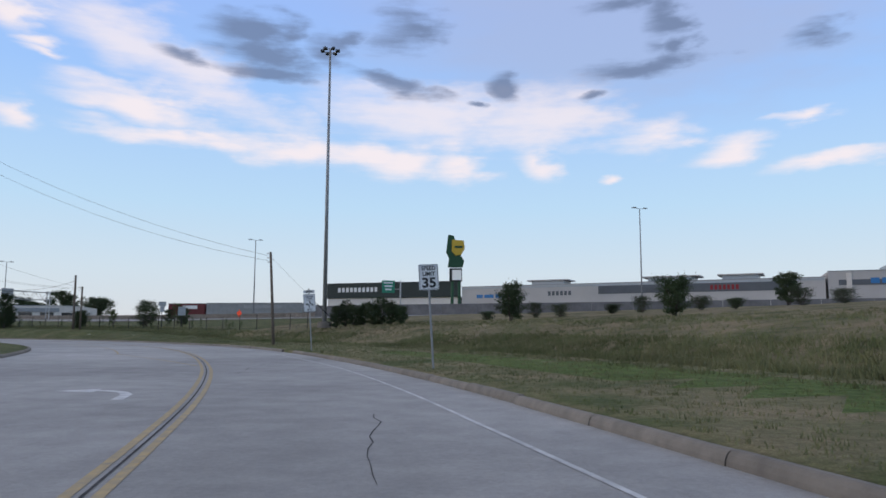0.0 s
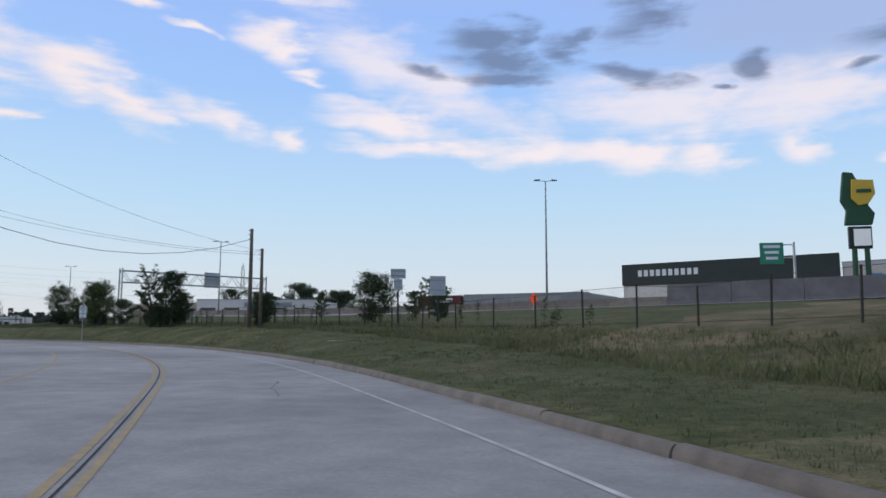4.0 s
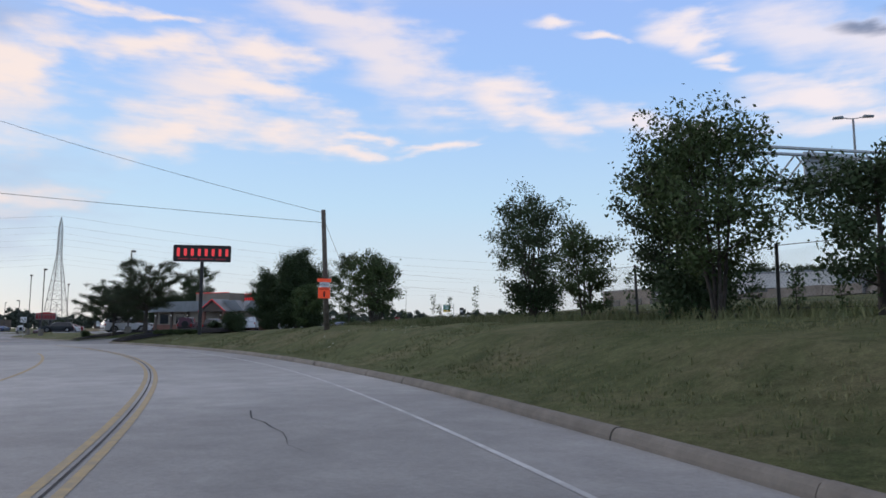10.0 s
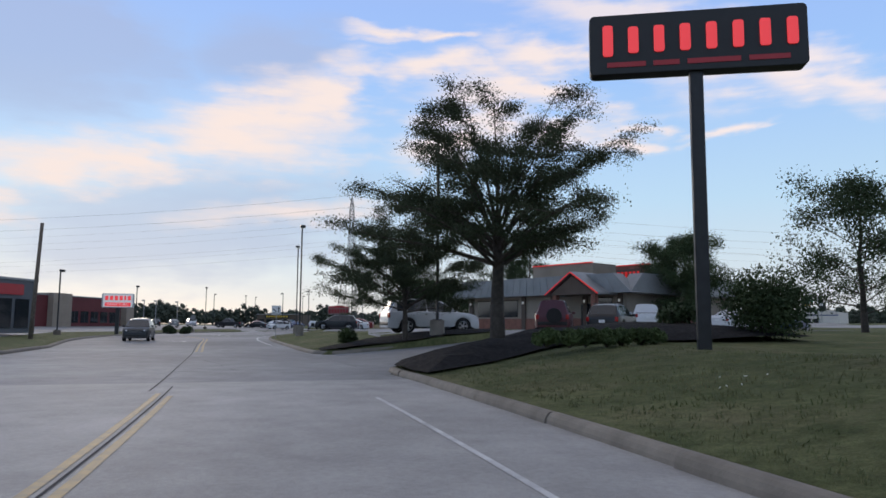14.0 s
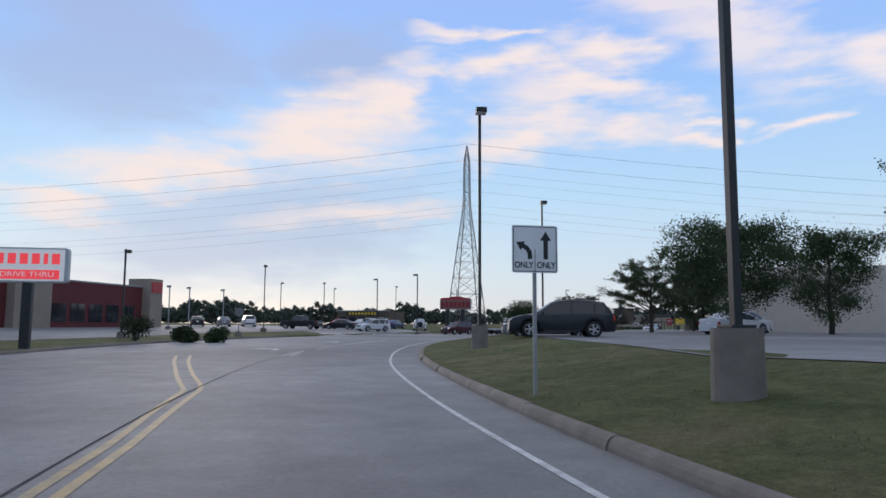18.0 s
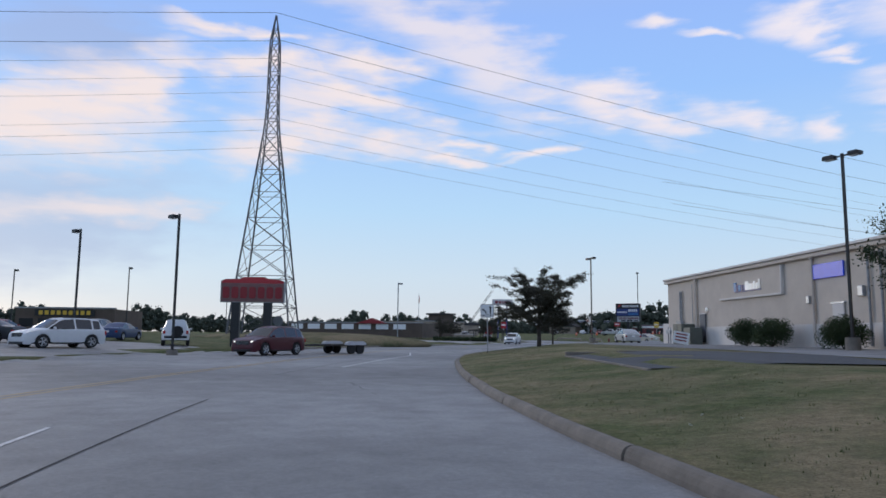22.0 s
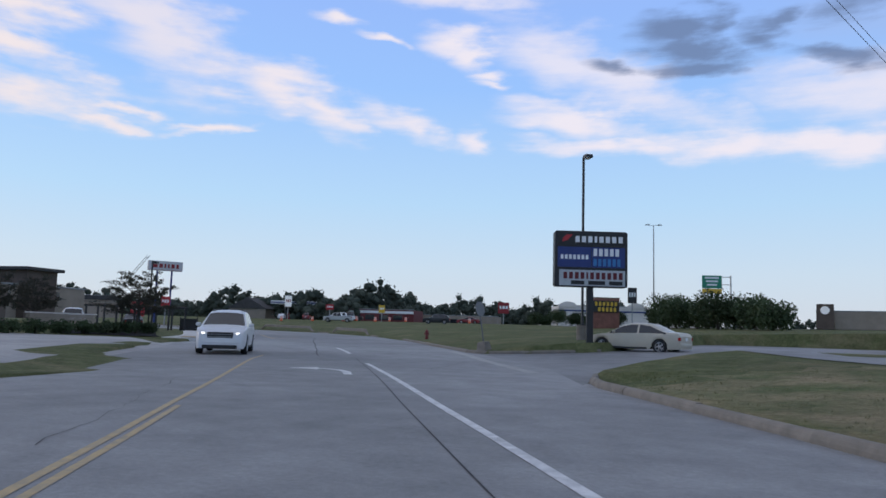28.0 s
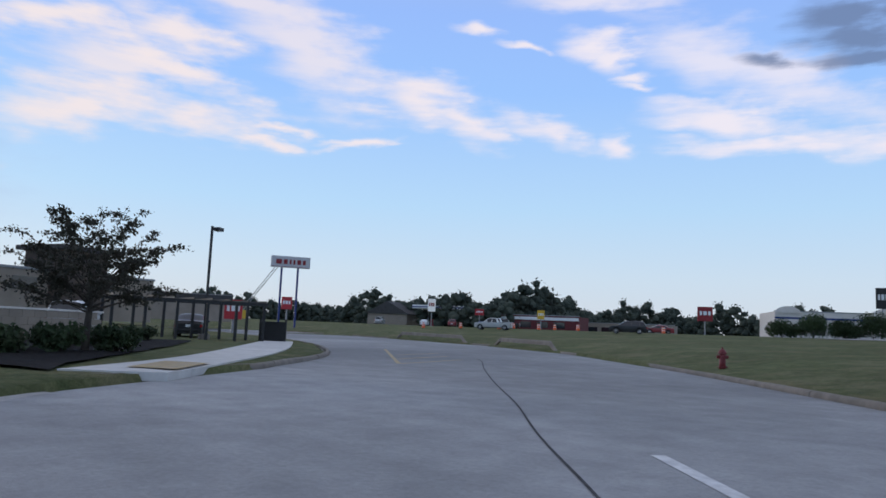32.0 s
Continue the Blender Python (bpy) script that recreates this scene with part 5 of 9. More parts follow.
def cable(name, a, b, sag, r=0.012, label="thin black cable hung between wooden poles", n=14):
    """A hanging cable from a to b."""
    a, b = Vector(a), Vector(b)
    cu = bpy.data.curves.new(name, "CURVE")
    cu.dimensions, cu.bevel_depth, cu.bevel_resolution = "3D", r, 1
    sp = cu.splines.new("POLY")
    sp.points.add(n - 1)
    for i in range(n):
        u = i / (n - 1)
        p = a.lerp(b, u) - Vector((0, 0, sag * 4 * u * (1 - u)))
        sp.points[i].co = (*p, 1)
    cu.materials.append(CABLE)
    tmp = bpy.data.objects.new(name, cu)
    scene.collection.objects.link(tmp)
    bpy.context.view_layer.update()
    me = bpy.data.meshes.new_from_object(tmp.evaluated_get(bpy.context.evaluated_depsgraph_get()))
    bpy.data.objects.remove(tmp)
    me.materials.clear()
    me.materials.append(CABLE)
    return tagged(new(name, me), label, "cable")


def road_sign(label, x, y, rz, w, h, bottom, draw, plaque=None, lean=0.0, z=None, posts=1):
    """A traffic sign on a steel post: plate with a black rim; draw() puts the legend on it."""
    gz = ground(x, y) if z is None else z
    root = thing("traffic_sign", label, "traffic sign", pose(x, y, gz, 0, lean, rz))
    bot = bottom - gz
    part("post", cube(0.06, 0.045, bot + h + (0.36 if plaque else 0) + 0.25, 0, 0.03, -0.3, 0.008), DULLSTEEL, root)
    plate = part("plate", prism(rounded(w, h, 0.04, z=bot), 0.006, y0=-0.006), SIGNWHITE, root)
    for a, b, c, d in ((w - 0.05, 0.012, 0, bot + 0.018), (w - 0.05, 0.012, 0, bot + h - 0.030)):
        part("border", cube(a, 0.003, b, c, -0.0085, d), BLACK, plate)
    for sg in (-1, 1):
        part("border", cube(0.012, 0.003, h - 0.06, sg * (w / 2 - 0.024), -0.0085, bot + 0.03), BLACK, plate)
    draw(plate, bot)
    if plaque:
        p = part("plaque", prism(rounded(w * 0.94, 0.17, 0.03, z=bot + h + 0.04), 0.006, y0=-0.006), SIGNWHITE, root)
        part("border", cube(w - 0.05, 0.003, 0.010, 0, -0.0085, bot + h + 0.055), BLACK, p)
        part("border", cube(w - 0.05, 0.003, 0.010, 0, -0.0085, bot + h + 0.188), BLACK, p)
        letters(plaque, 0.13, BLACK, p, 0, -0.009, bot + h + 0.125, width=w * 0.52, bold=0.004)
    return root


def legend_speed(plate, b):
    letters("SPEED", 0.17, BLACK, plate, 0, -0.009, b + 0.64, width=0.44, bold=0.004)
    letters("LIMIT", 0.17, BLACK, plate, 0, -0.009, b + 0.47, width=0.38, bold=0.004)
    letters("35", 0.40, BLACK, plate, 0, -0.009, b + 0.20, width=0.42, bold=0.012)


def arrow(plate, pts, w, head, z0):
    """A thick arrow along the points (x, z) on a sign's face."""
    bm = B()
    p = [Vector((x, 0, z + z0)) for x, z in pts]
    left, right = [], []
    for i, q in enumerate(p):
        d = (p[min(i + 1, len(p) - 1)] - p[max(i - 1, 0)]).normalized()
        n = Vector((-d.z, 0, d.x))
        left.append(q + n * w / 2)
        right.append(q - n * w / 2)
    vs = [bm.verts.new((v.x, -0.009, v.z)) for v in left], [bm.verts.new((v.x, -0.009, v.z)) for v in right]
    for i in range(len(p) - 1):
        bm.faces.new((vs[0][i], vs[0][i + 1], vs[1][i + 1], vs[1][i]))
    d = (p[-1] - p[-2]).normalized()
    n = Vector((-d.z, 0, d.x))
    tip, a, b = p[-1] + d * head, p[-1] + n * head * 0.62, p[-1] - n * head * 0.62
    bm.faces.new([bm.verts.new((v.x, -0.009, v.z)) for v in (a, tip, b)])
    part("arrow", bm, BLACK, plate)


def legend_centre(plate, b):
    letters("CENTER", 0.13, BLACK, plate, 0, -0.009, b + 0.81, width=0.44, bold=0.003)
    letters("LANE", 0.13, BLACK, plate, 0, -0.009, b + 0.69, width=0.30, bold=0.003)
    part("rule", cube(0.40, 0.003, 0.010, 0, -0.0085, b + 0.60), BLACK, plate)
    letters("ONLY", 0.12, BLACK, plate, 0, -0.009, b + 0.10, width=0.26, bold=0.003)
    arrow(plate, [(-0.01, 0.20), (-0.02, 0.30), (-0.07, 0.36), (-0.12, 0.385)], 0.055, 0.11, b)
    arrow(plate, [(0.01, 0.57), (0.02, 0.47), (0.07, 0.41), (0.12, 0.385)], 0.055, 0.11, b)


def legend_only(plate, b):
    part("rule", cube(0.012, 0.003, 0.36, 0.0, -0.0085, b + 0.02), BLACK, plate)
    letters("ONLY", 0.14, BLACK, plate, -0.185, -0.009, b + 0.12, width=0.31, bold=0.003)
    letters("ONLY", 0.14, BLACK, plate, 0.185, -0.009, b + 0.12, width=0.31, bold=0.003)
    arrow(plate, [(-0.08, 0.22), (-0.09, 0.33), (-0.14, 0.40), (-0.20, 0.43)], 0.075, 0.13, b)
    arrow(plate, [(0.18, 0.22), (0.18, 0.35), (0.18, 0.52)], 0.075, 0.15, b)


# ---------------------------------------------------------------- vehicles


CAR_TOP = dict(
    suv=((2.35, 0.60), (2.31, 0.78), (2.15, 0.90), (1.75, 0.99), (1.28, 1.05), (0.46, 1.58), (0.10, 1.67), (-0.5, 1.70), (-1.3, 1.68), (-1.92, 1.60), (-2.22, 1.12), (-2.32, 1.0), (-2.35, 0.86)),
    sedan=((2.40, 0.54), (2.35, 0.66), (2.15, 0.76), (1.60, 0.87), (1.22, 0.93), (0.42, 1.35), (0.05, 1.43), (-0.45, 1.44), (-0.95, 1.38), (-1.66, 1.06), (-1.80, 1.03), (-2.30, 0.99), (-2.40, 0.84)),
    pickup=((2.85, 0.80), (2.80, 1.02), (2.60, 1.10), (1.90, 1.16), (1.48, 1.20), (0.86, 1.78), (0.55, 1.86), (0.0, 1.88), (-0.50, 1.84), (-0.68, 1.30), (-0.72, 1.16), (-2.80, 1.16), (-2.85, 1.04)),
    jeep=((2.10, 0.82), (2.06, 1.06), (1.80, 1.12), (1.20, 1.14), (0.72, 1.16), (0.50, 1.70), (0.40, 1.80), (-0.4, 1.82), (-1.2, 1.82), (-1.92, 1.80), (-2.02, 1.20), (-2.06, 1.06), (-2.10, 0.92)))


def vehicle(kind, colour, x, y, rz, label, z=None, lit=False, rear_lit=False, name=None):
    """A car standing with its nose along its own +y at rz = heading. kind: suv, sedan, pickup, jeep."""
    gz = (ground(x, y) if z is None else z)
    ln, wd, ht = dict(suv=(4.7, 1.88, 1.70), sedan=(4.8, 1.82, 1.44), pickup=(5.7, 1.98, 1.88), jeep=(4.2, 1.85, 1.82))[kind]
    root = thing(name or dict(suv="suv_car", sedan="sedan_car", pickup="pickup_truck", jeep="offroad_car")[kind], label, "car", pose(x, y, gz, 0, 0, rz))
    k = ln / 2
    cl, belt = dict(suv=(0.24, 1.00), sedan=(0.20, 0.89), pickup=(0.36, 1.13), jeep=(0.40, 1.09))[kind]
    wr = dict(suv=0.36, sedan=0.325, pickup=0.40, jeep=0.41)[kind]
    axles = (-k + 0.95, k - 0.92)
    topline = CAR_TOP[kind][::-1]
    ty, tz = [p[0] for p in topline], [p[1] for p in topline]
    screen0, screen1, roof_back, rear0 = CAR_TOP[kind][4][0], CAR_TOP[kind][5][0], CAR_TOP[kind][-4][0], CAR_TOP[kind][-3][0]
    pillars = dict(suv=(-0.42, -1.45), sedan=(-0.38,), pickup=(0.12,), jeep=(-0.35,))[kind]
    # stations along the car: the outline's corners, the pillars' edges and the wheel arches
    ys = set(round(v, 3) for v in ty) | {round(screen0 + 0.04, 3), round(rear0 - 0.04, 3)}
    for p in pillars:
        ys |= {round(p - 0.045, 3), round(p + 0.045, 3)}
    ra = wr + 0.055
    for fy in axles:
        ys |= {round(fy + ra * math.cos(math.pi * q / 10), 3) for q in range(11)}
    ys = sorted(ys)
    ys = [v for i, v in enumerate(ys) if i == 0 or v - ys[i - 1] > 0.012]
    rings = []
    for v in ys:
        top = float(np.interp(v, ty, tz))
        end = abs(v) / k
        w = wd / 2 * (1.0 - 0.02 * end - 0.17 * max(0.0, end - 0.80) / 0.20 * max(0.0, end - 0.80) / 0.20)
        sh = min(belt + 0.02 * (v < 0), top - 0.015)
        arch = 0.0
        for fy in axles:
            if abs(v - fy) < ra + 0.002:
                arch = max(arch, wr + math.sqrt(max(0.0, ra * ra - (v - fy) ** 2)))
        low = cl + (0.03 * max(0.0, end - 0.86) / 0.14 if end > 0.86 else 0.0) - (0.04 if v > axles[1] + ra else 0.0)
        lip = max(low, arch)
        rise = max(0.0, top - sh)
        wt = w - 0.045 - 0.36 * rise if rise > 0.16 else w * 0.88
        q = [(0.0, top), (wt * 0.60, top - 0.012), (wt * 0.93, top - 0.035 - 0.02 * (rise > 0.16)), (wt + 0.015, top - 0.09 * min(1.0, rise / 0.3) - 0.012), (w - 0.055, sh + 0.03 * (rise > 0.16)), (w - 0.028, sh), (w, max(lip + 0.03, lip + (sh - lip) * 0.62)),
             (w * 0.992, max(lip + 0.015, lip + (sh - lip) * 0.22)), (w * 0.965, lip), (w * 0.62, lip), (0.0, low)]
        rings.append((v, rise, q))
    n = len(rings[0][2])
    groups = {}

    def put(key, quad):
        groups.setdefault(key, []).append(quad)

    for (v0, r0, q0), (v1, r1, q1) in zip(rings, rings[1:]):
        m = (v0 + v1) / 2
        cabin = min(r0, r1) > 0.10 and rear0 < m < screen0
        for sg in (1, -1):
            for i in range(n - 1):
                quad = [(sg * q0[i][0], v0, q0[i][1]), (sg * q1[i][0], v1, q1[i][1]), (sg * q1[i + 1][0], v1, q1[i + 1][1]), (sg * q0[i + 1][0], v0, q0[i + 1][1])]
                key = "underbody" if i >= 8 else "body"
                if cabin and i <= 1 and m > screen1:
                    key = "windscreen"
                elif cabin and i <= 1 and m < roof_back:
                    key = "rear_window"
                elif i == 3 and cabin and roof_back - 0.10 < m < screen0 - 0.16 and not any(abs(m - p) < 0.046 for p in pillars):
                    key = ("side_window", sg, sum(m > p for p in pillars))
                put(key, quad)
    paintm = PAINT[colour]
    for key, quads in groups.items():
        bm = B()
        for quad in quads:
            vs = [bm.verts.new(c) for c in quad]
            bm.faces.new(vs)
        if key == "body":
            for v0, r0, q in (rings[0], rings[-1]):
                loop = [(c[0], v0, c[1]) for c in q[:9]] + [(-c[0], v0, c[1]) for c in q[8:0:-1]]
                bm.faces.new([bm.verts.new(c) for c in loop])
        bmesh.ops.remove_doubles(bm, verts=bm.verts, dist=0.0008)
        bmesh.ops.dissolve_degenerate(bm, edges=bm.edges, dist=0.0005)
        bmesh.ops.recalc_face_normals(bm, faces=bm.faces)
        if key != "body" and key != "underbody":
            c0 = Vector((0, (screen0 + rear0) / 2, belt))
            for f in bm.faces:
                if f.normal.dot(f.calc_center_median() - c0) < 0:
                    f.normal_flip()
        nm = key if isinstance(key, str) else "side_window"
        ob = part(nm, bm, {"body": paintm, "underbody": BLACK}.get(nm, GLASS), root, smooth=True)
        ob.data.set_sharp_from_angle(angle=radians(32))
    # wheels: tyre, dark dish, five pairs of spokes and a rim ring
    for fy in axles:
        for sg in (-1, 1):
            turn = Matrix.Translation((sg * (wd / 2 - 0.12), fy, wr)) @ Matrix.Rotation(radians(90 * sg), 4, "Y")
            wheel = B()
            prof = [(wr * 0.66, -0.10), (wr * 0.93, -0.11), (wr, -0.08), (wr, 0.08), (wr * 0.93, 0.11), (wr * 0.68, 0.115), (wr * 0.64, 0.05), (0.02, 0.045)]
            loops = [[wheel.verts.new((r * math.cos(6.2832 * q / 24), r * math.sin(6.2832 * q / 24), h)) for q in range(24)] for r, h in prof]
            for l0, l1 in zip(loops, loops[1:]):
                for q in range(24):
                    wheel.faces.new((l0[q], l0[(q + 1) % 24], l1[(q + 1) % 24], l1[q]))
            bmesh.ops.recalc_face_normals(wheel, faces=wheel.faces)
            bmesh.ops.transform(wheel, matrix=turn, verts=wheel.verts)
            wh = part("wheel", wheel, TYRE, root)
            rim = B()
            rp = [(wr * 0.60, 0.075), (wr * 0.655, 0.112), (wr * 0.70, 0.108), (wr * 0.69, 0.07)]
            loops = [[rim.verts.new((r * math.cos(6.2832 * q / 24), r * math.sin(6.2832 * q / 24), h)) for q in range(24)] for r, h in rp]
            for l0, l1 in zip(loops, loops[1:]):
                for q in range(24):
                    rim.faces.new((l0[q], l0[(q + 1) % 24], l1[(q + 1) % 24], l1[q]))
            for q in range(5):
                for da in (-0.16, 0.16):
                    aa = q * 1.2566 + 0.3
                    c0, c1 = (wr * 0.12 * math.cos(aa), wr * 0.12 * math.sin(aa)), (wr * 0.64 * math.cos(aa + da), wr * 0.64 * math.sin(aa + da))
                    tube(rim, (*c0, 0.095), (*c1, 0.092), wr * 0.065, wr * 0.05, 5)
            tube(rim, (0, 0, 0.05), (0, 0, 0.105), wr * 0.15, wr * 0.12, 10)
            bmesh.ops.transform(rim, matrix=turn, verts=rim.verts)
            part("rim", rim, ALLOY, wh)
    # lamps, bumpers, mirrors, grille, plates
    hz = cl + (0.40 if kind != "sedan" else 0.36)
    for sg in (-1, 1):
        part("headlight", cube(0.36, 0.10, 0.13, sg * (wd / 2 - 0.235), k - 0.165, hz + 0.05, 0.045, rz=-sg * 36), HEADLIT if lit else HEADLAMP, root)
        part("tail_light", cube(0.16, 0.12, 0.24 if kind != "sedan" else 0.16, sg * (wd / 2 - 0.19), -k + 0.045, belt - 0.27, 0.03), TAILLIT if rear_lit else TAILLAMP, root)
        part("mirror", cube(0.20, 0.10, 0.14, sg * (wd / 2 + 0.05), screen0 - 0.42, belt + 0.03, 0.04), paintm, root)
        part("side_sill", cube(0.03, ln - 3.1, 0.09, sg * (wd / 2 - 0.035), (axles[0] + axles[1]) / 2, cl - 0.005, 0.01), BLACK, root)
        for q in ((-0.2,) if kind == "jeep" else (-0.62, 0.30) if kind != "pickup" else (-0.1, 0.75)):
            part("door_handle", cube(0.03, 0.17, 0.03, sg * (wd / 2 - 0.005), q, belt - 0.12, 0.008), paintm, root)
    part("grille", cube(wd * (0.40 if kind == "sedan" else 0.50), 0.08, 0.17 if kind == "sedan" else 0.25, 0, k - 0.045, cl + 0.34, 0.03), BLACK, root)
    if kind != "sedan":
        for q in range(2):
            part("grille_bar", cube(wd * 0.46, 0.02, 0.018, 0, k - 0.008, cl + 0.41 + 0.09 * q, 0.004), DULLSTEEL, root)
    part("front_bumper", cube(wd * 0.74, 0.14, 0.15, 0, k - 0.06, cl + 0.14, 0.06), BLACK if kind in ("jeep", "pickup") else paintm, root)
    part("lower_intake", cube(wd * 0.66, 0.08, 0.13, 0, k - 0.01, cl - 0.01, 0.02), BLACK, root)
    part("rear_bumper", cube(wd * 0.80, 0.12, 0.20, 0, -k + 0.04, cl + 0.12, 0.05), BLACK if kind in ("jeep", "suv") else paintm, root)
    part("number_plate", cube(0.31, 0.012, 0.16, 0, -k - 0.012, cl + 0.42), SIGNWHITE, root)
    if kind == "suv":
        for sg in (-1, 1):
            part("roof_rail", cube(0.035, 1.9, 0.035, sg * (wd / 2 - 0.36), -0.75, ht - 0.035, 0.01), BLACK, root)
    if kind == "jeep":
        sp = B()
        bmesh.ops.create_cone(sp, cap_ends=True, segments=20, radius1=0.38, radius2=0.38, depth=0.2)
        bmesh.ops.rotate(sp, cent=(0, 0, 0), matrix=Matrix.Rotation(radians(90), 3, "X"), verts=sp.verts)
        bmesh.ops.translate(sp, vec=(0.1, -k - 0.08, 1.0), verts=sp.verts)
        part("spare_wheel", sp, TYRE, root)
    if kind == "pickup":
        part("load_bed", cube(wd - 0.36, 1.85, 0.03, 0, -k + 1.15, 1.165), BLACK, root)
    return root


def weed(x, y, h, seed):
    """A tall thin weed with leaves up its stem."""
    rng = random.Random(seed)
    root = thing("tall_weed", "tall thin weed with small leaves on the crest", "weed", pose(x, y, ground(x, y), 0, 0, rng.uniform(0, 360)))
    lean = rng.uniform(-0.12, 0.12) * h
    part("stem", sweep(B(), [(0, 0, -0.05), (lean * 0.3, 0.02, h * 0.5), (lean, 0.05, h)], [0.012, 0.009, 0.004], 5), BARK, root)
    blobs = [(lean * u, 0.05 * u, h * u, 0.10 + 0.10 * (1 - abs(u - 0.7))) for u in (0.3, 0.45, 0.6, 0.72, 0.84, 0.95)]
    part("foliage", leaf_cloud("foliage", blobs, 90, 0.055, LEAFLIGHT, seed), LEAFLIGHT, root)


def wildflowers(places, label):
    """White flower heads on thin stems, in one clump."""
    rng = random.Random(len(places))
    bm = B()
    for x, y in places:
        for _ in range(3):
            px, py, h, r = x + rng.uniform(-.35, .35), y + rng.uniform(-.35, .35), rng.uniform(0.04, 0.09), rng.uniform(0.014, 0.032)
            z = ground(px, py)
            bmesh.ops.create_cone(bm, cap_ends=True, segments=6, radius1=r * 0.4, radius2=r, depth=r * 0.5, matrix=Matrix.Translation((px, py, z + h)) @ Matrix.Rotation(rng.uniform(-1, 1), 4, (rng.random() - .5, rng.random() - .5, 0.01)))
    tagged(part("wildflowers", bm, FLOWER), label, "flowers", kind="stuff")

# ---------------------------------------------------------------- the verge below the highway
road_sign("white speed limit sign on a steel post in the verge", -0.2, 21.25, heading(18), 0.61, 0.762, 2.48, legend_speed, lean=-3.5)
road_sign("white centre lane sign with a begin plaque, leaning a little", -7.06, 39.75, heading(34), 0.66, 0.96, 2.34, legend_centre, "BEGIN", lean=-4)
road_sign("white centre lane sign with an end plaque", -74.5, 108.0, heading(122), 0.61, 0.914, 2.32, legend_centre, "END", lean=-1)
road_sign("white lane use sign with two arrows", -184.6, 118.6, heading(238), 0.762, 0.762, 2.08, legend_only)
road_sign("white lane use sign with two arrows on a perforated post", -259.1, 144.4, heading(322), 0.762, 0.762, 2.26, legend_only, lean=-1)
road_sign("white speed limit sign in the grass", -276.5, 161.4, heading(345), 0.61, 0.762, 2.1, legend_speed)

wood_pole(-12.66, 55.03, 7.42, "weathered wooden utility pole leaning over the verge", lean=(-0.72, 1.15), r=0.125)
wood_pole(-51.5, 101.3, 9.0, "tall weathered wooden utility pole with a transformer box", lean=(-0.1, 0.1), r=0.17)
wood_pole(-50.45, 101.15, 7.4, "shorter wooden utility pole behind another", r=0.15)
wood_pole(-106.25, 121.2, 7.26, "wooden utility pole with orange detour signs", lean=(0.15, -0.42))
wood_pole(-176.6, 102.4, 8.0, "wooden utility pole across the road", lean=(-0.3, 0.2))
cable("overhead_cable", (-51.6, 101.4, 8.2), (-66.1, 67.6, 19.4), 6.2, 0.02)
cable("overhead_cable", (-50.5, 101.15, 6.9), (-88.0, 82.0, 17.5), 2.2)
cable("overhead_cable", (-50.5, 101.15, 7.1), (-84.0, 84.5, 17.0), 2.2)
cable("overhead_cable", (-50.5, 101.15, 7.2), (-75.0, 93.0, 17.5), 1.2)
cable("overhead_cable", (-13.35, 56.1, 7.1), (-43.0, 62.6, 18.0), 1.0)
cable("overhead_cable", (-13.3, 56.05, 6.7), (-43.0, 61.0, 17.0), 1.2)
cable("overhead_cable", (-106.1, 120.8, 7.1), (-139.0, 95.5, 21.0), 0.6)
cable("overhead_cable", (-106.1, 120.8, 6.6), (-125.5, 64.3, 10.4), 0.4)
cable("overhead_cable", (-255.4, 361.4, 8.0), (-295.6, 200.0, 20.1), 0.0, 0.02)
cable("overhead_cable", (-246.3, 417.3, 12.0), (-297.4, 200.0, 23.6), 0.0, 0.02)
cable("guy_wire", (-106.1, 120.8, 6.8), (-109.5, 125.5, 1.5), 0.0, 0.01, "taut steel guy wire of a wooden pole")
cable("guy_wire", (-13.3, 56.1, 7.0), (-9.7, 65.6, 2.2), 0.0, 0.008, "taut steel guy wire of a wooden pole")
cable("guy_sleeve", (-10.75, 62.7, 3.6), (-9.8, 65.3, 2.35), 0.0, 0.035, "thick sleeve round the foot of a guy wire")


def detour_panel():
    root = thing("detour_sign", "orange detour sign with an arrow and a white panel", "traffic sign", pose(-106.05, 120.88, 2.78, 0, 0, heading(156)))
    part("panel", cube(0.70, 0.02, 0.17, 0, 0, 0.82, 0.004), ORANGE, root, "orange panel")
    w = part("panel", cube(0.48, 0.02, 0.24, 0, 0, 0.56, 0.004), SIGNWHITE, root, "white panel with dark lettering")
    letters("NORTH", 0.13, BLACK, w, 0, -0.014, 0.68, width=0.42, bold=0.002)
    o = part("panel", cube(0.60, 0.02, 0.54, 0, 0, 0.0, 0.004), ORANGE, root, "orange panel with an arrow")
    letters("DETOUR", 0.12, BLACK, o, 0, -0.014, 0.45, width=0.50, bold=0.002)
    arrow(o, [(0, 0.06), (0, 0.16), (0, 0.24)], 0.08, 0.13, 0.0)
    for a in o.children:
        if a.name.startswith("arrow"):
            a.location.y = -0.006


detour_panel()


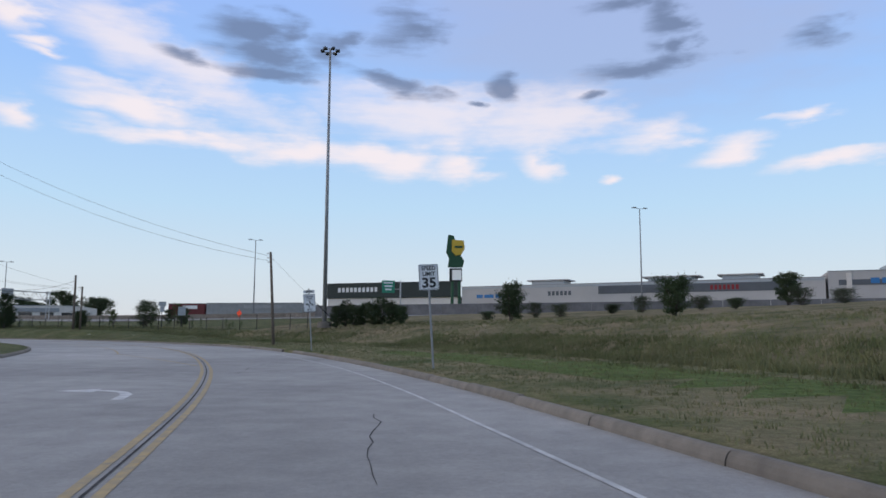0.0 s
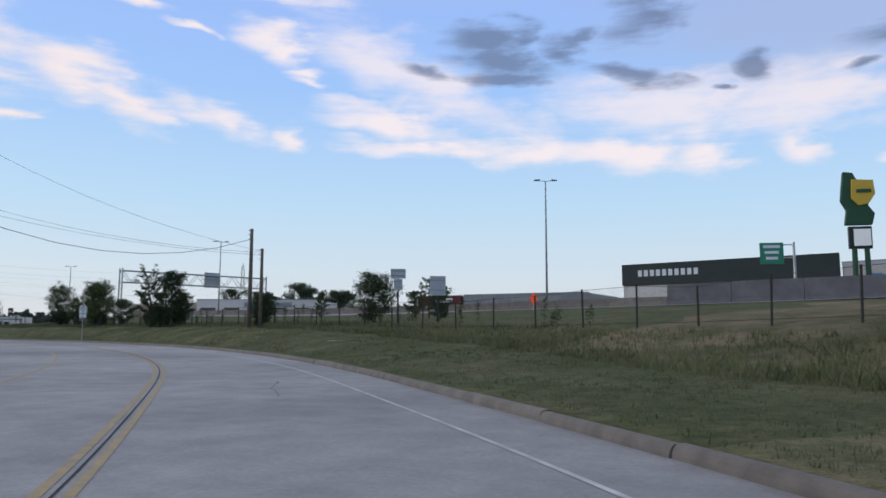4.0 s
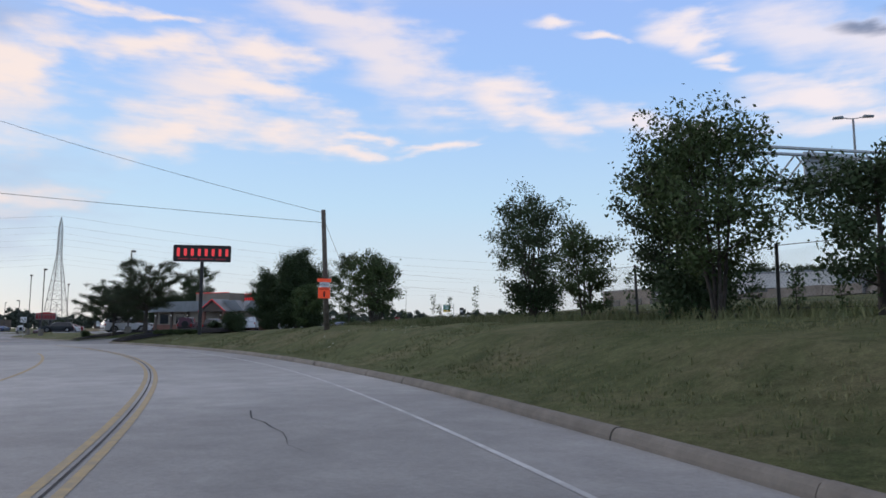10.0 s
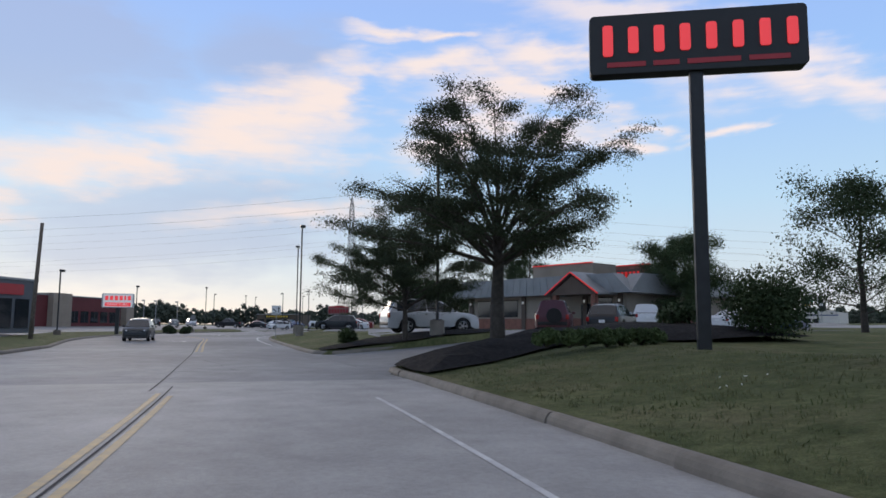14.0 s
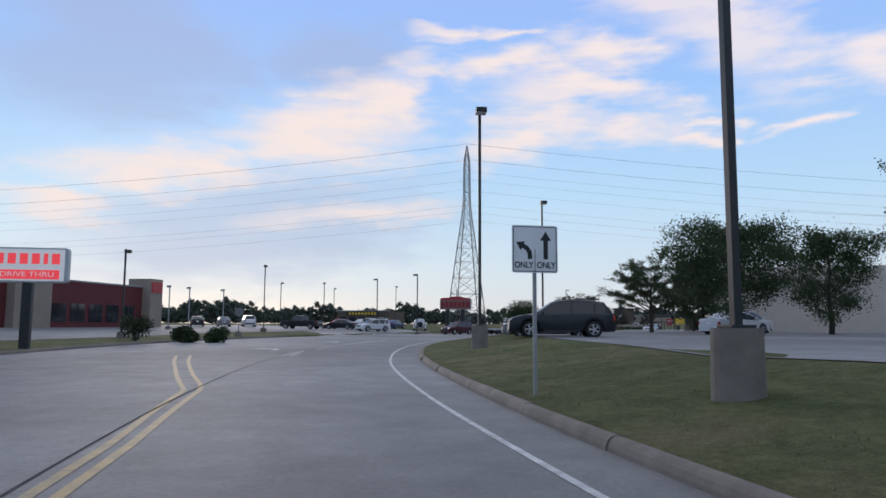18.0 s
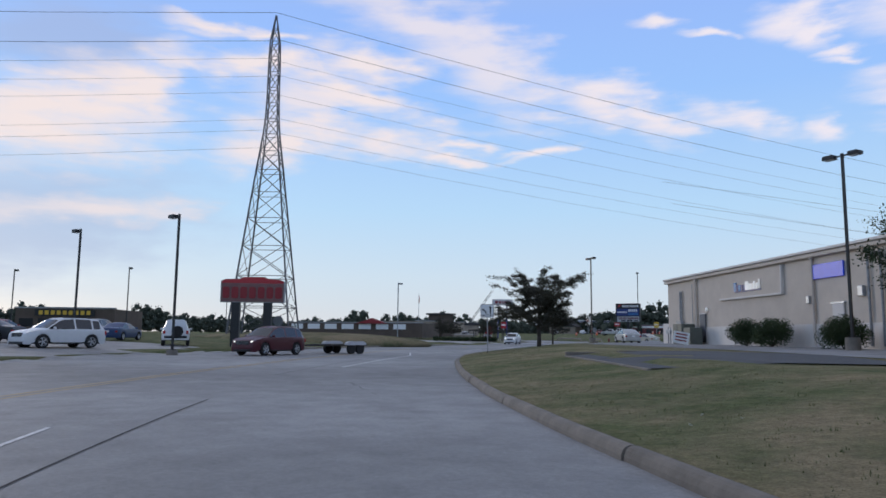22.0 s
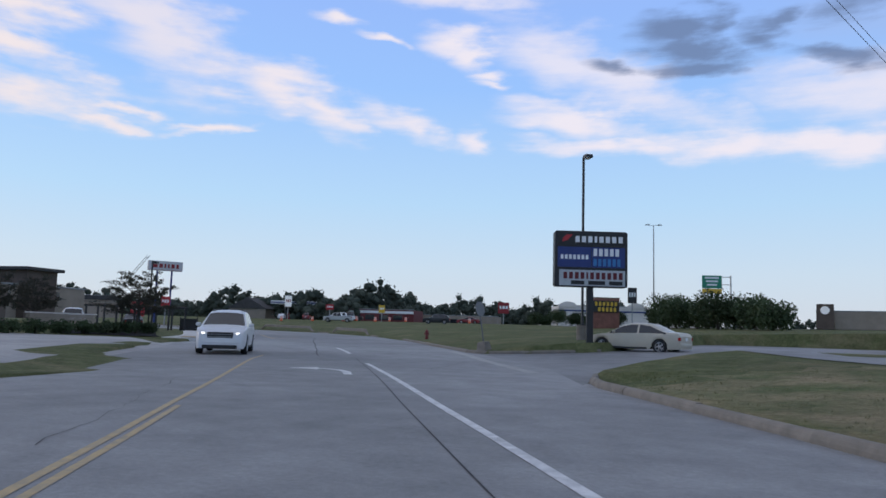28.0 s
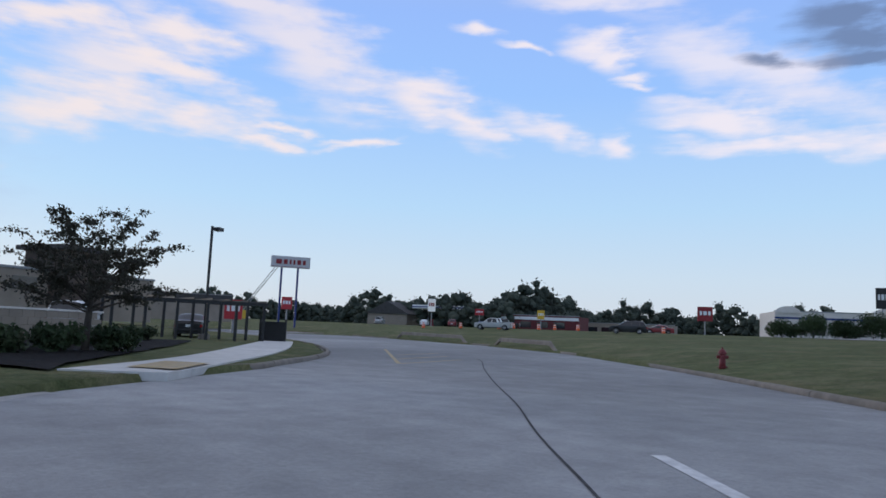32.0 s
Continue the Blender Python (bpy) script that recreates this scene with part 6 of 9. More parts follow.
def high_mast():
    x, y = -12.2, 75.9
    root = thing("high_mast_light", "very tall grey steel mast with ring of floodlights", "street lamp", pose(x, y, 2.0))
    part("footing", tube(B(), (0, 0, -0.4), (0, 0, 0.25), 0.75, 0.7, 20), CONCRETE, root)
    part("mast", tube(B(), (0, 0, 0.2), (0, 0, 30.1), 0.24, 0.11, 16), DULLSTEEL, root, smooth=True)
    ring = B()
    for k in range(16):
        a, b = k * 6.283 / 16, (k + 1) * 6.283 / 16
        tube(ring, (0.65 * math.cos(a), 0.65 * math.sin(a), 29.9), (0.65 * math.cos(b), 0.65 * math.sin(b), 29.9), 0.04, n=6)
    part("ring", ring, DULLSTEEL, root)
    for k in range(6):
        a = k * 6.283 / 6
        part("floodlight", cube(0.42, 0.34, 0.30, 0.85 * math.cos(a), 0.85 * math.sin(a), 29.75, 0.05, math.degrees(a)), BRONZE, root)


high_mast()
highway_lamp(-34.9, 134.5, 3.4, 18.3, 20, "tall grey twin-arm highway lamp")
highway_lamp(-95.1, 156.8, 3.6, 16.1, 40, "tall grey twin-arm highway lamp")
highway_lamp(-325.5, 280.2, 1.6, 18.7, 30, "tall grey twin-arm highway lamp")
highway_lamp(29.9, 106.0, 3.4, 19.7, 20, "tall grey twin-arm highway lamp")
highway_lamp(-157.0, 184.5, 3.4, 15.8, 30, "tall grey twin-arm highway lamp")


def rear_sign(x, y, z, rz, plates, top, label):
    """Highway signs seen from behind on steel posts."""
    root = thing("highway_sign", label, "traffic sign", pose(x, y, z, 0, 0, rz))
    part("post", cube(0.10, 0.08, top - z, 0, 0, -0.2, 0.01), BRONZE, root)
    for px, pz, w, h in plates:
        p = part("plate", cube(w, 0.02, h, px, -0.05, pz - z, 0.004), SIGNGREY, root)
        for k in (0.25, 0.75):
            part("stiffener", cube(w * 0.96, 0.03, 0.05, px, -0.075, pz - z + h * k), DULLSTEEL, p)


rear_sign(-37.2, 96.3, 1.9, 25, [(0, 4.5, 0.95, 0.62), (0, 3.75, 0.55, 0.72)], 5.2, "two bare grey sign backs on a dark post")
rear_sign(-33.2, 92.5, 1.9, 25, [(0, 3.2, 0.9, 1.1)], 4.3, "bare grey sign back on a dark post")


def gantry(x0, y0, x1, y1, z0, z1, depth, label, signs):
    """An overhead truss on posts, with sign panels hung on it."""
    a, b = Vector((x0, y0, 0)), Vector((x1, y1, 0))
    d = (b - a).normalized()
    ln = (b - a).length
    root = thing("sign_gantry", label, "sign gantry", Matrix.Translation((x0, y0, 0)) @ Matrix.Rotation(math.atan2(d.y, d.x), 4, "Z"))
    gz = min(ground(x0, y0), 3.4)
    for u in (0, ln):
        for w in (0, depth):
            part("post", tube(B(), (u, w, gz - 0.5), (u, w, z1 + 0.3), 0.11, 0.11, 8), GALV, root)
        for h in (0.35, 0.65):
            part("brace", tube(B(), (u, 0, gz + (z1 - gz) * h), (u, depth, gz + (z1 - gz) * h), 0.05, n=6), GALV, root)
    for w in (0, depth):
        for h in (z0, z1):
            part("chord", tube(B(), (0, w, h), (ln, w, h), 0.075, n=6), GALV, root)
        n = int(ln / 1.3)
        for k in range(n):
            u0, u1 = ln * k / n, ln * (k + 1) / n
            part("web_bar", tube(B(), (u0, w, z0 if k % 2 else z1), (u1, w, z1 if k % 2 else z0), 0.04, n=5), GALV, root)
    for u, w, zb, zt in signs:
        s_ = part("sign_panel", cube(w, 0.06, zt - zb, u, depth + 0.18, zb, 0.01), SIGNGREY, root, "grey back of a highway sign panel")
        for k in range(5):
            part("stiffener", cube(w * 0.98, 0.04, 0.06, u, depth + 0.12, zb + (zt - zb) * (k + 0.5) / 5), DULLSTEEL, s_)


gantry(-90.6, 129.9, -80.9, 149.0, 7.45, 9.0, 1.0, "galvanised overhead sign truss across the highway", [(13.2, 2.4, 7.3, 9.5), (7.2, 2.6, 7.6, 9.2)])

# chain-link fence on the crest
def fence(points, label, h=1.7, step=3.2):
    root = thing("chain_link_fence", label, "fence")
    p = spline(points, 1.0)
    seg = np.concatenate([[0], np.cumsum(np.linalg.norm(np.diff(p, axis=0), axis=1))])
    rng = random.Random(5)
    posts = []
    for d in np.arange(0, seg[-1], step):
        x, y = float(np.interp(d, seg, p[:, 0])), float(np.interp(d, seg, p[:, 1]))
        z = ground(x, y)
        hh = h * rng.uniform(0.92, 1.08)
        part("post", tube(B(), (x, y, z - 0.2), (x + rng.uniform(-.06, .06), y, z + hh), 0.045, n=7), RUST, root)
        posts.append((x, y, z, hh))
    wire = []
    for (x0, y0, z0, h0), (x1, y1, z1, h1) in zip(posts, posts[1:]):
        for f in (0.97, 0.1):
            wire.append(((x0, y0, z0 + h0 * f), (x1, y1, z1 + h1 * f), 0.011, 0.011))
        n, up = 26, 13
        q = lambda u, f: (x0 + (x1 - x0) * u, y0 + (y1 - y0) * u, (z0 + (z1 - z0) * u) + (0.08 + 0.88 * f) * h0)
        for k in range(-up, n):
            for a, b in ((0, 1), (1, 0)):
                u0, u1 = max(0, k), min(n, k + up)
                f0, f1 = (u0 - k) / up, (u1 - k) / up
                wire.append((q(u0 / n, a + (b - a) * f0), q(u1 / n, a + (b - a) * f1), 0.0022, 0.0022))
    wire = bar_mesh("wire_mesh", [(np.array(p), np.array(r), c, d) for p, r, c, d in wire], RUST, 3)
    part("wire_mesh", wire, RUST, root)


fence([off(s, l) for s, l in ((72, 19.5), (85, 17.0), (100, 14.0), (112, 12.5), (125, 11.8), (140, 12.5), (158, 14.0))], "rusty chain-link fence along the crest of the bank")

# trees and bushes along the bank
TR = "dense green roadside tree on the bank"
tree("young locust tree with an airy crown on the bank", -70.4, 112.3, 6.3, 1.9, LEAFOLIVE, 11, 0.17, 0.10, leaves=6000, leaf=0.10, dense=0.8, spray=True)
tree(TR, -67.8, 112.2, 5.5, 1.6, LEAF, 12, 0.15, 0.12, leaves=6000, leaf=0.115, dense=0.92)
tree(TR, -68.7, 114.8, 3.4, 1.1, LEAF, 13, 0.12, 0.1, leaves=3600, leaf=0.12)
tree("loose young tree between taller ones", -91.3, 123.4, 3.7, 1.3, LEAFLIGHT, 113, 0.1, 0.06, 3, 2600, 0.12, dense=0.85)
tree("clump of slender green trees on the bank", -83.7, 119.4, 5.4, 1.9, LEAFLIGHT, 14, 0.2, 0.07, 4, 3800, 0.14)
tree("clump of slender green trees on the bank", -86.1, 121.2, 5.6, 1.75, LEAF, 15, 0.15, 0.07, 4, 3800, 0.14)
tree("bushy green tree at the foot of taller trees", -79.6, 118.2, 3.0, 1.5, LEAF, 16, 0.12, 0.08, 1, 2800, 0.13)
tree("upright dark green tree with a twiggy crown", -95.2, 124.7, 5.9, 2.0, LEAF, 17, 0.14, 0.07, 5, 4200, 0.13, dense=0.88)
tree("loose leafy tree behind a utility pole", -108.6, 125.4, 4.2, 1.7, LEAFLIGHT, 18, 0.2, 0.07, 4, 2800, 0.14, dense=0.9)
tree("loose leafy tree behind a utility pole", -111.6, 127.8, 4.4, 1.5, LEAF, 36, 0.2, 0.07, 3, 2200, 0.14, dense=0.8)
tree("slim conical tree on the bank", -116.5, 128.5, 5.0, 1.3, LEAFLIGHT, 19, 0.1, 0.06, 1, 3000, 0.12)
tree("broad dark green tree on the verge", -125.6, 129.2, 6.2, 2.6, LEAF, 20, 0.06, 0.14, 3, 24000, 0.12, dense=1.0)
tree("lower dark green tree on the verge", -129.2, 128.9, 5.2, 2.1, LEAF, 21, 0.06, 0.12, 3, 18000, 0.12, dense=1.0)
tree("pale green tree in front of darker ones", -122.9, 128.6, 3.4, 1.3, LEAFLIGHT, 22, 0.1, 0.08, 3, 6000, 0.11)
tree("small tree on the highway bank", -42.4, 104.1, 3.7, 1.9, LEAF, 23, 0.08, 0.07, 4, 4200, 0.13)
tree("dark bush beside a highway sign", -37.3, 104.7, 2.6, 0.9, LEAF, 135, 0.05, 0.06, 4, 2200, 0.12)
shrub("dense undergrowth below trees on the bank", -69.4, 112.6, 2.6, 2.3, LEAF, 136, 7040, 0.055)
shrub("dense undergrowth below trees on the bank", -68.2, 113.2, 2.6, 2.2, LEAF, 137, 7920, 0.055)
shrub("dense undergrowth below trees on the bank", -122.9, 128.9, 2.6, 1.6, LEAF, 147, 5000, 0.06)
shrub("dense undergrowth below trees on the bank", -127.2, 129.0, 3.4, 2.0, LEAF, 146, 6000, 0.06)
shrub("dense undergrowth below trees on the bank", -72.2, 114.6, 2.2, 1.5, LEAF, 139, 4840, 0.055)
shrub("dense undergrowth below trees on the bank", -85.0, 120.6, 3.2, 1.9, LEAF, 140, 6160, 0.055)
shrub("dense undergrowth below trees on the bank", -95.4, 125.0, 3.0, 1.8, LEAF, 141, 6160, 0.055)
tree("bushy young tree below a utility pole", -51.3, 102.7, 2.6, 1.15, LEAF, 24, 0.06, 0.06, 4, 3200, 0.12)
tree("thin young tree on the highway bank", -49.1, 108.2, 2.6, 0.6, LEAFLIGHT, 25, 0.2, 0.05, leaves=1000, leaf=0.12, dense=0.7)
tree("small tree on the highway bank", -41.3, 109.9, 2.2, 0.9, LEAF, 26, 0.15, 0.06, leaves=1200, leaf=0.12, dense=0.8)
tree("small tree on the highway bank", -39.0, 107.0, 3.2, 0.9, LEAFLIGHT, 37, 0.2, 0.06, leaves=900, leaf=0.12, dense=0.7)
tree("small tree on the highway bank", 5.9, 60.2, 3.4, 1.4, LEAF, 27, 0.08, 0.08, 3, 2800, 0.14)
tree("small round tree on the highway bank", 14.8, 45.3, 2.5, 1.3, LEAF, 28, 0.08, 0.08, 3, 2800, 0.12)
tree("small tree on the highway bank", 31.1, 63.9, 3.0, 1.5, LEAF, 29, 0.12, 0.07, 3, 2000, 0.15, dense=0.8)
for k in range(8):
    rx_, ry_ = -10.9 + 0.98 * k, 75.6 - 0.33 * k + 0.5 * (k % 2)
    tree("dark bushy young tree in a dense row on the highway bank", rx_, ry_, (2.3, 2.8, 2.2, 2.5, 2.4, 3.0, 2.5, 1.9)[k], 0.85 + 0.1 * (k % 3), LEAF, 330 + k, 0.04, 0.05, 4, 2600, 0.10)
for k in range(9):
    rx_, ry_ = 4.5 + 3.1 * k + 1.1 * (k % 2), 68.0 - 2.0 * k
    tree("low twiggy bush along the highway fence", rx_, ry_, 0.8 + 0.3 * ((k * 2) % 3), 0.8 + 0.15 * (k % 3), LEAF, 350 + k, 0.04, 0.03, 5, 900, 0.08, name="shrub")

# ---------------------------------------------------------------- steakhouse corner


def box_sign(name, label, a, b, z0, z1, thick, material, legs, draw, leg_material=BRONZE, leg_w=0.3, rim=None):
    """A roadside box sign from a to b (as read from its front), on legs at shares of its width."""
    ax, bx = Vector((*a, 0)), Vector((*b, 0))
    d = bx - ax
    ln = d.length
    gz = ground((a[0] + b[0]) / 2, (a[1] + b[1]) / 2)
    root = thing(name, label, "sign", Matrix.Translation((a[0], a[1], gz)) @ Matrix.Rotation(math.atan2(d.y, d.x), 4, "Z"))
    face = part("sign_box", prism(rounded(ln, z1 - z0, 0.12, x=ln / 2, z=z0 - gz), thick, 0.015, y0=0.0), material, root)
    for u in legs:
        part("post", cube(leg_w, leg_w * 0.8, z0 - gz + 0.5, ln * u, thick / 2, -0.45, 0.02), leg_material, root)
    draw(face, ln, z0 - gz, z1 - gz)
    return root


def draw_steak(face, ln, z0, z1):
    for k in range(8):
        w = ln * 0.105
        h = (z1 - z0) * (0.44 if k else 0.52)
        x = ln * (0.035 + 0.1205 * k)
        zc = (z0 + z1) / 2 + 0.08
        # a plain upright bar for each character
        part("lettering_shape", prism(rounded(w * 0.46, h, w * 0.12, x=x + w / 2, z=zc - h / 2), 0.04, y0=-0.042), LETTERRED, face)
    bars(face, SIGNRED, ln * 0.08, ln * 0.92, z0 + 0.22, 0.12, -0.012, (3, 2, 4, 3))


box_sign("steakhouse_sign", "black box sign with glowing red block shapes on a tall post", (-138.35, 123.45), (-136.2, 127.85), 7.22, 8.68, 0.45, BLACK, (0.5,), draw_steak)


def mulch_bed(outline, label, lift=0.05, name="mulch_bed", mound=0.0):
    bm = B()
    f = bm.faces.new([bm.verts.new((x, y, 0)) for x, y in outline])
    bmesh.ops.triangulate(bm, faces=[f])
    for _ in range(3):
        es = [e for e in bm.edges if e.calc_length() > 1.2]
        if es:
            bmesh.ops.subdivide_edges(bm, edges=es, cuts=1)
            bmesh.ops.triangulate(bm, faces=list(bm.faces))
    vs = list(bm.verts)
    zz = ground(np.array([v.co.x for v in vs]), np.array([v.co.y for v in vs]))
    rng = random.Random(8)
    for v, z in zip(vs, zz):
        v.co.z = max(z, 0.14, float(ramp_height(np.array([v.co.x]), np.array([v.co.y]))[0]) + 0.08 if v.co.x > -165 else 0.0) + lift + rng.uniform(0, 0.05)
    if mound:
        edge = polyline_gap(np.array([v.co.x for v in vs]), np.array([v.co.y for v in vs]), outline + outline[:1])
        for v, d in zip(vs, edge):
            v.co.z += mound * math.sin(1.5708 * min(1.0, d / 2.4))
    bmesh.ops.recalc_face_normals(bm, faces=bm.faces)
    if sum(f.normal.z for f in bm.faces) < 0:
        bmesh.ops.reverse_faces(bm, faces=list(bm.faces))
    tagged(part(name, bm, MULCH), label, "mulch", kind="structure")


mulch_bed([(-139.2, 119.7), (-141.3, 119.56), (-142.5, 119.64), (-143.5, 120.08), (-144.62, 121.05), (-145.25, 122.28), (-146.05, 124.15), (-147.25, 126.87), (-149.8, 131.0), (-145.0, 132.6), (-140.5, 131.6), (-139.6, 128.4), (-141.4, 126.2), (-141.0, 123.4), (-139.8, 121.6)], "black mulch bed round a tree at the entrance", mound=0.32)
mulch_bed([(-153.85, 119.4), (-153.25, 120.85), (-152.75, 122.6), (-152.65, 124.2), (-153.22, 125.9), (-154.38, 127.07), (-155.7, 127.55), (-157.0, 127.2), (-157.2, 124.2), (-159.0, 122.4), (-157.4, 120.2), (-155.6, 119.0), (-154.6, 118.95)], "black mulch in a kerbed island", 0.05, mound=0.14)
tree("honey locust tree with a spreading airy crown in a mulch bed", -141.65, 122.3, 6.7, 4.1, LEAFOLIVE, 41, 0.31, 0.18, 1, 42000, 0.065, z=0.98, dense=0.86, spray=True)
tree("honey locust tree with a wide crown on a kerbed island", -153.2, 122.4, 6.0, 3.7, LEAFOLIVE, 42, 0.24, 0.11, 1, 36000, 0.075, dense=0.90, spray=True)
shrub("large round clipped bush below a sign", -140.7, 130.2, 2.5, 2.2, LEAF, 43, 12000, 0.05)
for k in range(7):
    gx_, gy_ = -139.1 - 0.22 * k + 0.15 * (k % 2), 122.6 + 0.62 * k
    shrub("low row of ornamental grass at the mulch bed", gx_, gy_, 0.9, 0.42, LEAFLIGHT, 440 + k, 3000, 0.04, z=max(ground(gx_, gy_), 0.80))
shrub("low clipped bush in mulch", -144.0, 129.5, 2.2, 0.8, LEAF, 45, 1200, 0.08, z=ground(-144.0, 129.5) + 0.36)
shrub("tuft of ornamental grass on a kerbed island", -156.2, 120.4, 0.9, 0.8, LEAFLIGHT, 46, 2600, 0.05)
tree("round dark tree beside the steakhouse", -172.6, 149.6, 7.2, 3.3, LEAF, 47, 0.18, 0.14, 1, 17000, 0.15)
tree("broad dark tree at the edge of the lot", -149.6, 143.0, 7.0, 3.3, LEAF, 48, 0.12, 0.14, 1, 7000, 0.15)

vehicle("suv", "white", -157.9, 124.7, 4, "white parked crossover car beside a kerbed island", z=ground(-157.9, 124.7) + 0.02)
vehicle("jeep", "darkred", -158.2, 131.6, 62, "dark red parked off-road car seen from behind")
vehicle("suv", "black", -158.6, 135.2, 48, "dark parked sport utility car seen from behind")
vehicle("pickup", "white", -169.8, 144.2, 62, "white parked pickup truck by the steakhouse")
vehicle("sedan", "white", -165.4, 148.6, 20, "white parked saloon car by the steakhouse")


def building(name, label, a, b, depth, z0, h, wall, roof=ROOFDARK, parapet=0.4, category="building", side=-1):
    """A flat-roofed box along the front line a to b, going back by depth."""
    ax, bx = Vector((*a, 0)), Vector((*b, 0))
    d = bx - ax
    ln = d.length
    root = thing(name, label, category, Matrix.Translation((a[0], a[1], z0)) @ Matrix.Rotation(math.atan2(d.y, d.x), 4, "Z"))
    part("wall", cube(ln, 0.3, h, ln / 2, 0.15, 0), wall, root)
    part("wall", cube(0.3, depth - 0.6, h, 0.15, depth / 2, 0), wall, root)
    part("wall", cube(0.3, depth - 0.6, h, ln - 0.15, depth / 2, 0), wall, root)
    part("wall", cube(ln, 0.3, h, ln / 2, depth - 0.15, 0), wall, root)
    part("roof", cube(ln - 0.62, depth - 0.62, 0.25, ln / 2, depth / 2, h - parapet - 0.25), roof, root)
    part("coping", cube(ln + 0.16, 0.46, 0.18, ln / 2, 0.15, h + 0.002, 0.02), roof if roof is not ROOFDARK else DULLSTEEL, root)
    root["ln"] = ln
    return root


def steakhouse():
    root = building("steakhouse", "low tan steakhouse with grey metal eaves and red light strips", (-188.0, 136.5), (-171.8, 143.8), 16, 0.8, 3.2, TANWALL)
    # the front faces the road; eaves, gable, tower box and the red strip lights
    ln = root["ln"]
    part("stone_base", cube(ln + 0.1, 0.1, 1.1, ln / 2, -0.055, 0), BRICKWALL, root)
    part("stone_base", cube(0.1, 15.6, 1.1, ln + 0.055, 8.0, 0), BRICKWALL, root)
    for k in range(6):
        x = 0.5 + k * 3.35
        part("pilaster", cube(0.45, 0.16, 3.1, x, -0.09, 0, 0.02), BROWNWALL, root)
        part("wall_lamp", cube(0.16, 0.14, 0.22, x, -0.22, 2.35, 0.03), SIGNLIT, root)
    for k in (0, 1, 4):
        w = part("window", cube(1.7, 0.06, 1.4, 2.2 + k * 3.35, -0.035, 1.25), GLASS, root)
        part("frame", cube(1.9, 0.05, 0.1, 2.2 + k * 3.35, -0.04, 2.66), BROWNWALL, w)
    part("eave", prism([(-1.2, 3.0), (ln + 1.2, 3.0), (ln - 0.4, 4.5), (0.4, 4.5)], 1.2, y0=-1.1), ROOFGREY, root)
    for k in range(24):
        part("roof_seam", tube(B(), (-0.6 + k * (ln + 1.2) / 23, -1.12, 3.03), (0.5 + k * (ln - 1.0) / 23, -1.12, 4.48), 0.025, n=4), ROOFGREY, root)
    part("eave_side", prism([(-1.0, 3.0), (17.0, 3.0), (15.4, 4.5), (0.6, 4.5)], 1.2, y0=-0.6), ROOFGREY, root, at=Matrix.Translation((ln + 0.5, 0, 0)) @ Matrix.Rotation(radians(90), 4, "Z"))
    gab = prism([(12.2, 2.9), (16.8, 2.9), (14.5, 4.35)], 3.0, y0=-2.4)
    part("gable", gab, BROWNWALL, root)
    part("gable_roof", prism([(11.9, 2.86), (14.5, 4.55), (17.1, 2.86), (17.1, 2.98), (14.5, 4.68), (11.9, 2.98)], 3.3, y0=-2.6), ROOFGREY, root)
    for x0, x1 in ((11.9, 14.5), (17.1, 14.5)):
        part("light_strip", tube(B(), (x0, -2.64, 2.92), (x1, -2.64, 4.62), 0.05, n=6), TRIMRED, root)
    for x in (12.6, 16.4):
        part("porch_post", cube(0.4, 0.4, 2.9, x, -2.1, 0, 0.03), BRICKWALL, root)
    part("entrance", cube(2.0, 0.1, 2.2, 14.5, -0.06, 0.05), GLASS, root)
    part("roof_box", cube(6.8, 3.2, 1.9, 8.9, 4.6, 3.95), TANWALL, root)
    part("light_strip", cube(6.9, 0.08, 0.09, 8.9, 2.95, 5.84), TRIMRED, root)
    part("rear_block", cube(4.6, 4.0, 2.9, 12.2, 10.2, 3.0), BRICKWALL, root)
    part("light_strip", cube(4.6, 0.06, 0.09, 12.2, 8.16, 5.88), TRIMRED, root)
    fs = part("fascia_sign", cube(3.6, 0.2, 0.95, 11.9, 8.08, 4.6, 0.03), BROWNWALL, root, "dark fascia sign with red letter shapes")
    bars(fs, TRIMRED, 10.3, 13.5, 5.08, 0.5, 7.95, (1, 1, 1, 1, 1, 1, 1, 1), name="lettering_shape")
    part("roof_unit", cube(1.8, 1.6, 1.4, 15.2, 9.0, 4.4), SIGNGREY, root)


steakhouse()

# ---------------------------------------------------------------- lamps of the lots
shoebox_lamp(-181.8, 120.3, 9.2, heading(240) - 90, "dark bronze lamp on a round concrete footing in the grass", 1, 0.85)
shoebox_lamp(-200.4, 121.45, 9.55, heading(262) - 90, "dark bronze lamp on a round concrete footing in the grass", 1, 0.85)
shoebox_lamp(-218.9, 130.1, 9.4, heading(283) - 80, "dark bronze lamp at the end of the lot", 1, 0.6)
shoebox_lamp(-153.2, 123.8, 9.4, heading(225) - 90, "dark bronze lamp on a kerbed island", 1, 0.7)
shoebox_lamp(-284.7, 174.9, 9.85, heading(366) - 60, "dark bronze twin-head lamp", 2, 0.6)
shoebox_lamp(-244.2, 154.4, 9.9, heading(321) - 60, "dark bronze twin-head lamp by the lot", 2, 0.6)
shoebox_lamp(-305.7, 203.0, 11.1, heading(390) - 90, "dark bronze lamp behind the plaza sign", 1, 0.8)
shoebox_lamp(-267.4, 128.9, 7.95, 200, "dark bronze lamp across the road", 1, 0.4)
shoebox_lamp(-276.1, 124.4, 7.8, 200, "dark bronze lamp across the road", 1, 0.4)
shoebox_lamp(-280.7, 117.0, 7.4, 180, "dark bronze lamp in the far lot", 1, 0.4)
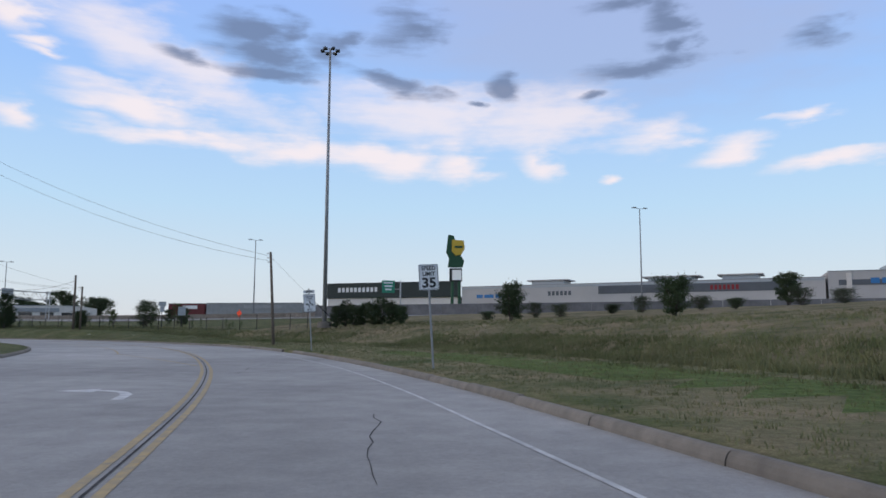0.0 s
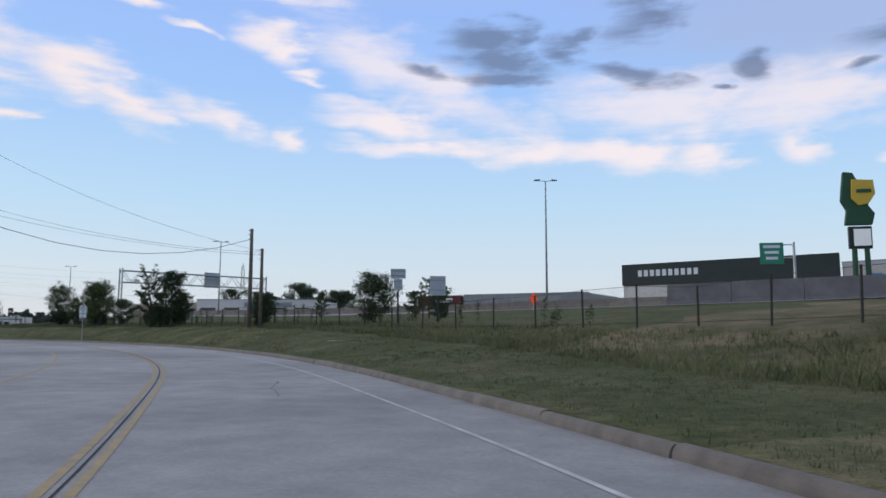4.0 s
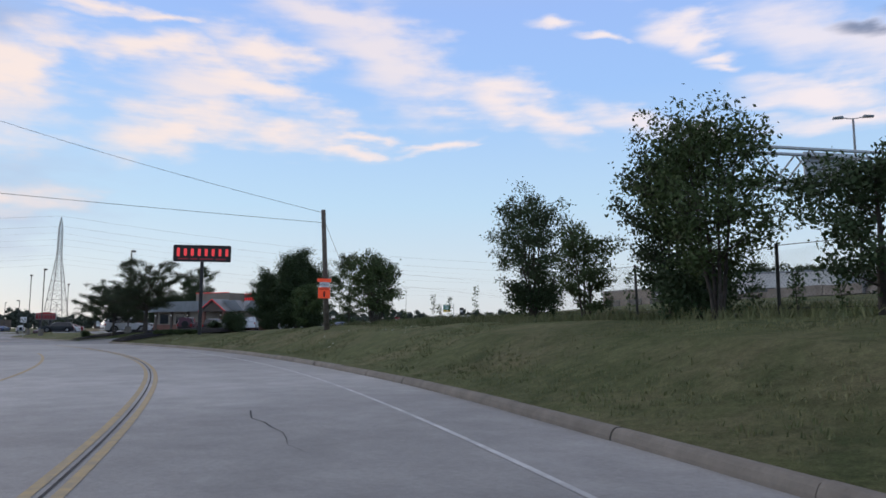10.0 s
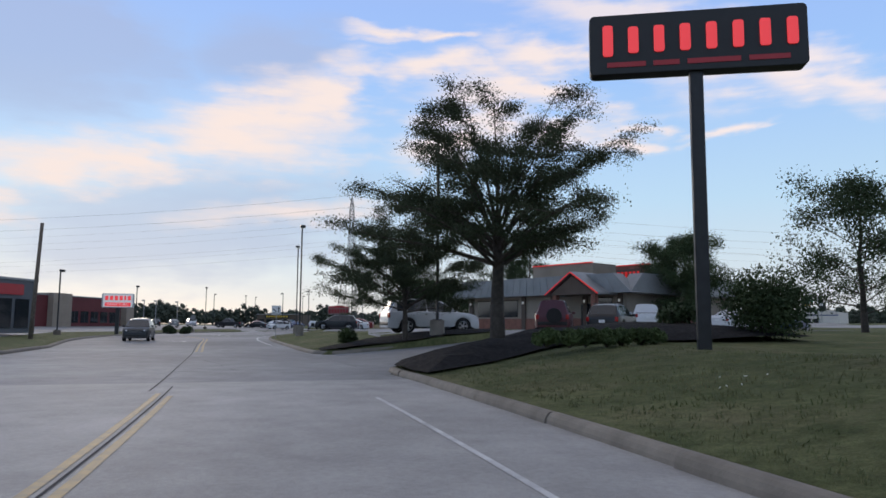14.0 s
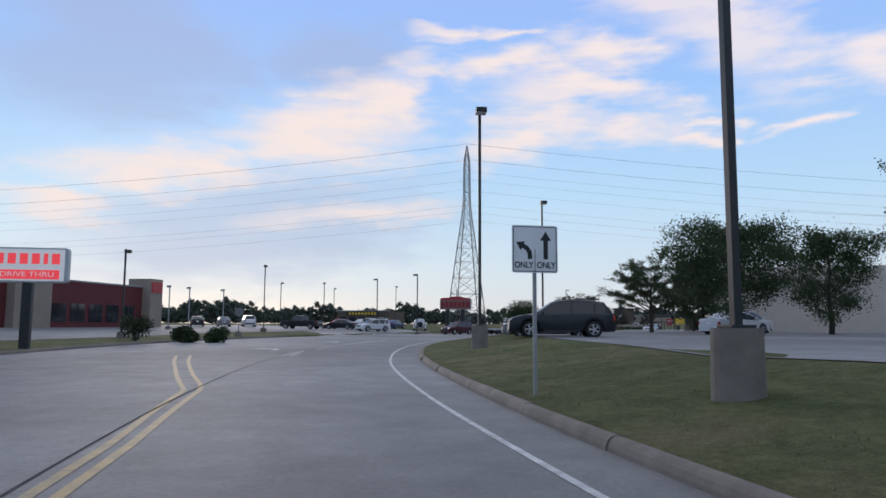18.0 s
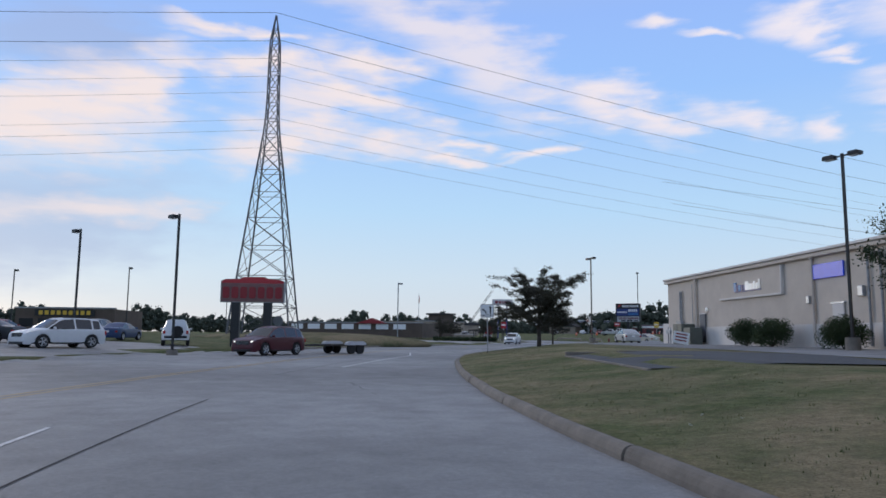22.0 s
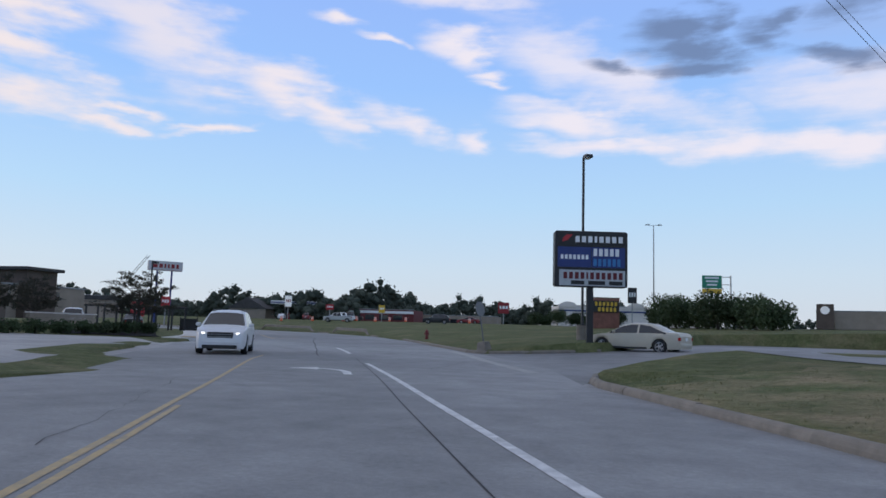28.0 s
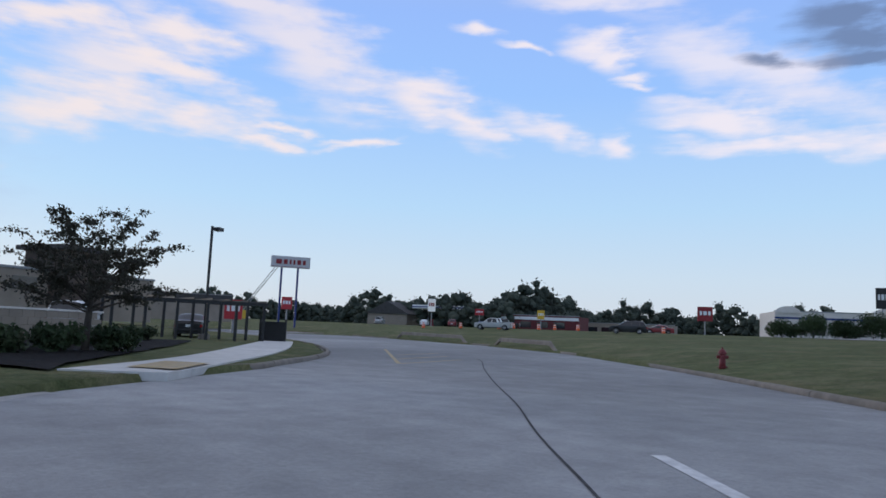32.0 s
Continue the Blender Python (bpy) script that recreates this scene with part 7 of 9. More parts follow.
shoebox_lamp(-194.4, 100.1, 6.1, 180, "slim dark lamp across the road", 1, 0.4)
shoebox_lamp(-225.4, 102.6, 6.3, 180, "slim dark lamp by the coffee shop", 1, 0.4)
shoebox_lamp(-254.1, 110.1, 7.7, 180, "slim dark lamp in the far lot", 1, 0.4)
shoebox_lamp(-349.5, 205.9, 6.6, 120, "slim dark lamp beside the fence", 1, 0.3)
shoebox_lamp(-319.1, 168.5, 8.8, 120, "slim pale lamp pole on the corner", 1, 0.3, DULLSTEEL)

# ---------------------------------------------------------------- coffee shop across the road


def draw_coffee(face, ln, z0, z1):
    part("panel", cube(ln * 0.92, 0.02, (z1 - z0) * 0.9, ln / 2, -0.012, z0 + (z1 - z0) * 0.05), SIGNLIT, face)
    bars(face, LETTERRED, ln * 0.1, ln * 0.9, z0 + (z1 - z0) * 0.68, (z1 - z0) * 0.30, -0.03, (1.1, 1.1, 1.1, 1.1, 0.6, 1.1))
    part("panel", cube(ln * 0.8, 0.02, (z1 - z0) * 0.26, ln / 2, -0.026, z0 + (z1 - z0) * 0.1), LETTERRED, face)
    letters("DRIVE THRU", 0.3, SIGNLIT, face, ln / 2, -0.04, z0 + (z1 - z0) * 0.23, width=ln * 0.66)


box_sign("coffee_shop_sign", "lit white roadside sign with red panels", (-207.2, 101.45), (-207.2, 104.65), 2.98, 4.5, 0.4, SIGNGREY, (0.5,), draw_coffee, leg_w=0.4)
cb = building("coffee_shop", "low dark red coffee shop with a tan corner", (-226.0, 79.3), (-268.5, 95.6), 14, 0.6, 5.0, REDWALL)
part("corner_tower", cube(4.8, 3.0, 5.4, 24.5, 0.6, 0.0), TANWALL, cb)
part("corner_tower", cube(2.6, 3.0, 6.1, 44.6, 0.4, 0.0), TANWALL, cb)
part("fascia_sign", cube(2.2, 0.1, 1.3, 44.6, -1.16, 4.4), SIGNRED, cb)
for k in range(5):
    w = part("window", cube(2.2, 0.06, 1.9, 29.0 + k * 2.9, -0.04, 0.8), GLASS, cb)
    part("frame", cube(0.08, 0.04, 1.9, 29.0 + k * 2.9, -0.08, 0.8), BLACK, w)
wb_ = building("bank_branch", "small grey shop with a glazed corner", (-178.5, 97.0), (-186.5, 100.2), 10, 0.5, 4.0, GREYWALL)
part("fascia_sign", cube(3.0, 0.1, 0.8, 5.5, -0.06, 2.9), SIGNRED, wb_)
for k in range(4):
    part("window", cube(1.5, 0.06, 2.2, 1.3 + k * 1.9, -0.04, 0.4), GLASS, wb_)
shrub("flowering white bush in front of the coffee shop", -223.4, 107.0, 2.2, 1.2, LEAF, 51, 2600, 0.09)
shrub("flowering white bush in front of the coffee shop", -223.4, 109.0, 1.9, 1.15, LEAF, 52, 2400, 0.09)
shrub("low bush in front of the coffee shop", -221.4, 104.4, 2.2, 1.7, LEAFOLIVE, 53, 1400, 0.09)

# ---------------------------------------------------------------- parked cars of the lot
vehicle("suv", "navy", -205.0, 126.3, 167, "dark parked sport utility car at the edge of the lot")
vehicle("sedan", "grey", -209.2, 127.2, 166, "grey parked saloon car in a row facing the road", z=ground(-209.2, 127.2) - 0.10)
vehicle("sedan", "white", -216.7, 129.6, 163, "white parked saloon car in a row facing the road", z=ground(-216.7, 129.6) - 0.10)
mulch_bed([(-225.4, 129.6), (-224.4, 128.6), (-222.3, 127.9), (-220.9, 128.4), (-221.6, 131.0), (-224.4, 132.4)], "dark mulch round a bush at the end of the lot", 0.03)
vehicle("sedan", "red", -219.5, 130.7, 162, "red parked saloon car beside a dark bush")
shrub("large dark rounded bush at the end of the lot", -222.9, 130.0, 2.7, 2.3, LEAF, 54, 16000, 0.045)
tree("wide airy dark tree behind the parked cars", -226.4, 141.5, 6.6, 4.0, LEAFOLIVE, 155, 0.24, 0.15, 1, 12000, 0.12, dense=0.84, spray=True)
tree("broad dark green tree behind the lot", -211.3, 139.2, 6.2, 3.7, LEAF, 55, 0.22, 0.16, 1, 9000, 0.17)
tree("broad dark green tree behind the lot", -214.6, 148.0, 6.4, 3.4, LEAF, 56, 0.15, 0.16, 1, 6500, 0.18)
tree("tall upright dark tree behind the lot", -205.5, 147.5, 10.0, 2.4, LEAF, 57, 0.12, 0.16, 1, 6500, 0.18)
tree("tall upright dark tree behind the lot", -201.5, 148.5, 11.5, 2.6, LEAF, 58, 0.12, 0.16, 1, 6500, 0.18)
tree("dark green tree behind the lot", -230.0, 148.0, 6.2, 2.8, LEAF, 59, 0.2, 0.15, 1, 5500, 0.18)
tree("small ornamental plum tree with a crooked trunk in the grass", -259.2, 148.1, 4.7, 3.0, LEAFRED, 60, 0.26, 0.12, 1, 12000, 0.10, dense=0.80, spray=True)

tree("small ornamental plum tree in the grass", -270.3, 158.0, 3.2, 1.5, LEAFRED, 61, 0.28, 0.07, 1, 1600, 0.11, dense=0.75, spray=True)

# ---------------------------------------------------------------- dental building
db = building("dental_building", "long beige stucco building with a stepped cornice", (-270.9, 171.7), (-228.6, 150.6), 26, 0.6, 5.6, BEIGE)
DL = db["ln"]
part("cornice", cube(DL + 0.3, 0.5, 0.22, DL / 2, -0.05, 5.38, 0.03), BEIGE, db)
part("cornice", cube(DL + 0.5, 0.6, 0.16, DL / 2, -0.08, 5.64, 0.03), CREAM, db)
part("plinth", cube(DL + 0.04, 0.08, 1.5, DL / 2, -0.045, 0), CREAM, db)
part("panel", cube(8.6, 0.14, 1.75, 15.2, -0.075, 3.5, 0.02), BEIGE, db)
part("ledge", cube(8.8, 0.24, 0.13, 15.2, -0.12, 3.40, 0.03), CREAM, db)
part("panel_edge", cube(0.14, 0.22, 1.8, 19.55, -0.11, 3.5, 0.02), CREAM, db)
sg_ = part("fascia_sign", cube(3.7, 0.04, 0.14, 15.1, -0.165, 3.86, 0.01), SIGNBLUE, db, "blue and white plain shapes of a shop sign")
for k, (w_, h_, m_) in enumerate(((0.34, 0.62, SKYBLUE), (0.26, 0.42, SIGNBLUE), (0.26, 0.42, SKYBLUE), (0.26, 0.42, SIGNBLUE), (0.26, 0.42, SIGNBLUE), (0.40, 0.60, SIGNLIT), (0.28, 0.42, SIGNLIT), (0.28, 0.42, SIGNLIT), (0.20, 0.56, SIGNLIT), (0.28, 0.42, SIGNLIT), (0.12, 0.64, SIGNLIT))):
    part("lettering_shape", prism(rounded(w_, h_, 0.05, x=13.4 + 0.345 * k, z=3.95), 0.08, y0=-0.25), m_, sg_)
part("fascia_sign", cube(2.9, 0.08, 0.85, 24.4, -0.09, 4.08, 0.02), BRIGHTBLUE, db, "blue shop sign")
for x_, z0_, z1_, r_ in ((3.0, 1.0, 4.6, 0.07), (3.35, 1.2, 4.6, 0.07), (5.6, 1.6, 5.0, 0.03), (6.35, 0.3, 5.15, 0.09), (22.9, 0.3, 5.3, 0.09), (27.9, 0.3, 5.2, 0.07), (28.9, 0.3, 5.2, 0.07)):
    part("downpipe" if r_ > 0.08 else "conduit", tube(B(), (x_, -0.12, z0_), (x_, -0.12, z1_), r_, n=8), BEIGE if r_ > 0.08 else DULLSTEEL, db)
for x_, z_ in ((6.35, 5.15), (22.9, 5.3)):
    part("rain_head", cube(0.34, 0.26, 0.3, x_, -0.14, z_, 0.03), BEIGE, db)
for z_ in (2.0, 2.9, 3.8, 4.5):
    part("conduit_clamp", cube(0.62, 0.08, 0.06, 3.18, -0.10, z_), GALV, db)
part("service_box", cube(1.0, 0.3, 0.9, 3.15, -0.22, 1.15, 0.02), DULLSTEEL, db)
part("service_box", cube(0.5, 0.3, 0.8, 4.5, -0.2, 1.0, 0.02), SIGNGREY, db)
for x_ in (2.2, 2.7, 3.9):
    part("meter_pipe", tube(B(), (x_, -0.9, -0.1), (x_, -0.9, 1.5 - 0.2 * (x_ > 3)), 0.05, n=7), DULLSTEEL, db)
    part("gas_meter", cube(0.3, 0.22, 0.36, x_, -0.95, 0.95, 0.05), SIGNGREY, db)
part("electric_cabinet", cube(1.9, 1.1, 1.75, 6.1, -1.1, -0.02, 0.03), CABINETGREEN, db, "grey-green electric cabinet")
part("electric_cabinet", cube(1.3, 1.0, 1.45, 7.85, -1.1, -0.02, 0.03), CABINETGREEN, db, "grey-green electric cabinet")
for x_ in (5.65, 6.6):
    part("cabinet_door", cube(0.86, 0.03, 1.5, x_, -1.665, 0.12, 0.01), CABINETGREEN, db)
dr_ = part("door", cube(1.0, 0.08, 2.2, 7.5, -0.09, 0.3), GREYWALL, db)
part("frame", cube(1.2, 0.1, 0.1, 7.5, -0.1, 2.5), CREAM, dr_)
dr_ = part("door", cube(1.0, 0.08, 2.2, 25.2, -0.09, 0.4), CREAM, db)
part("frame", cube(1.2, 0.1, 0.1, 25.2, -0.1, 2.6), SIGNGREY, dr_)
part("wall_lamp", cube(0.2, 0.15, 0.3, 8.3, -0.12, 2.7, 0.02), SIGNLIT, db)
part("wall_box", cube(0.4, 0.2, 0.55, 27.3, -0.12, 2.9, 0.02), SIGNGREY, db)
part("wall_box", cube(0.3, 0.16, 0.45, 22.4, -0.12, 2.7, 0.02), SIGNGREY, db)
part("annex", cube(2.4, 2.4, 1.9, -1.3, 1.6, 0.0, 0.02), CREAM, db)
for k, (u_, w_) in enumerate(((18.0, 2.8), (21.2, 2.8), (28.2, 3.0))):
    bx_, by_ = -270.9 + 0.8948 * u_ - 0.4464 * 1.8, 171.7 - 0.4464 * u_ - 0.8948 * 1.8
    shrub("round clipped bush by the beige wall", bx_, by_, w_, 1.75, LEAF, 62 + k, 9000, 0.05, z=max(ground(bx_, by_), 0.75))
tree("leafy tree in a bed before the beige wall", -239.4, 152.5, 5.6, 2.4, LEAF, 164, 0.3, 0.11, 1, 5200, 0.15)
vehicle("sedan", "silver", -281.5, 177.0, 60, "silver car parked in the plaza")

# ---------------------------------------------------------------- red roadside sign and the pylon


def outback():
    """The red and grey box sign on two dark posts."""
    a, b = Vector((-279.9, 134.2, 0)), Vector((-278.0, 138.5, 0))
    d = b - a
    ln = d.length
    gz = ground(-278.9, 136.3)
    root = thing("restaurant_sign", "weathered red and grey box sign with a wavy top", "sign", Matrix.Translation((a.x, a.y, gz)) @ Matrix.Rotation(math.atan2(d.y, d.x), 4, "Z"))
    z0, z1 = 3.55 - gz, 5.15 - gz
    top = [(0, z1), (0.35, z1 + 0.14), (ln * 0.3, z1 + 0.18), (ln * 0.36, z1 + 0.32), (ln * 0.68, z1 + 0.34), (ln * 0.74, z1 + 0.2), (ln - 0.3, z1 + 0.12), (ln, z1)]
    face = part("sign_box", prism([(0, z0), (ln, z0)] + top[::-1], 0.7, y0=0.0), DULLSTEEL, root)
    part("red_panel", prism([(0.06, z1 - 0.16), (ln - 0.06, z1 - 0.16)] + [(min(max(x, 0.06), ln - 0.06), z - 0.03) for x, z in top[::-1]], 0.03, y0=-0.034), SIGNRED, face)
    part("face_panel", prism(rounded(ln - 0.12, z1 - z0 - 0.22, 0.03, x=ln / 2, z=z0 + 0.05), 0.02, y0=-0.024), FADEDRED, face)
    for k in range(7):
        part("lettering_shape", prism(rounded(0.50, 0.86, 0.14, x=0.42 + k * (ln - 0.84) / 6, z=z0 + 0.30), 0.05, bevel=0.01, y0=-0.076), DULLRED, face)
    for u in (0.24, 0.74):
        part("post", cube(0.62, 0.6, z0 + 0.3, ln * u, 0.35, -0.25, 0.03), BRONZE, root)


outback()


def pylon(cx, cy, gz, h, half, rz, label, detail=True):
    """A lattice transmission tower: four legs that narrow to a slim cage."""
    root = thing("transmission_tower", label, "pylon", pose(cx, cy, gz, 0, 0, rz))
    levels = [(0.0, 1.0), (0.08, 0.90), (0.17, 0.79), (0.26, 0.68), (0.345, 0.575), (0.425, 0.475), (0.495, 0.39), (0.555, 0.31), (0.61, 0.245), (0.66, 0.2), (0.71, 0.18), (0.76, 0.175), (0.81, 0.17), (0.86, 0.165), (0.91, 0.15), (0.955, 0.08), (1.0, 0.01)]
    cor = ((-1, -1), (1, -1), (1, 1), (-1, 1))
    for cx_, cy_ in cor:
        leg = B()
        sweep(leg, [(cx_ * half * w, cy_ * half * w, h * f) for f, w in levels], [0.085 if f < 0.6 else 0.06 for f, w in levels], 5)
        part("leg", leg, PYLONSTEEL, root)
    for i in range(4):
        (ax, ay), (bx, by) = cor[i], cor[(i + 1) % 4]
        face = B()
        for (f0, w0), (f1, w1) in zip(levels[:-1], levels[1:]):
            p = lambda c, w, f: (c[0] * half * w, c[1] * half * w, h * f)
            r = 0.032
            tube(face, p((ax, ay), w0, f0), p((bx, by), w1, f1), r, n=4)
            tube(face, p((bx, by), w0, f0), p((ax, ay), w1, f1), r, n=4)
            tube(face, p((ax, ay), w1, f1), p((bx, by), w1, f1), r, n=4)
        part("bracing", face, PYLONSTEEL, root)
    return root


PYX, PYY = -289.9, 140.5
pylon(PYX, PYY, 1.2, 30.3, 2.7, 62, "tall galvanised lattice transmission tower beside the road")
pylon(-268.0, 414.0, 3.0, 37.0, 5.0, 20, "distant lattice transmission tower")
for k, (zt, dx) in enumerate(((31.8, 0.0), (29.0, 0.7), (27.2, -0.7), (25.5, 0.7), (23.9, -0.7), (21.3, 0.8), (20.2, -0.8), (18.6, 0.9))):
    ca, sa = math.cos(radians(62)), math.sin(radians(62))
    px, py = PYX + dx * ca, PYY + dx * sa
    cable("power_line", (px, py, zt), (px + 22.0, py + 260.0, zt + 1.0), 6.0, 0.020 if zt > 28 else 0.011, "thin black power line from the tower", 18)
    cable("power_line", (px, py, zt), (px - 89.0, py - 244.0, zt + 1.0), 6.5, 0.020 if zt > 28 else 0.011, "thin black power line from the tower", 14)

# ---------------------------------------------------------------- plaza sign and the far junction


def draw_plaza(face, ln, z0, z1):
    h = z1 - z0
    part("panel", cube(ln * 0.93, 0.03, h * 0.24, ln / 2, -0.016, z0 + h * 0.735), BLACK, face)
    part("logo_shape", prism([(ln * 0.10, z0 + h * 0.80), (ln * 0.17, z0 + h * 0.83), (ln * 0.24, z0 + h * 0.93), (ln * 0.16, z0 + h * 0.93), (ln * 0.11, z0 + h * 0.87)], 0.02, y0=-0.05), SIGNRED, face)
    bars(face, SIGNWHITE, ln * 0.28, ln * 0.93, z0 + h * 0.85, h * 0.11, -0.04, (1, 1, 1, 0.6, 1, 1, 1, 1), name="lettering_shape")
    part("panel", cube(ln * 0.46, 0.03, h * 0.36, ln * 0.27, -0.016, z0 + h * 0.35), SIGNBLUE, face)
    bars(face, SIGNWHITE, ln * 0.08, ln * 0.46, z0 + h * 0.53, h * 0.08, -0.04, (1, 1, 1, 1, 1, 1, 1), name="lettering_shape")
    part("panel", cube(ln * 0.45, 0.03, h * 0.36, ln * 0.735, -0.016, z0 + h * 0.35), SIGNBLUE, face)
    bars(face, SIGNWHITE, ln * 0.53, ln * 0.88, z0 + h * 0.62, h * 0.13, -0.04, (1, 1, 1, 1, 1), name="lettering_shape")
    bars(face, SKYBLUE, ln * 0.53, ln * 0.90, z0 + h * 0.44, h * 0.13, -0.04, (1, 1, 1, 1, 1, 1), name="lettering_shape")
    part("panel", cube(ln * 0.90, 0.03, h * 0.28, ln / 2 + 0.05, -0.016, z0 + h * 0.02), SIGNGREY, face)
    bars(face, REDWALL, ln * 0.12, ln * 0.93, z0 + h * 0.20, h * 0.12, -0.04, (1, 1, 1, 1, 0.5, 1, 1, 1, 1, 1, 1), name="lettering_shape")
    bars(face, BLACK, ln * 0.22, ln * 0.93, z0 + h * 0.075, h * 0.07, -0.04, (2, 2.5, 2), name="lettering_shape")


box_sign("plaza_sign", "dark box sign with blue and grey tenant panels on a post", (-304.95, 197.65), (-301.95, 199.6), 3.42, 6.18, 0.6, BRONZE, (0.5,), draw_plaza, leg_w=0.32)
vehicle("sedan", "champagne", -301.6, 200.1, 84, "champagne coloured saloon car parked beside the plaza sign")


def stop_sign_back(x, y, rz, lean=-2):
    gz = ground(x, y)
    root = thing("stop_sign", "grey back of an octagonal stop sign on a leaning post", "traffic sign", pose(x, y, gz, lean, 0, rz))
    part("footing", prism([(-0.34, -0.08), (0.34, -0.08), (0.20, 0.42), (-0.20, 0.42)], 0.5, bevel=0.03), CONCRETE, root)
    part("post", cube(0.06, 0.05, 2.35, 0, 0, 0.1, 0.006), PYLONSTEEL, root)
    r = 0.41
    part("plate", prism([(r * math.cos(radians(22.5 + 45 * k)), 2.08 + r * math.sin(radians(22.5 + 45 * k))) for k in range(8)], 0.008, y0=-0.04), SIGNBACK, root)


stop_sign_back(-308.3, 196.75, heading(388) + 40, -10)
stop_sign_back(-279.6, 138.6, heading(335) + 20)
stop_sign_back(-238.0, 109.0, heading(290) + 15)


def hydrant(x, y):
    gz = ground(x, y)
    root = thing("fire_hydrant", "dull red fire hydrant in the grass", "hydrant", pose(x, y, gz, 0, 0, 35))
    part("barrel", tube(B(), (0, 0, -0.1), (0, 0, 0.55), 0.12, 0.115, 14), HYDRANTRED, root, smooth=True)
    part("flange", tube(B(), (0, 0, 0.05), (0, 0, 0.10), 0.18, n=14), HYDRANTRED, root)
    part("flange", tube(B(), (0, 0, 0.55), (0, 0, 0.60), 0.17, n=14), HYDRANTRED, root)
    bm = B()
    bmesh.ops.create_uvsphere(bm, u_segments=14, v_segments=8, radius=0.14)
    bmesh.ops.translate(bm, vec=(0, 0, 0.60), verts=bm.verts)
    part("bonnet", bm, HYDRANTRED, root, smooth=True)
    part("nut", tube(B(), (0, 0, 0.72), (0, 0, 0.80), 0.035, n=5), HYDRANTRED, root)
    part("pumper_cap", tube(B(), (0, -0.1, 0.42), (0, -0.22, 0.42), 0.085, n=10), HYDRANTRED, root)
    for sg in (-1, 1):
        part("hose_cap", tube(B(), (sg * 0.1, 0, 0.44), (sg * 0.21, 0, 0.44), 0.065, n=10), HYDRANTRED, root)


hydrant(-323.3, 213.3)
hydrant(-233.8, 108.0)


def draw_meijer(face, ln, z0, z1):
    bars(face, DULLRED, ln * 0.12, ln * 0.88, (z0 + z1) / 2, (z1 - z0) * 0.42, -0.04, (1.5, 1, 0.5, 0.5, 1, 0.7), name="lettering_shape")
    part("rim", cube(ln * 0.96, 0.02, 0.06, ln / 2, -0.012, z0 + 0.12), DULLRED, face)


box_sign("supermarket_sign", "tall lit white sign with red shapes on two blue posts", (-421.8, 254.2), (-418.9, 260.4), 11.2, 13.2, 0.8, SIGNDULL, (0.28, 0.7), draw_meijer, SIGNBLUE, 0.35)


def draw_waffle(face, ln, z0, z1):
    for k in range(11):
        row, c = divmod(k, 6)
        w = ln / 7
        part("tile", cube(w * 0.62, 0.05, (z1 - z0) * 0.34, ln * (0.12 if row == 0 else 0.24) + c * w * 1.05, -0.03, z1 - (z1 - z0) * (0.44 if row == 0 else 0.92)), SIGNYELLOW, face)


sign_ = box_sign("diner_sign", "low red brick sign wall with rows of yellow tiles", (-320.55, 241.9), (-318.1, 243.5), 3.45, 4.75, 0.12, BLACK, (), draw_waffle)
part("brick_wall", cube(3.4, 0.6, 5.05 - ground(-319.3, 242.7) + 0.3, 1.3, 0.425, -0.3, 0.02), BRICKWALL, sign_)
part("coping", cube(3.5, 0.7, 0.08, 1.3, 0.425, 5.052 - ground(-319.3, 242.7), 0.01), CONCRETE, sign_)

# moving traffic, as it stands at one moment
vehicle("suv", "white", -313.3, 184.8, 224, "white oncoming sport utility car with lit headlamps", z=0.0, lit=True)
vehicle("suv", "silver", *off(138, -6.7), heading(138) + 180, "silver oncoming car with lit headlamps", z=0.0, lit=True)
vehicle("suv", "black", *off(242, -6.6), heading(242) + 180, "dark oncoming sport utility car", z=0.0)
vehicle("suv", "darkred", -266.8, 134.2, 214, "dark red sport utility car pulling a trailer, lit headlamps", z=0.0, lit=True)


def trailer(x, y, rz):
    root = thing("trailer", "flat twin-axle utility trailer with pale mudguards", "trailer", pose(x, y, 0, 0, 0, rz))
    part("deck", cube(1.9, 3.2, 0.12, 0, 0, 0.5, 0.02), RUST, root)
    part("drawbar", cube(0.12, 1.6, 0.1, 0, 2.2, 0.5), RUST, root)
    for sg in (-1, 1):
        part("mudguard", prism([(-0.85, 0.62), (0.85, 0.62), (0.85, 0.75), (0.6, 0.86), (-0.6, 0.86), (-0.85, 0.75)], 0.24), SIGNDULL, root, at=Matrix.Translation((sg * 1.08, -0.4, -0.06)) @ Matrix.Rotation(radians(90), 4, "Z"))
        for fy in (-0.78, -0.02):
            bm = B()
            bmesh.ops.create_cone(bm, cap_ends=True, segments=20, radius1=0.33, radius2=0.33, depth=0.2)
            bmesh.ops.rotate(bm, cent=(0, 0, 0), matrix=Matrix.Rotation(radians(90), 3, "Y"), verts=bm.verts)
            bmesh.ops.translate(bm, vec=(sg * 1.08, fy, 0.33), verts=bm.verts)
            part("wheel", bm, TYRE, root)


trailer(-268.9, 139.4, 202)

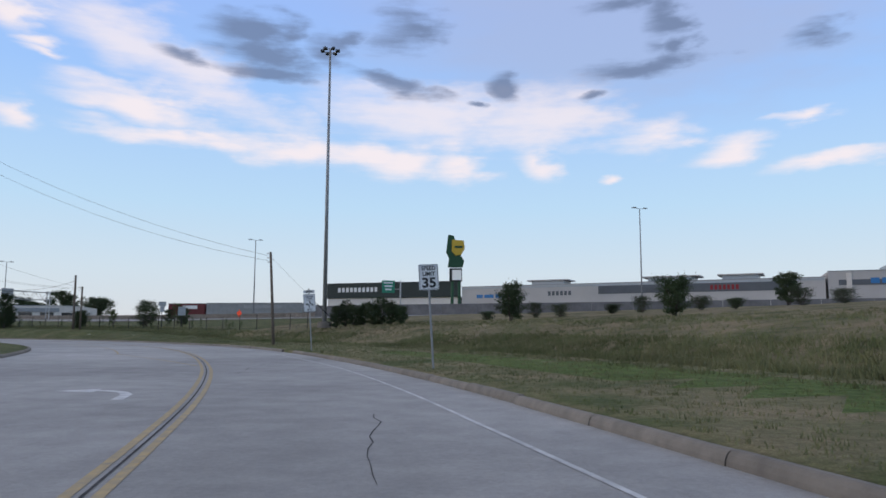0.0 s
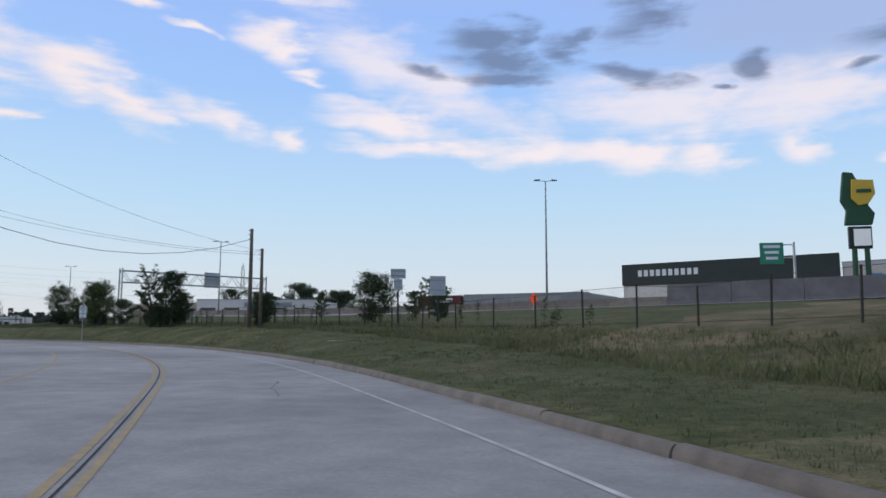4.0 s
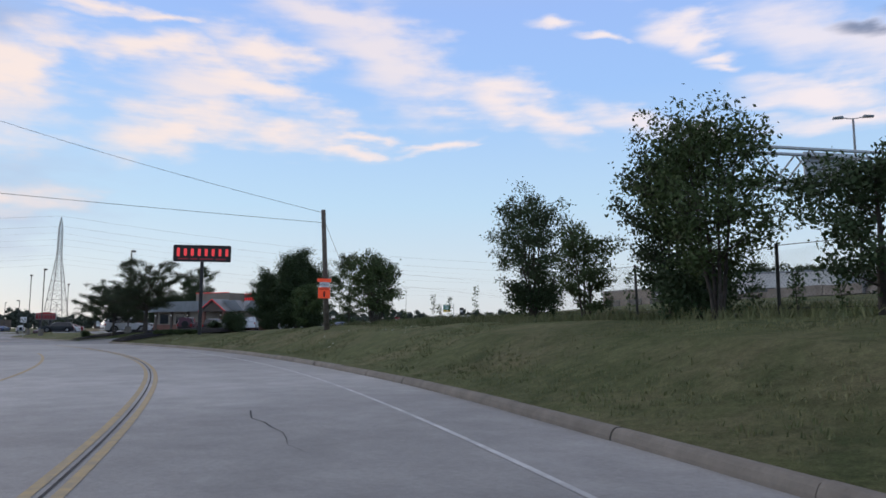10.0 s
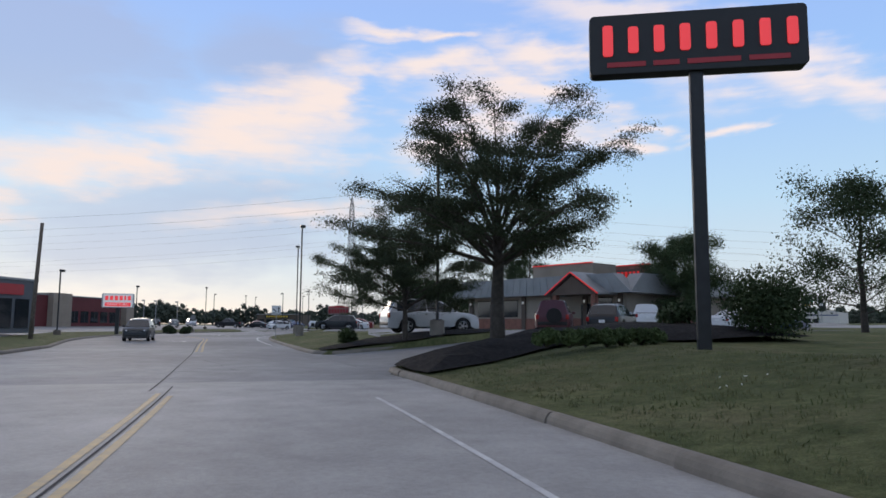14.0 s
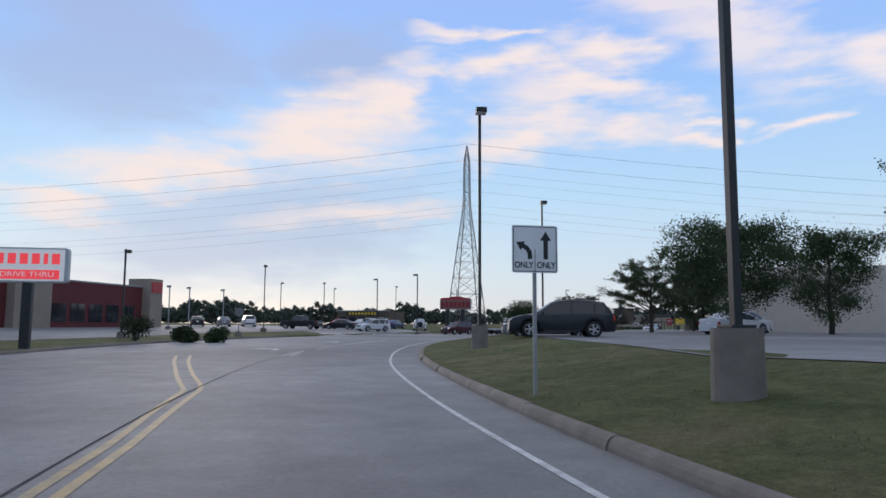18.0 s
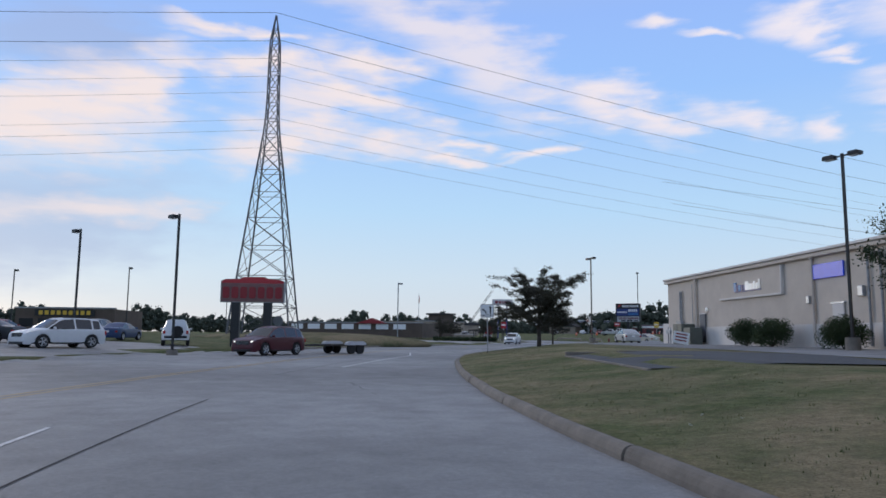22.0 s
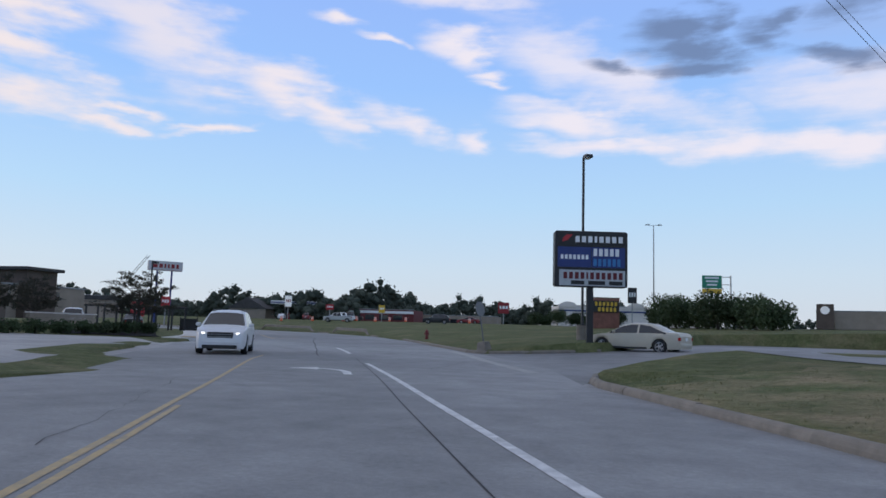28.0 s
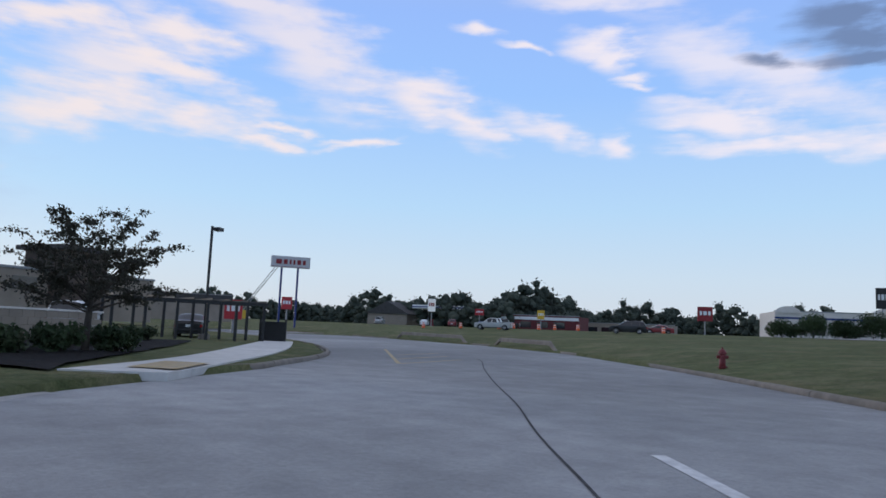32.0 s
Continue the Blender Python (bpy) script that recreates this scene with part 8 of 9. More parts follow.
# ---------------------------------------------------------------- beyond: highway traffic, mall, far lots, woods
def mall():
    root = building("shopping_mall", "long pale mall building beyond the highway", (6.0, 196.0), (84.0, 155.5), 60, 3.5, 9.8, WHITEWALL)
    ln = root["ln"]
    part("grey_band", cube(ln * 0.5, 0.1, 2.2, ln * 0.68, -0.056, 7.2), GREYWALL, root)
    part("fascia_band", cube(ln, 0.12, 0.5, ln / 2, -0.066, 9.2), SIGNGREY, root)
    bars(root, GREYWALL, ln * 0.28, ln * 0.35, 7.6, 1.1, -0.08, (1, 1, 1, 1, 1, 1), name="lettering_shape")
    bars(root, DULLRED, ln * 0.73, ln * 0.80, 8.2, 1.1, -0.14, (1, 1, 1, 1, 1, 1, 1), name="lettering_shape")
    bars(root, SKYBLUE, ln * 0.05, ln * 0.16, 7.2, 0.9, -0.08, (2, 3, 2, 2), name="lettering_shape")
    for u, w in ((0.26, 9.0), (0.62, 11.0), (0.80, 8.0)):
        part("roof_unit", cube(w, 6.0, 1.6, ln * u, 8.0, 9.6, 0.05), SIGNGREY, root)
        part("roof_unit", cube(w * 1.25, 7.0, 0.35, ln * u, 8.0, 11.2, 0.05), WHITEWALL, root)
    part("service_door", cube(3.5, 0.1, 3.5, ln * 0.22, -0.06, 1.2), GREYWALL, root)
    r2 = building("mall_wing", "pale two-storey mall wing with a grey roof line", (84.5, 155.3), (150.0, 128.0), 50, 3.5, 11.0, WHITEWALL)
    part("grey_band", cube(60, 0.1, 1.2, 32, -0.056, 8.0), GREYWALL, r2)
    bars(r2, SKYBLUE, 8, 14, 8.9, 1.2, -0.12, (2, 2, 2), name="lettering_shape")
    for k in range(4):
        part("pilaster", cube(1.0, 0.3, 10.6, 4 + 15 * k, -0.155, 0), CREAM, r2)
    part("roof_unit", cube(16, 8, 1.4, 20, 10, 11.2, 0.05), SIGNGREY, r2)
    r3 = building("sports_store", "dark green fascia store at the end of the mall", (-32.8, 210.0), (5.6, 196.2), 50, 3.5, 7.2, CREAM)
    part("fascia", cube(r3["ln"] + 0.2, 0.5, 4.4, r3["ln"] / 2, -0.2, 7.2, 0.05), DARKGREEN, r3)
    bars(r3, SIGNWHITE, 3.5, 16.0, 9.6, 1.3, -0.47, (1, 1, 1, 1, 1, 1, 1, 1, 1, 1), name="lettering_shape")
    part("entrance", cube(8, 0.2, 3.2, 26, -0.12, 0.8), GLASS, r3)


mall()


def bird_sign():
    """A tall green and yellow figure of plain shapes above two green posts with a small display."""
    root = thing("mall_pylon_sign", "very tall green and yellow shaped sign with a small lit display", "sign", pose(3.7, 169.7, 3.8, 0, 0, 5))
    for sg in (-1, 1):
        part("post", tube(B(), (sg * 0.9, 0, -0.5), (sg * 0.8, 0, 9.5), 0.42, 0.36, 10), BIRDGREEN, root)
    part("display", cube(3.0, 0.7, 3.2, 0, 0, 9.2, 0.08), BLACK, root)
    part("display_face", cube(2.2, 0.06, 2.4, 0.2, -0.39, 9.6), SIGNLIT, root, "lit display panel")
    part("body_shape", prism([(-1.9, 12.6), (1.6, 12.6), (2.0, 14.2), (1.2, 15.4), (1.6, 17.0), (0.6, 17.6), (-0.6, 20.2), (-1.8, 20.4), (-2.0, 18.8), (-2.3, 16.2), (-1.6, 14.8)], 0.9, 0.08), BIRDGREEN, root)
    part("wing_shape", prism([(-0.9, 19.2), (1.9, 19.0), (2.1, 17.0), (1.2, 15.6), (-0.1, 15.4), (-1.0, 16.4)], 0.5, 0.06, y0=-0.75), SIGNYELLOW, root)
    part("lettering_shape", cube(1.9, 0.1, 0.5, 0.6, -0.82, 17.2), BIRDGREEN, root)


bird_sign()


def guide_sign(x, y, z0, top, rz, w, h, label, yellow=False):
    root = thing("guide_sign", label, "traffic sign", pose(x, y, z0, 0, 0, rz))
    t = top - z0
    part("post", tube(B(), (w * 0.95, 0, -0.4), (w * 0.95, 0, t), 0.18, 0.14, 10), GALV, root)
    for dz in (0.25, h * 0.7):
        part("arm", tube(B(), (w * 0.95, 0, t - dz), (-w * 0.4, 0, t - dz), 0.07, n=6), GALV, root)
    f = part("panel", cube(w, 0.06, h, 0, -0.14, t - h, 0.02), GREENSIGN, root)
    for k in range(3):
        part("lettering", cube(w * (0.7 - 0.1 * k), 0.01, h * 0.13, 0, -0.178, t - h * (0.25 + 0.27 * k)), SIGNWHITE, f)
    if yellow:
        part("panel", cube(w, 0.06, h * 0.35, 0, -0.14, t - h * 1.38, 0.02), SIGNYELLOW, root, "yellow lower panel")


guide_sign(-10.5, 145.1, 3.6, 11.5, 8, 2.6, 2.5, "green highway guide sign on an arm beside the highway")
guide_sign(-320.8, 298.8, 1.6, 11.9, 25, 3.4, 2.3, "green and yellow highway guide sign on an arm", True)

# median barrier of the highway
HW0, HWD = Vector((58.0, 89.8, 0)), Vector((-0.9156, 0.402, 0))
bar_root = thing("median_barrier", "grey concrete barrier along the middle of the highway", "barrier", kind="structure")
for k in range(42):
    a = HW0 + HWD * (k * 6.0)
    z = ground(a.x, a.y)
    high = 1.9 if k < 15 else 0.85
    part("barrier_block", prism([(-0.3, -0.1), (0.3, -0.1), (0.12, 0.35), (0.08, high), (-0.08, high), (-0.12, 0.35)], 5.94), DARKCONCRETE if k < 15 else CONCRETE, bar_root, at=Matrix.Translation((a.x, a.y, z)) @ Matrix.Rotation(math.atan2(HWD.y, HWD.x) - math.pi / 2, 4, "Z"))
HWH = math.degrees(math.atan2(-HWD.x, HWD.y))
vehicle("sedan", "grey", -120.0, 168.0, HWH, "grey car on the highway")


def diamond(x, y, z, rz):
    root = thing("work_zone_sign", "orange diamond work zone sign on a stand", "traffic sign", pose(x, y, z, 0, 0, rz))
    part("stand", cube(0.06, 0.05, 1.6, 0, 0.04, -0.1), GALV, root)
    part("panel", prism([(0, 0.7), (0.62, 1.32), (0, 1.94), (-0.62, 1.32)], 0.02), ORANGE, root)


diamond(-33.2, 119.0, ground(-33.2, 119.0) - 0.3, 62)

for nm, lab, a, b, dp, h, m in (
        ("warehouse", "long low grey metal warehouse beyond the highway", (-69.2, 213.0), (-40.0, 208.0), 25, 6.1, ROOFGREY),
        ("red_store", "small red store front beyond the highway", (-81.4, 215.6), (-69.8, 213.2), 20, 6.0, REDWALL),
        ("tan_store", "low tan building beyond the highway", (-117.6, 180.0), (-93.0, 186.5), 20, 4.2, CREAM),
        ("far_store", "low pale building beyond the highway", (-150.0, 196.0), (-122.0, 190.0), 18, 4.0, TANWALL)):
    r_ = building(nm, lab, a, b, dp, 3.2, h, m)
    n_ = int(r_["ln"] / 5)
    for k in range(n_):
        part("window", cube(3.2, 0.06, 1.6, 2.5 + 5 * k, -0.04, 1.0), GLASS, r_)
    part("fascia", cube(r_["ln"] * 0.4, 0.1, 1.0, r_["ln"] * 0.6, -0.06, h - 1.5), SIGNWHITE if m is REDWALL else DULLSTEEL, r_)

for k in range(9):
    tree("dark tree behind the low stores beyond the highway", -140.0 + 4.6 * k + 1.7 * (k % 3), 212.0 + 3.0 * (k % 4), 6.6 + 1.1 * ((k * 3) % 4), 3.2 + 0.4 * (k % 3), LEAF, 500 + k, 0.15, 0.2, 1, 1500, 0.42)

# brown brick eatery and the mound across the road
r_ = building("brick_eatery", "low brown eatery with pale window bands", (-361.0, 165.5), (-343.5, 185.8), 16, 0.7, 2.7, BROWNWALL)
for k in range(7):
    w = part("window", cube(2.4, 0.06, 1.0, 2.0 + 3.4 * k, -0.04, 1.5), SIGNWHITE, r_, "pale blind behind a window")
    part("frame", cube(2.5, 0.05, 0.08, 2.0 + 3.4 * k, -0.09, 1.45), BROWNWALL, w)
part("gable", prism([(14.0, 2.6), (20.0, 2.6), (17.0, 3.6)], 2.0, y0=-0.6), DULLRED, r_)
r_ = building("tan_restaurant", "tan restaurant with a dark raised corner", (-366.0, 196.5), (-371.0, 212.0), 14, 0.9, 3.4, TANWALL)
part("corner_tower", cube(4.0, 4.0, 5.0, 9.0, 1.0, 0.0), BROWNWALL, r_)
part("corner_roof", cube(5.0, 5.0, 0.35, 9.0, 1.0, 5.0, 0.05), ROOFDARK, r_)
for k in range(4):
    part("window", cube(1.8, 0.06, 0.9, 2.0 + 3.2 * k, -0.04, 2.0), GLASS, r_)


def flagpole(x, y, top, label):
    gz = ground(x, y)
    root = thing("flagpole", label, "flagpole", pose(x, y, gz))
    part("pole", tube(B(), (0, 0, -0.2), (0, 0, top - gz), 0.06, 0.035, 8), SIGNGREY, root)
    part("flag", prism([(0.03, top - gz - 1.9), (0.32, top - gz - 2.0), (0.38, top - gz - 1.2), (0.22, top - gz - 0.6), (0.03, top - gz - 0.35)], 0.05), DULLRED, root, "limp flag hanging down")


flagpole(-353.0, 190.0, 9.6, "slim pale flagpole with a limp flag")

# low wall, trellis, bed and walk at the end of the road
wl = thing("garden_wall", "pale tan block wall behind a planted bed", "wall", Matrix.Translation((-347.5, 199.5, 0.2)) @ Matrix.Rotation(math.atan2(-9.5, 8.5) , 4, "Z"))
for r in range(4):
    for c in range(16):
        part("block", cube(0.78, 0.25, 0.29, 0.4 + 0.8 * c + (0.4 if r % 2 else 0), 0, r * 0.3, 0.012), TANWALL, wl)
part("coping", cube(13.4, 0.32, 0.08, 6.6, 0, 1.2, 0.01), CREAM, wl)
tr_ = thing("fence_trellis", "black metal trellis fence with a roof frame", "fence", Matrix.Translation((-351.5, 201.0, 0.1)) @ Matrix.Rotation(math.atan2(9.0, 1.5), 4, "Z"))
for k in range(6):
    part("post", cube(0.14, 0.14, 2.1, 1.6 * k, 0, 0), BLACK, tr_)
    part("post", cube(0.14, 0.14, 2.1, 1.6 * k, -2.6, 0), BLACK, tr_)
for yy in (0, -2.6):
    part("beam", cube(8.4, 0.14, 0.16, 4.0, yy, 2.1), BLACK, tr_)
for k in range(9):
    part("rafter", cube(0.08, 3.0, 0.1, 1.0 * k, -1.3, 2.27), BLACK, tr_)
gf = thing("panel_fence", "black panel gate at the end of the walk", "fence", Matrix.Translation((-349.8, 209.6, 0.1)) @ Matrix.Rotation(radians(35), 4, "Z"))
part("panel", cube(1.6, 0.06, 1.2, 0.8, 0, 0.05), BLACK, gf)
for u in (0, 1.6):
    part("post", cube(0.1, 0.1, 1.4, u, 0, 0), BLACK, gf)
mulch_bed([(-326.6, 191.2), (-328.2, 192.0), (-338.4, 199.0), (-345.0, 203.0), (-347.0, 200.5), (-340.5, 193.5), (-333.0, 188.0)], "dark mulch bed with low shrubs behind the walk", 0.03)
for k in range(12):
    shrub("low grey-green shrub in the mulch bed", -331.5 - 1.15 * k, 190.6 + 0.85 * k + 0.5 * (k % 2), 1.1, 0.7, LEAFOLIVE, 80 + k, 650, 0.07)
tree("crooked ornamental tree with an open crown in a bed", -333.6, 194.2, 4.6, 2.5, LEAFRED, 72, 0.28, 0.1, 1, 3400, 0.12, dense=0.75, spray=True)
tree("ornamental tree with an open crown by the hedge", -337.5, 186.5, 4.2, 2.1, LEAFRED, 73, 0.28, 0.08, 1, 2400, 0.12, dense=0.75, spray=True)
tree("ornamental tree with an open crown by the hedge", -341.5, 191.5, 4.0, 2.0, LEAFRED, 74, 0.28, 0.08, 1, 2200, 0.12, dense=0.75, spray=True)
sw = thing("sidewalk", "pale concrete walk curving to a gate", "pavement", kind="structure")
sw_l, sw_r = spline([(-326.9, 191.4), (-330.6, 195.3), (-335.0, 198.9), (-341.0, 203.4), (-350.2, 210.2)], 1.5), spline([(-325.9, 193.2), (-329.2, 196.4), (-333.6, 200.4), (-339.8, 205.2), (-349.2, 211.6)], 1.5)
n_ = min(len(sw_l), len(sw_r))
for k in range(n_ - 1):
    q = [sw_l[k], sw_l[k + 1], sw_r[k + 1], sw_r[k]]
    c = sum(q) / 4
    top = [max(ground(float(p[0]), float(p[1])), 0.14) + 0.035 for p in q]
    vs = [(*(c + (p - c) * 0.985), h) for p, h in zip(q, top)] + [(*(c + (p - c) * 0.985), 0.0) for p in q]
    part("slab", mesh_from("slab", vs, [(3, 2, 1, 0), (0, 1, 5, 4), (1, 2, 6, 5), (2, 3, 7, 6), (3, 0, 4, 7)], SIDEWALK), SIDEWALK, sw)
ramp = tagged(new("tactile_ramp", mesh_from("tactile_ramp", [(-327.3, 192.9, 0.212), (-326.4, 193.6, 0.212), (-328.4, 195.4, 0.212), (-329.4, 194.7, 0.212)], [(3, 2, 1, 0)], YELLOW)), "yellow tactile ramp pad at the walk's end", "paving", kind="structure")

# hedge and white kerbed corner
for k in range(9):
    shrub("clipped dark hedge bush along the far lot", -329.5 - 0.5 * k, 181.0 + 1.75 * k, 1.9, 0.85, LEAF, 100 + k, 1500, 0.07, name="hedge_bush")


def pole_sign(x, y, top, w, h, material, label, rz, legs=1, post=DULLSTEEL):
    gz = ground(x, y)
    root = thing("pole_sign", label, "sign", pose(x, y, gz, 0, 0, rz))
    t = top - gz
    for k in range(legs):
        u = 0 if legs == 1 else (k - 0.5) * w * 0.7
        part("post", tube(B(), (u, 0.2, -0.3), (u, 0.2, t - h * 0.5), 0.12, n=8), post, root)
    f = part("sign_box", cube(w, 0.4, h, 0, 0, t - h, 0.04), material, root)
    bars(f, SIGNWHITE if material is not SIGNLIT else DULLRED, -w * 0.36, w * 0.36, t - h * 0.45, h * 0.28, -0.215, (1, 1.4, 1), name="lettering_shape")


pole_sign(-375.9, 222.2, 3.4, 1.7, 1.9, SIGNRED, "small red square sign with white shapes", 55)
pole_sign(-406.6, 248.1, 5.4, 1.6, 1.9, SIGNRED, "small lit red price sign", 50)
pole_sign(-365.4, 303.1, 7.0, 2.4, 2.4, DULLRED, "dark red roadside sign beyond the junction", 30)
pole_sign(-409.4, 316.2, 6.6, 1.6, 2.0, SIGNYELLOW, "yellow roadside sign beyond the junction", 35)
pole_sign(-344.9, 327.0, 11.6, 2.0, 3.6, BLACK, "black rounded roadside sign of a fast food shop", 25)
pole_sign(-434.0, 306.0, 8.6, 1.8, 3.0, SIGNLIT, "white and blue roadside sign beyond the junction", 40)
pole_sign(-420.5, 308.0, 6.4, 2.0, 1.4, SIGNRED, "red roadside sign beyond the junction", 40)


def fast_food():
    root = building("fast_food_shop", "white fast food shop with curved parapets", (-361.0, 322.0), (-343.0, 333.0), 14, 2.3, 4.9, CREAM)
    ln = root["ln"]
    for u in (2.2, ln - 3.0):
        arc = [(u - 2.2, 4.6)] + [(u + 2.2 * math.cos(radians(180 - 20 * k)), 4.6 + 1.3 * math.sin(radians(20 * k))) for k in range(1, 9)] + [(u + 2.2, 4.6)]
        part("curved_parapet", prism(arc, 0.6, y0=-0.3), CREAM, root)
    part("purple_band", cube(ln, 0.08, 0.35, ln / 2, -0.05, 3.6), SIGNBLUE, root)
    for k in range(4):
        part("window", cube(2.2, 0.06, 1.7, 4.0 + 3.2 * k, -0.04, 0.8), GLASS, root)
    r2 = building("burger_shop", "tan burger shop with a dark corner", (-307.0, 325.0), (-290.0, 325.8), 14, 1.8, 4.8, TANWALL)
    part("corner_tower", cube(3.0, 2.0, 6.2, 1.6, 0.2, 0.0), BROWNWALL, r2)
    part("disc_sign", tube(B(), (1.6, -0.82, 5.0), (1.6, -0.95, 5.0), 0.8, n=20), SIGNLIT, r2)


fast_food()
for k, (x, y) in enumerate(((-341.8, 271.5), (-339.1, 273.3), (-336.3, 275.1), (-333.9, 276.6), (-331.2, 278.4))):
    shrub("dark wild bush on the grass before the fast food shop", x, y, 4.4, (2.2, 2.8, 2.3, 3.2, 2.6)[k], LEAF, 210 + k, 3200, 0.12)


def fuel_canopy(x, y, rz):
    gz = ground(x, y)
    root = thing("fuel_canopy", "white and blue filling station canopy with pumps", "canopy", pose(x, y, gz, 0, 0, rz))
    part("roof", cube(22, 9, 1.0, 0, 0, 4.6, 0.05), SIGNWHITE, root)
    part("band", cube(22.1, 9.1, 0.3, 0, 0, 4.9), SIGNBLUE, root)
    for u in (-8, 0, 8):
        part("column", cube(0.4, 0.4, 4.7, u, 0, -0.05), DULLSTEEL, root)
        part("pump", cube(1.0, 0.7, 1.9, u + 1.2, 0, 0, 0.05), DULLRED, root)


fuel_canopy(-446.0, 327.0, 25)
r_ = building("small_house", "small tan house with a gabled roof", (-470.0, 316.0), (-459.0, 321.0), 9, 2.2, 3.0, TANWALL)
part("gable_roof", prism([(-0.6, 3.1), (12.7, 3.1), (6.0, 6.6)], 9.6, y0=-0.4), ROOFDARK, r_)
r_ = building("market", "low red and white market building", (-424.0, 318.5), (-406.0, 326.0), 12, 2.2, 3.4, REDWALL)
part("white_band", cube(r_["ln"], 0.08, 0.7, r_["ln"] / 2, -0.05, 2.4), SIGNWHITE, r_)
for k in range(4):
    part("window", cube(2.6, 0.06, 1.4, 3.0 + 4 * k, -0.04, 0.6), GLASS, r_)
r_ = building("strip_mall", "long low tan strip mall beyond the junction", (-440.0, 372.0), (-412.0, 384.0), 14, 2.2, 3.2, TANWALL)
for k in range(6):
    part("window", cube(3.0, 0.06, 1.6, 2.5 + 4.2 * k, -0.04, 0.4), GLASS, r_)


def container(x, y, rz, material, label):
    """A corrugated steel box with doors at one end."""
    root = thing("shipping_container", label, "container", pose(x, y, ground(x, y), 0, 0, rz), group="containers at the junction")
    part("box", cube(6.0, 2.4, 2.5, 0, 0, 0.05, 0.02), material, root)
    for k in range(14):
        for sg in (-1, 1):
            part("rib", cube(0.2, 0.05, 2.3, -2.7 + 0.415 * k, sg * 1.222, 0.15), material, root)
    for sg in (-0.55, 0.55):
        part("door", cube(0.05, 1.05, 2.3, 3.02, sg, 0.15), material, root)


for k, (x, y) in enumerate(((-436.0, 340.0), (-429.6, 343.2), (-423.0, 346.4), (-448.0, 334.0), (-470.0, 352.0))):
    container(x, y, 27, BARREL if k % 2 else SIGNRED, "red storage container beyond the junction")
r_ = building("blue_roof_store", "low tan store with a dark fascia", (-412.0, 221.0), (-405.0, 238.0), 14, 1.2, 3.6, TANWALL)
part("fascia", cube(r_["ln"], 0.3, 0.7, r_["ln"] / 2, -0.16, 3.0), ROOFDARK, r_)


def barrel(x, y):
    root = thing("traffic_barrel", "orange and white construction barrel", "barrel", pose(x, y, ground(x, y)), group="barrels at the junction")
    part("drum", tube(B(), (0, 0, 0), (0, 0, 1.0), 0.3, 0.24, 12), BARREL, root)
    for h in (0.4, 0.75):
        part("band", tube(B(), (0, 0, h), (0, 0, h + 0.14), 0.293 - 0.05 * h, n=12), SIGNWHITE, root)
    part("foot", tube(B(), (0, 0, -0.02), (0, 0, 0.06), 0.38, n=12), BLACK, root)
    return root


b0 = barrel(-372.0, 287.0)
for x, y in ((-378.0, 284.5), (-384.0, 282.0), (-390.0, 279.0), (-396.0, 276.0), (-402.0, 273.0), (-366.0, 290.0), (-388.0, 292.0), (-395.0, 289.0)):
    copy_thing(b0, pose(x, y, ground(x, y)))
for x, y, kind, col, rz in ((-384.5, 271.2, "pickup", "silver", 120), (-359.6, 268.5, "suv", "black", 120), (-398.0, 288.0, "pickup", "white", 120), (-430.0, 300.0, "sedan", "white", 40), (-424.0, 303.0, "suv", "red", 40), (-418.0, 306.0, "sedan", "blue", 40), (-406.0, 300.0, "pickup", "black", 120), (-441.0, 296.0, "suv", "silver", 40), (-370.0, 296.0, "sedan", "red", 120), (-350.6, 199.4, "suv", "white", 60), (-354.6, 207.6, "sedan", "black", 60)):
    vehicle(kind, col, x, y, rz, f"{col} {dict(pickup='pickup truck', suv='sport utility car', sedan='saloon car')[kind]} standing at the far junction" if x < -356 else f"{col} car parked behind the trellis fence")

# parked cars across the road
for x, y, kind, col, rz in ((-279.0, 99.5, "sedan", "black", 100), (-281.5, 102.8, "sedan", "grey", 100), (-285.0, 106.0, "suv", "white", 100), (-274.0, 113.9, "pickup", "black", 150), (-277.8, 119.4, "sedan", "navy", 150), (-270.6, 123.4, "suv", "white", 210), (-284.5, 124.5, "suv", "silver", 60), (-289.5, 128.5, "sedan", "blue", 60), (-278.8, 131.0, "jeep", "white", 80), (-292.0, 120.0, "sedan", "red", 60), (-297.0, 124.0, "sedan", "white", 60), (-302.0, 128.0, "suv", "grey", 60)):
    vehicle(kind, col, x, y, rz, f"{col} {dict(pickup='pickup truck', suv='sport utility car', sedan='saloon car', jeep='off-road car')[kind]} parked in the lot across the road")
for x, y, kind, col, rz in ((-190.0, 133.0, "sedan", "black", 200), (-186.0, 148.0, "pickup", "white", 30), (-181.0, 153.5, "sedan", "silver", 30), (-175.5, 162.0, "sedan", "blue", 30), (-214.0, 140.8, "sedan", "white", 20), (-222.5, 147.0, "suv", "white", 20)):
    vehicle(kind, col, x, y, rz, f"{col} {dict(pickup='pickup truck', suv='sport utility car', sedan='saloon car')[kind]} parked in the restaurant lot")

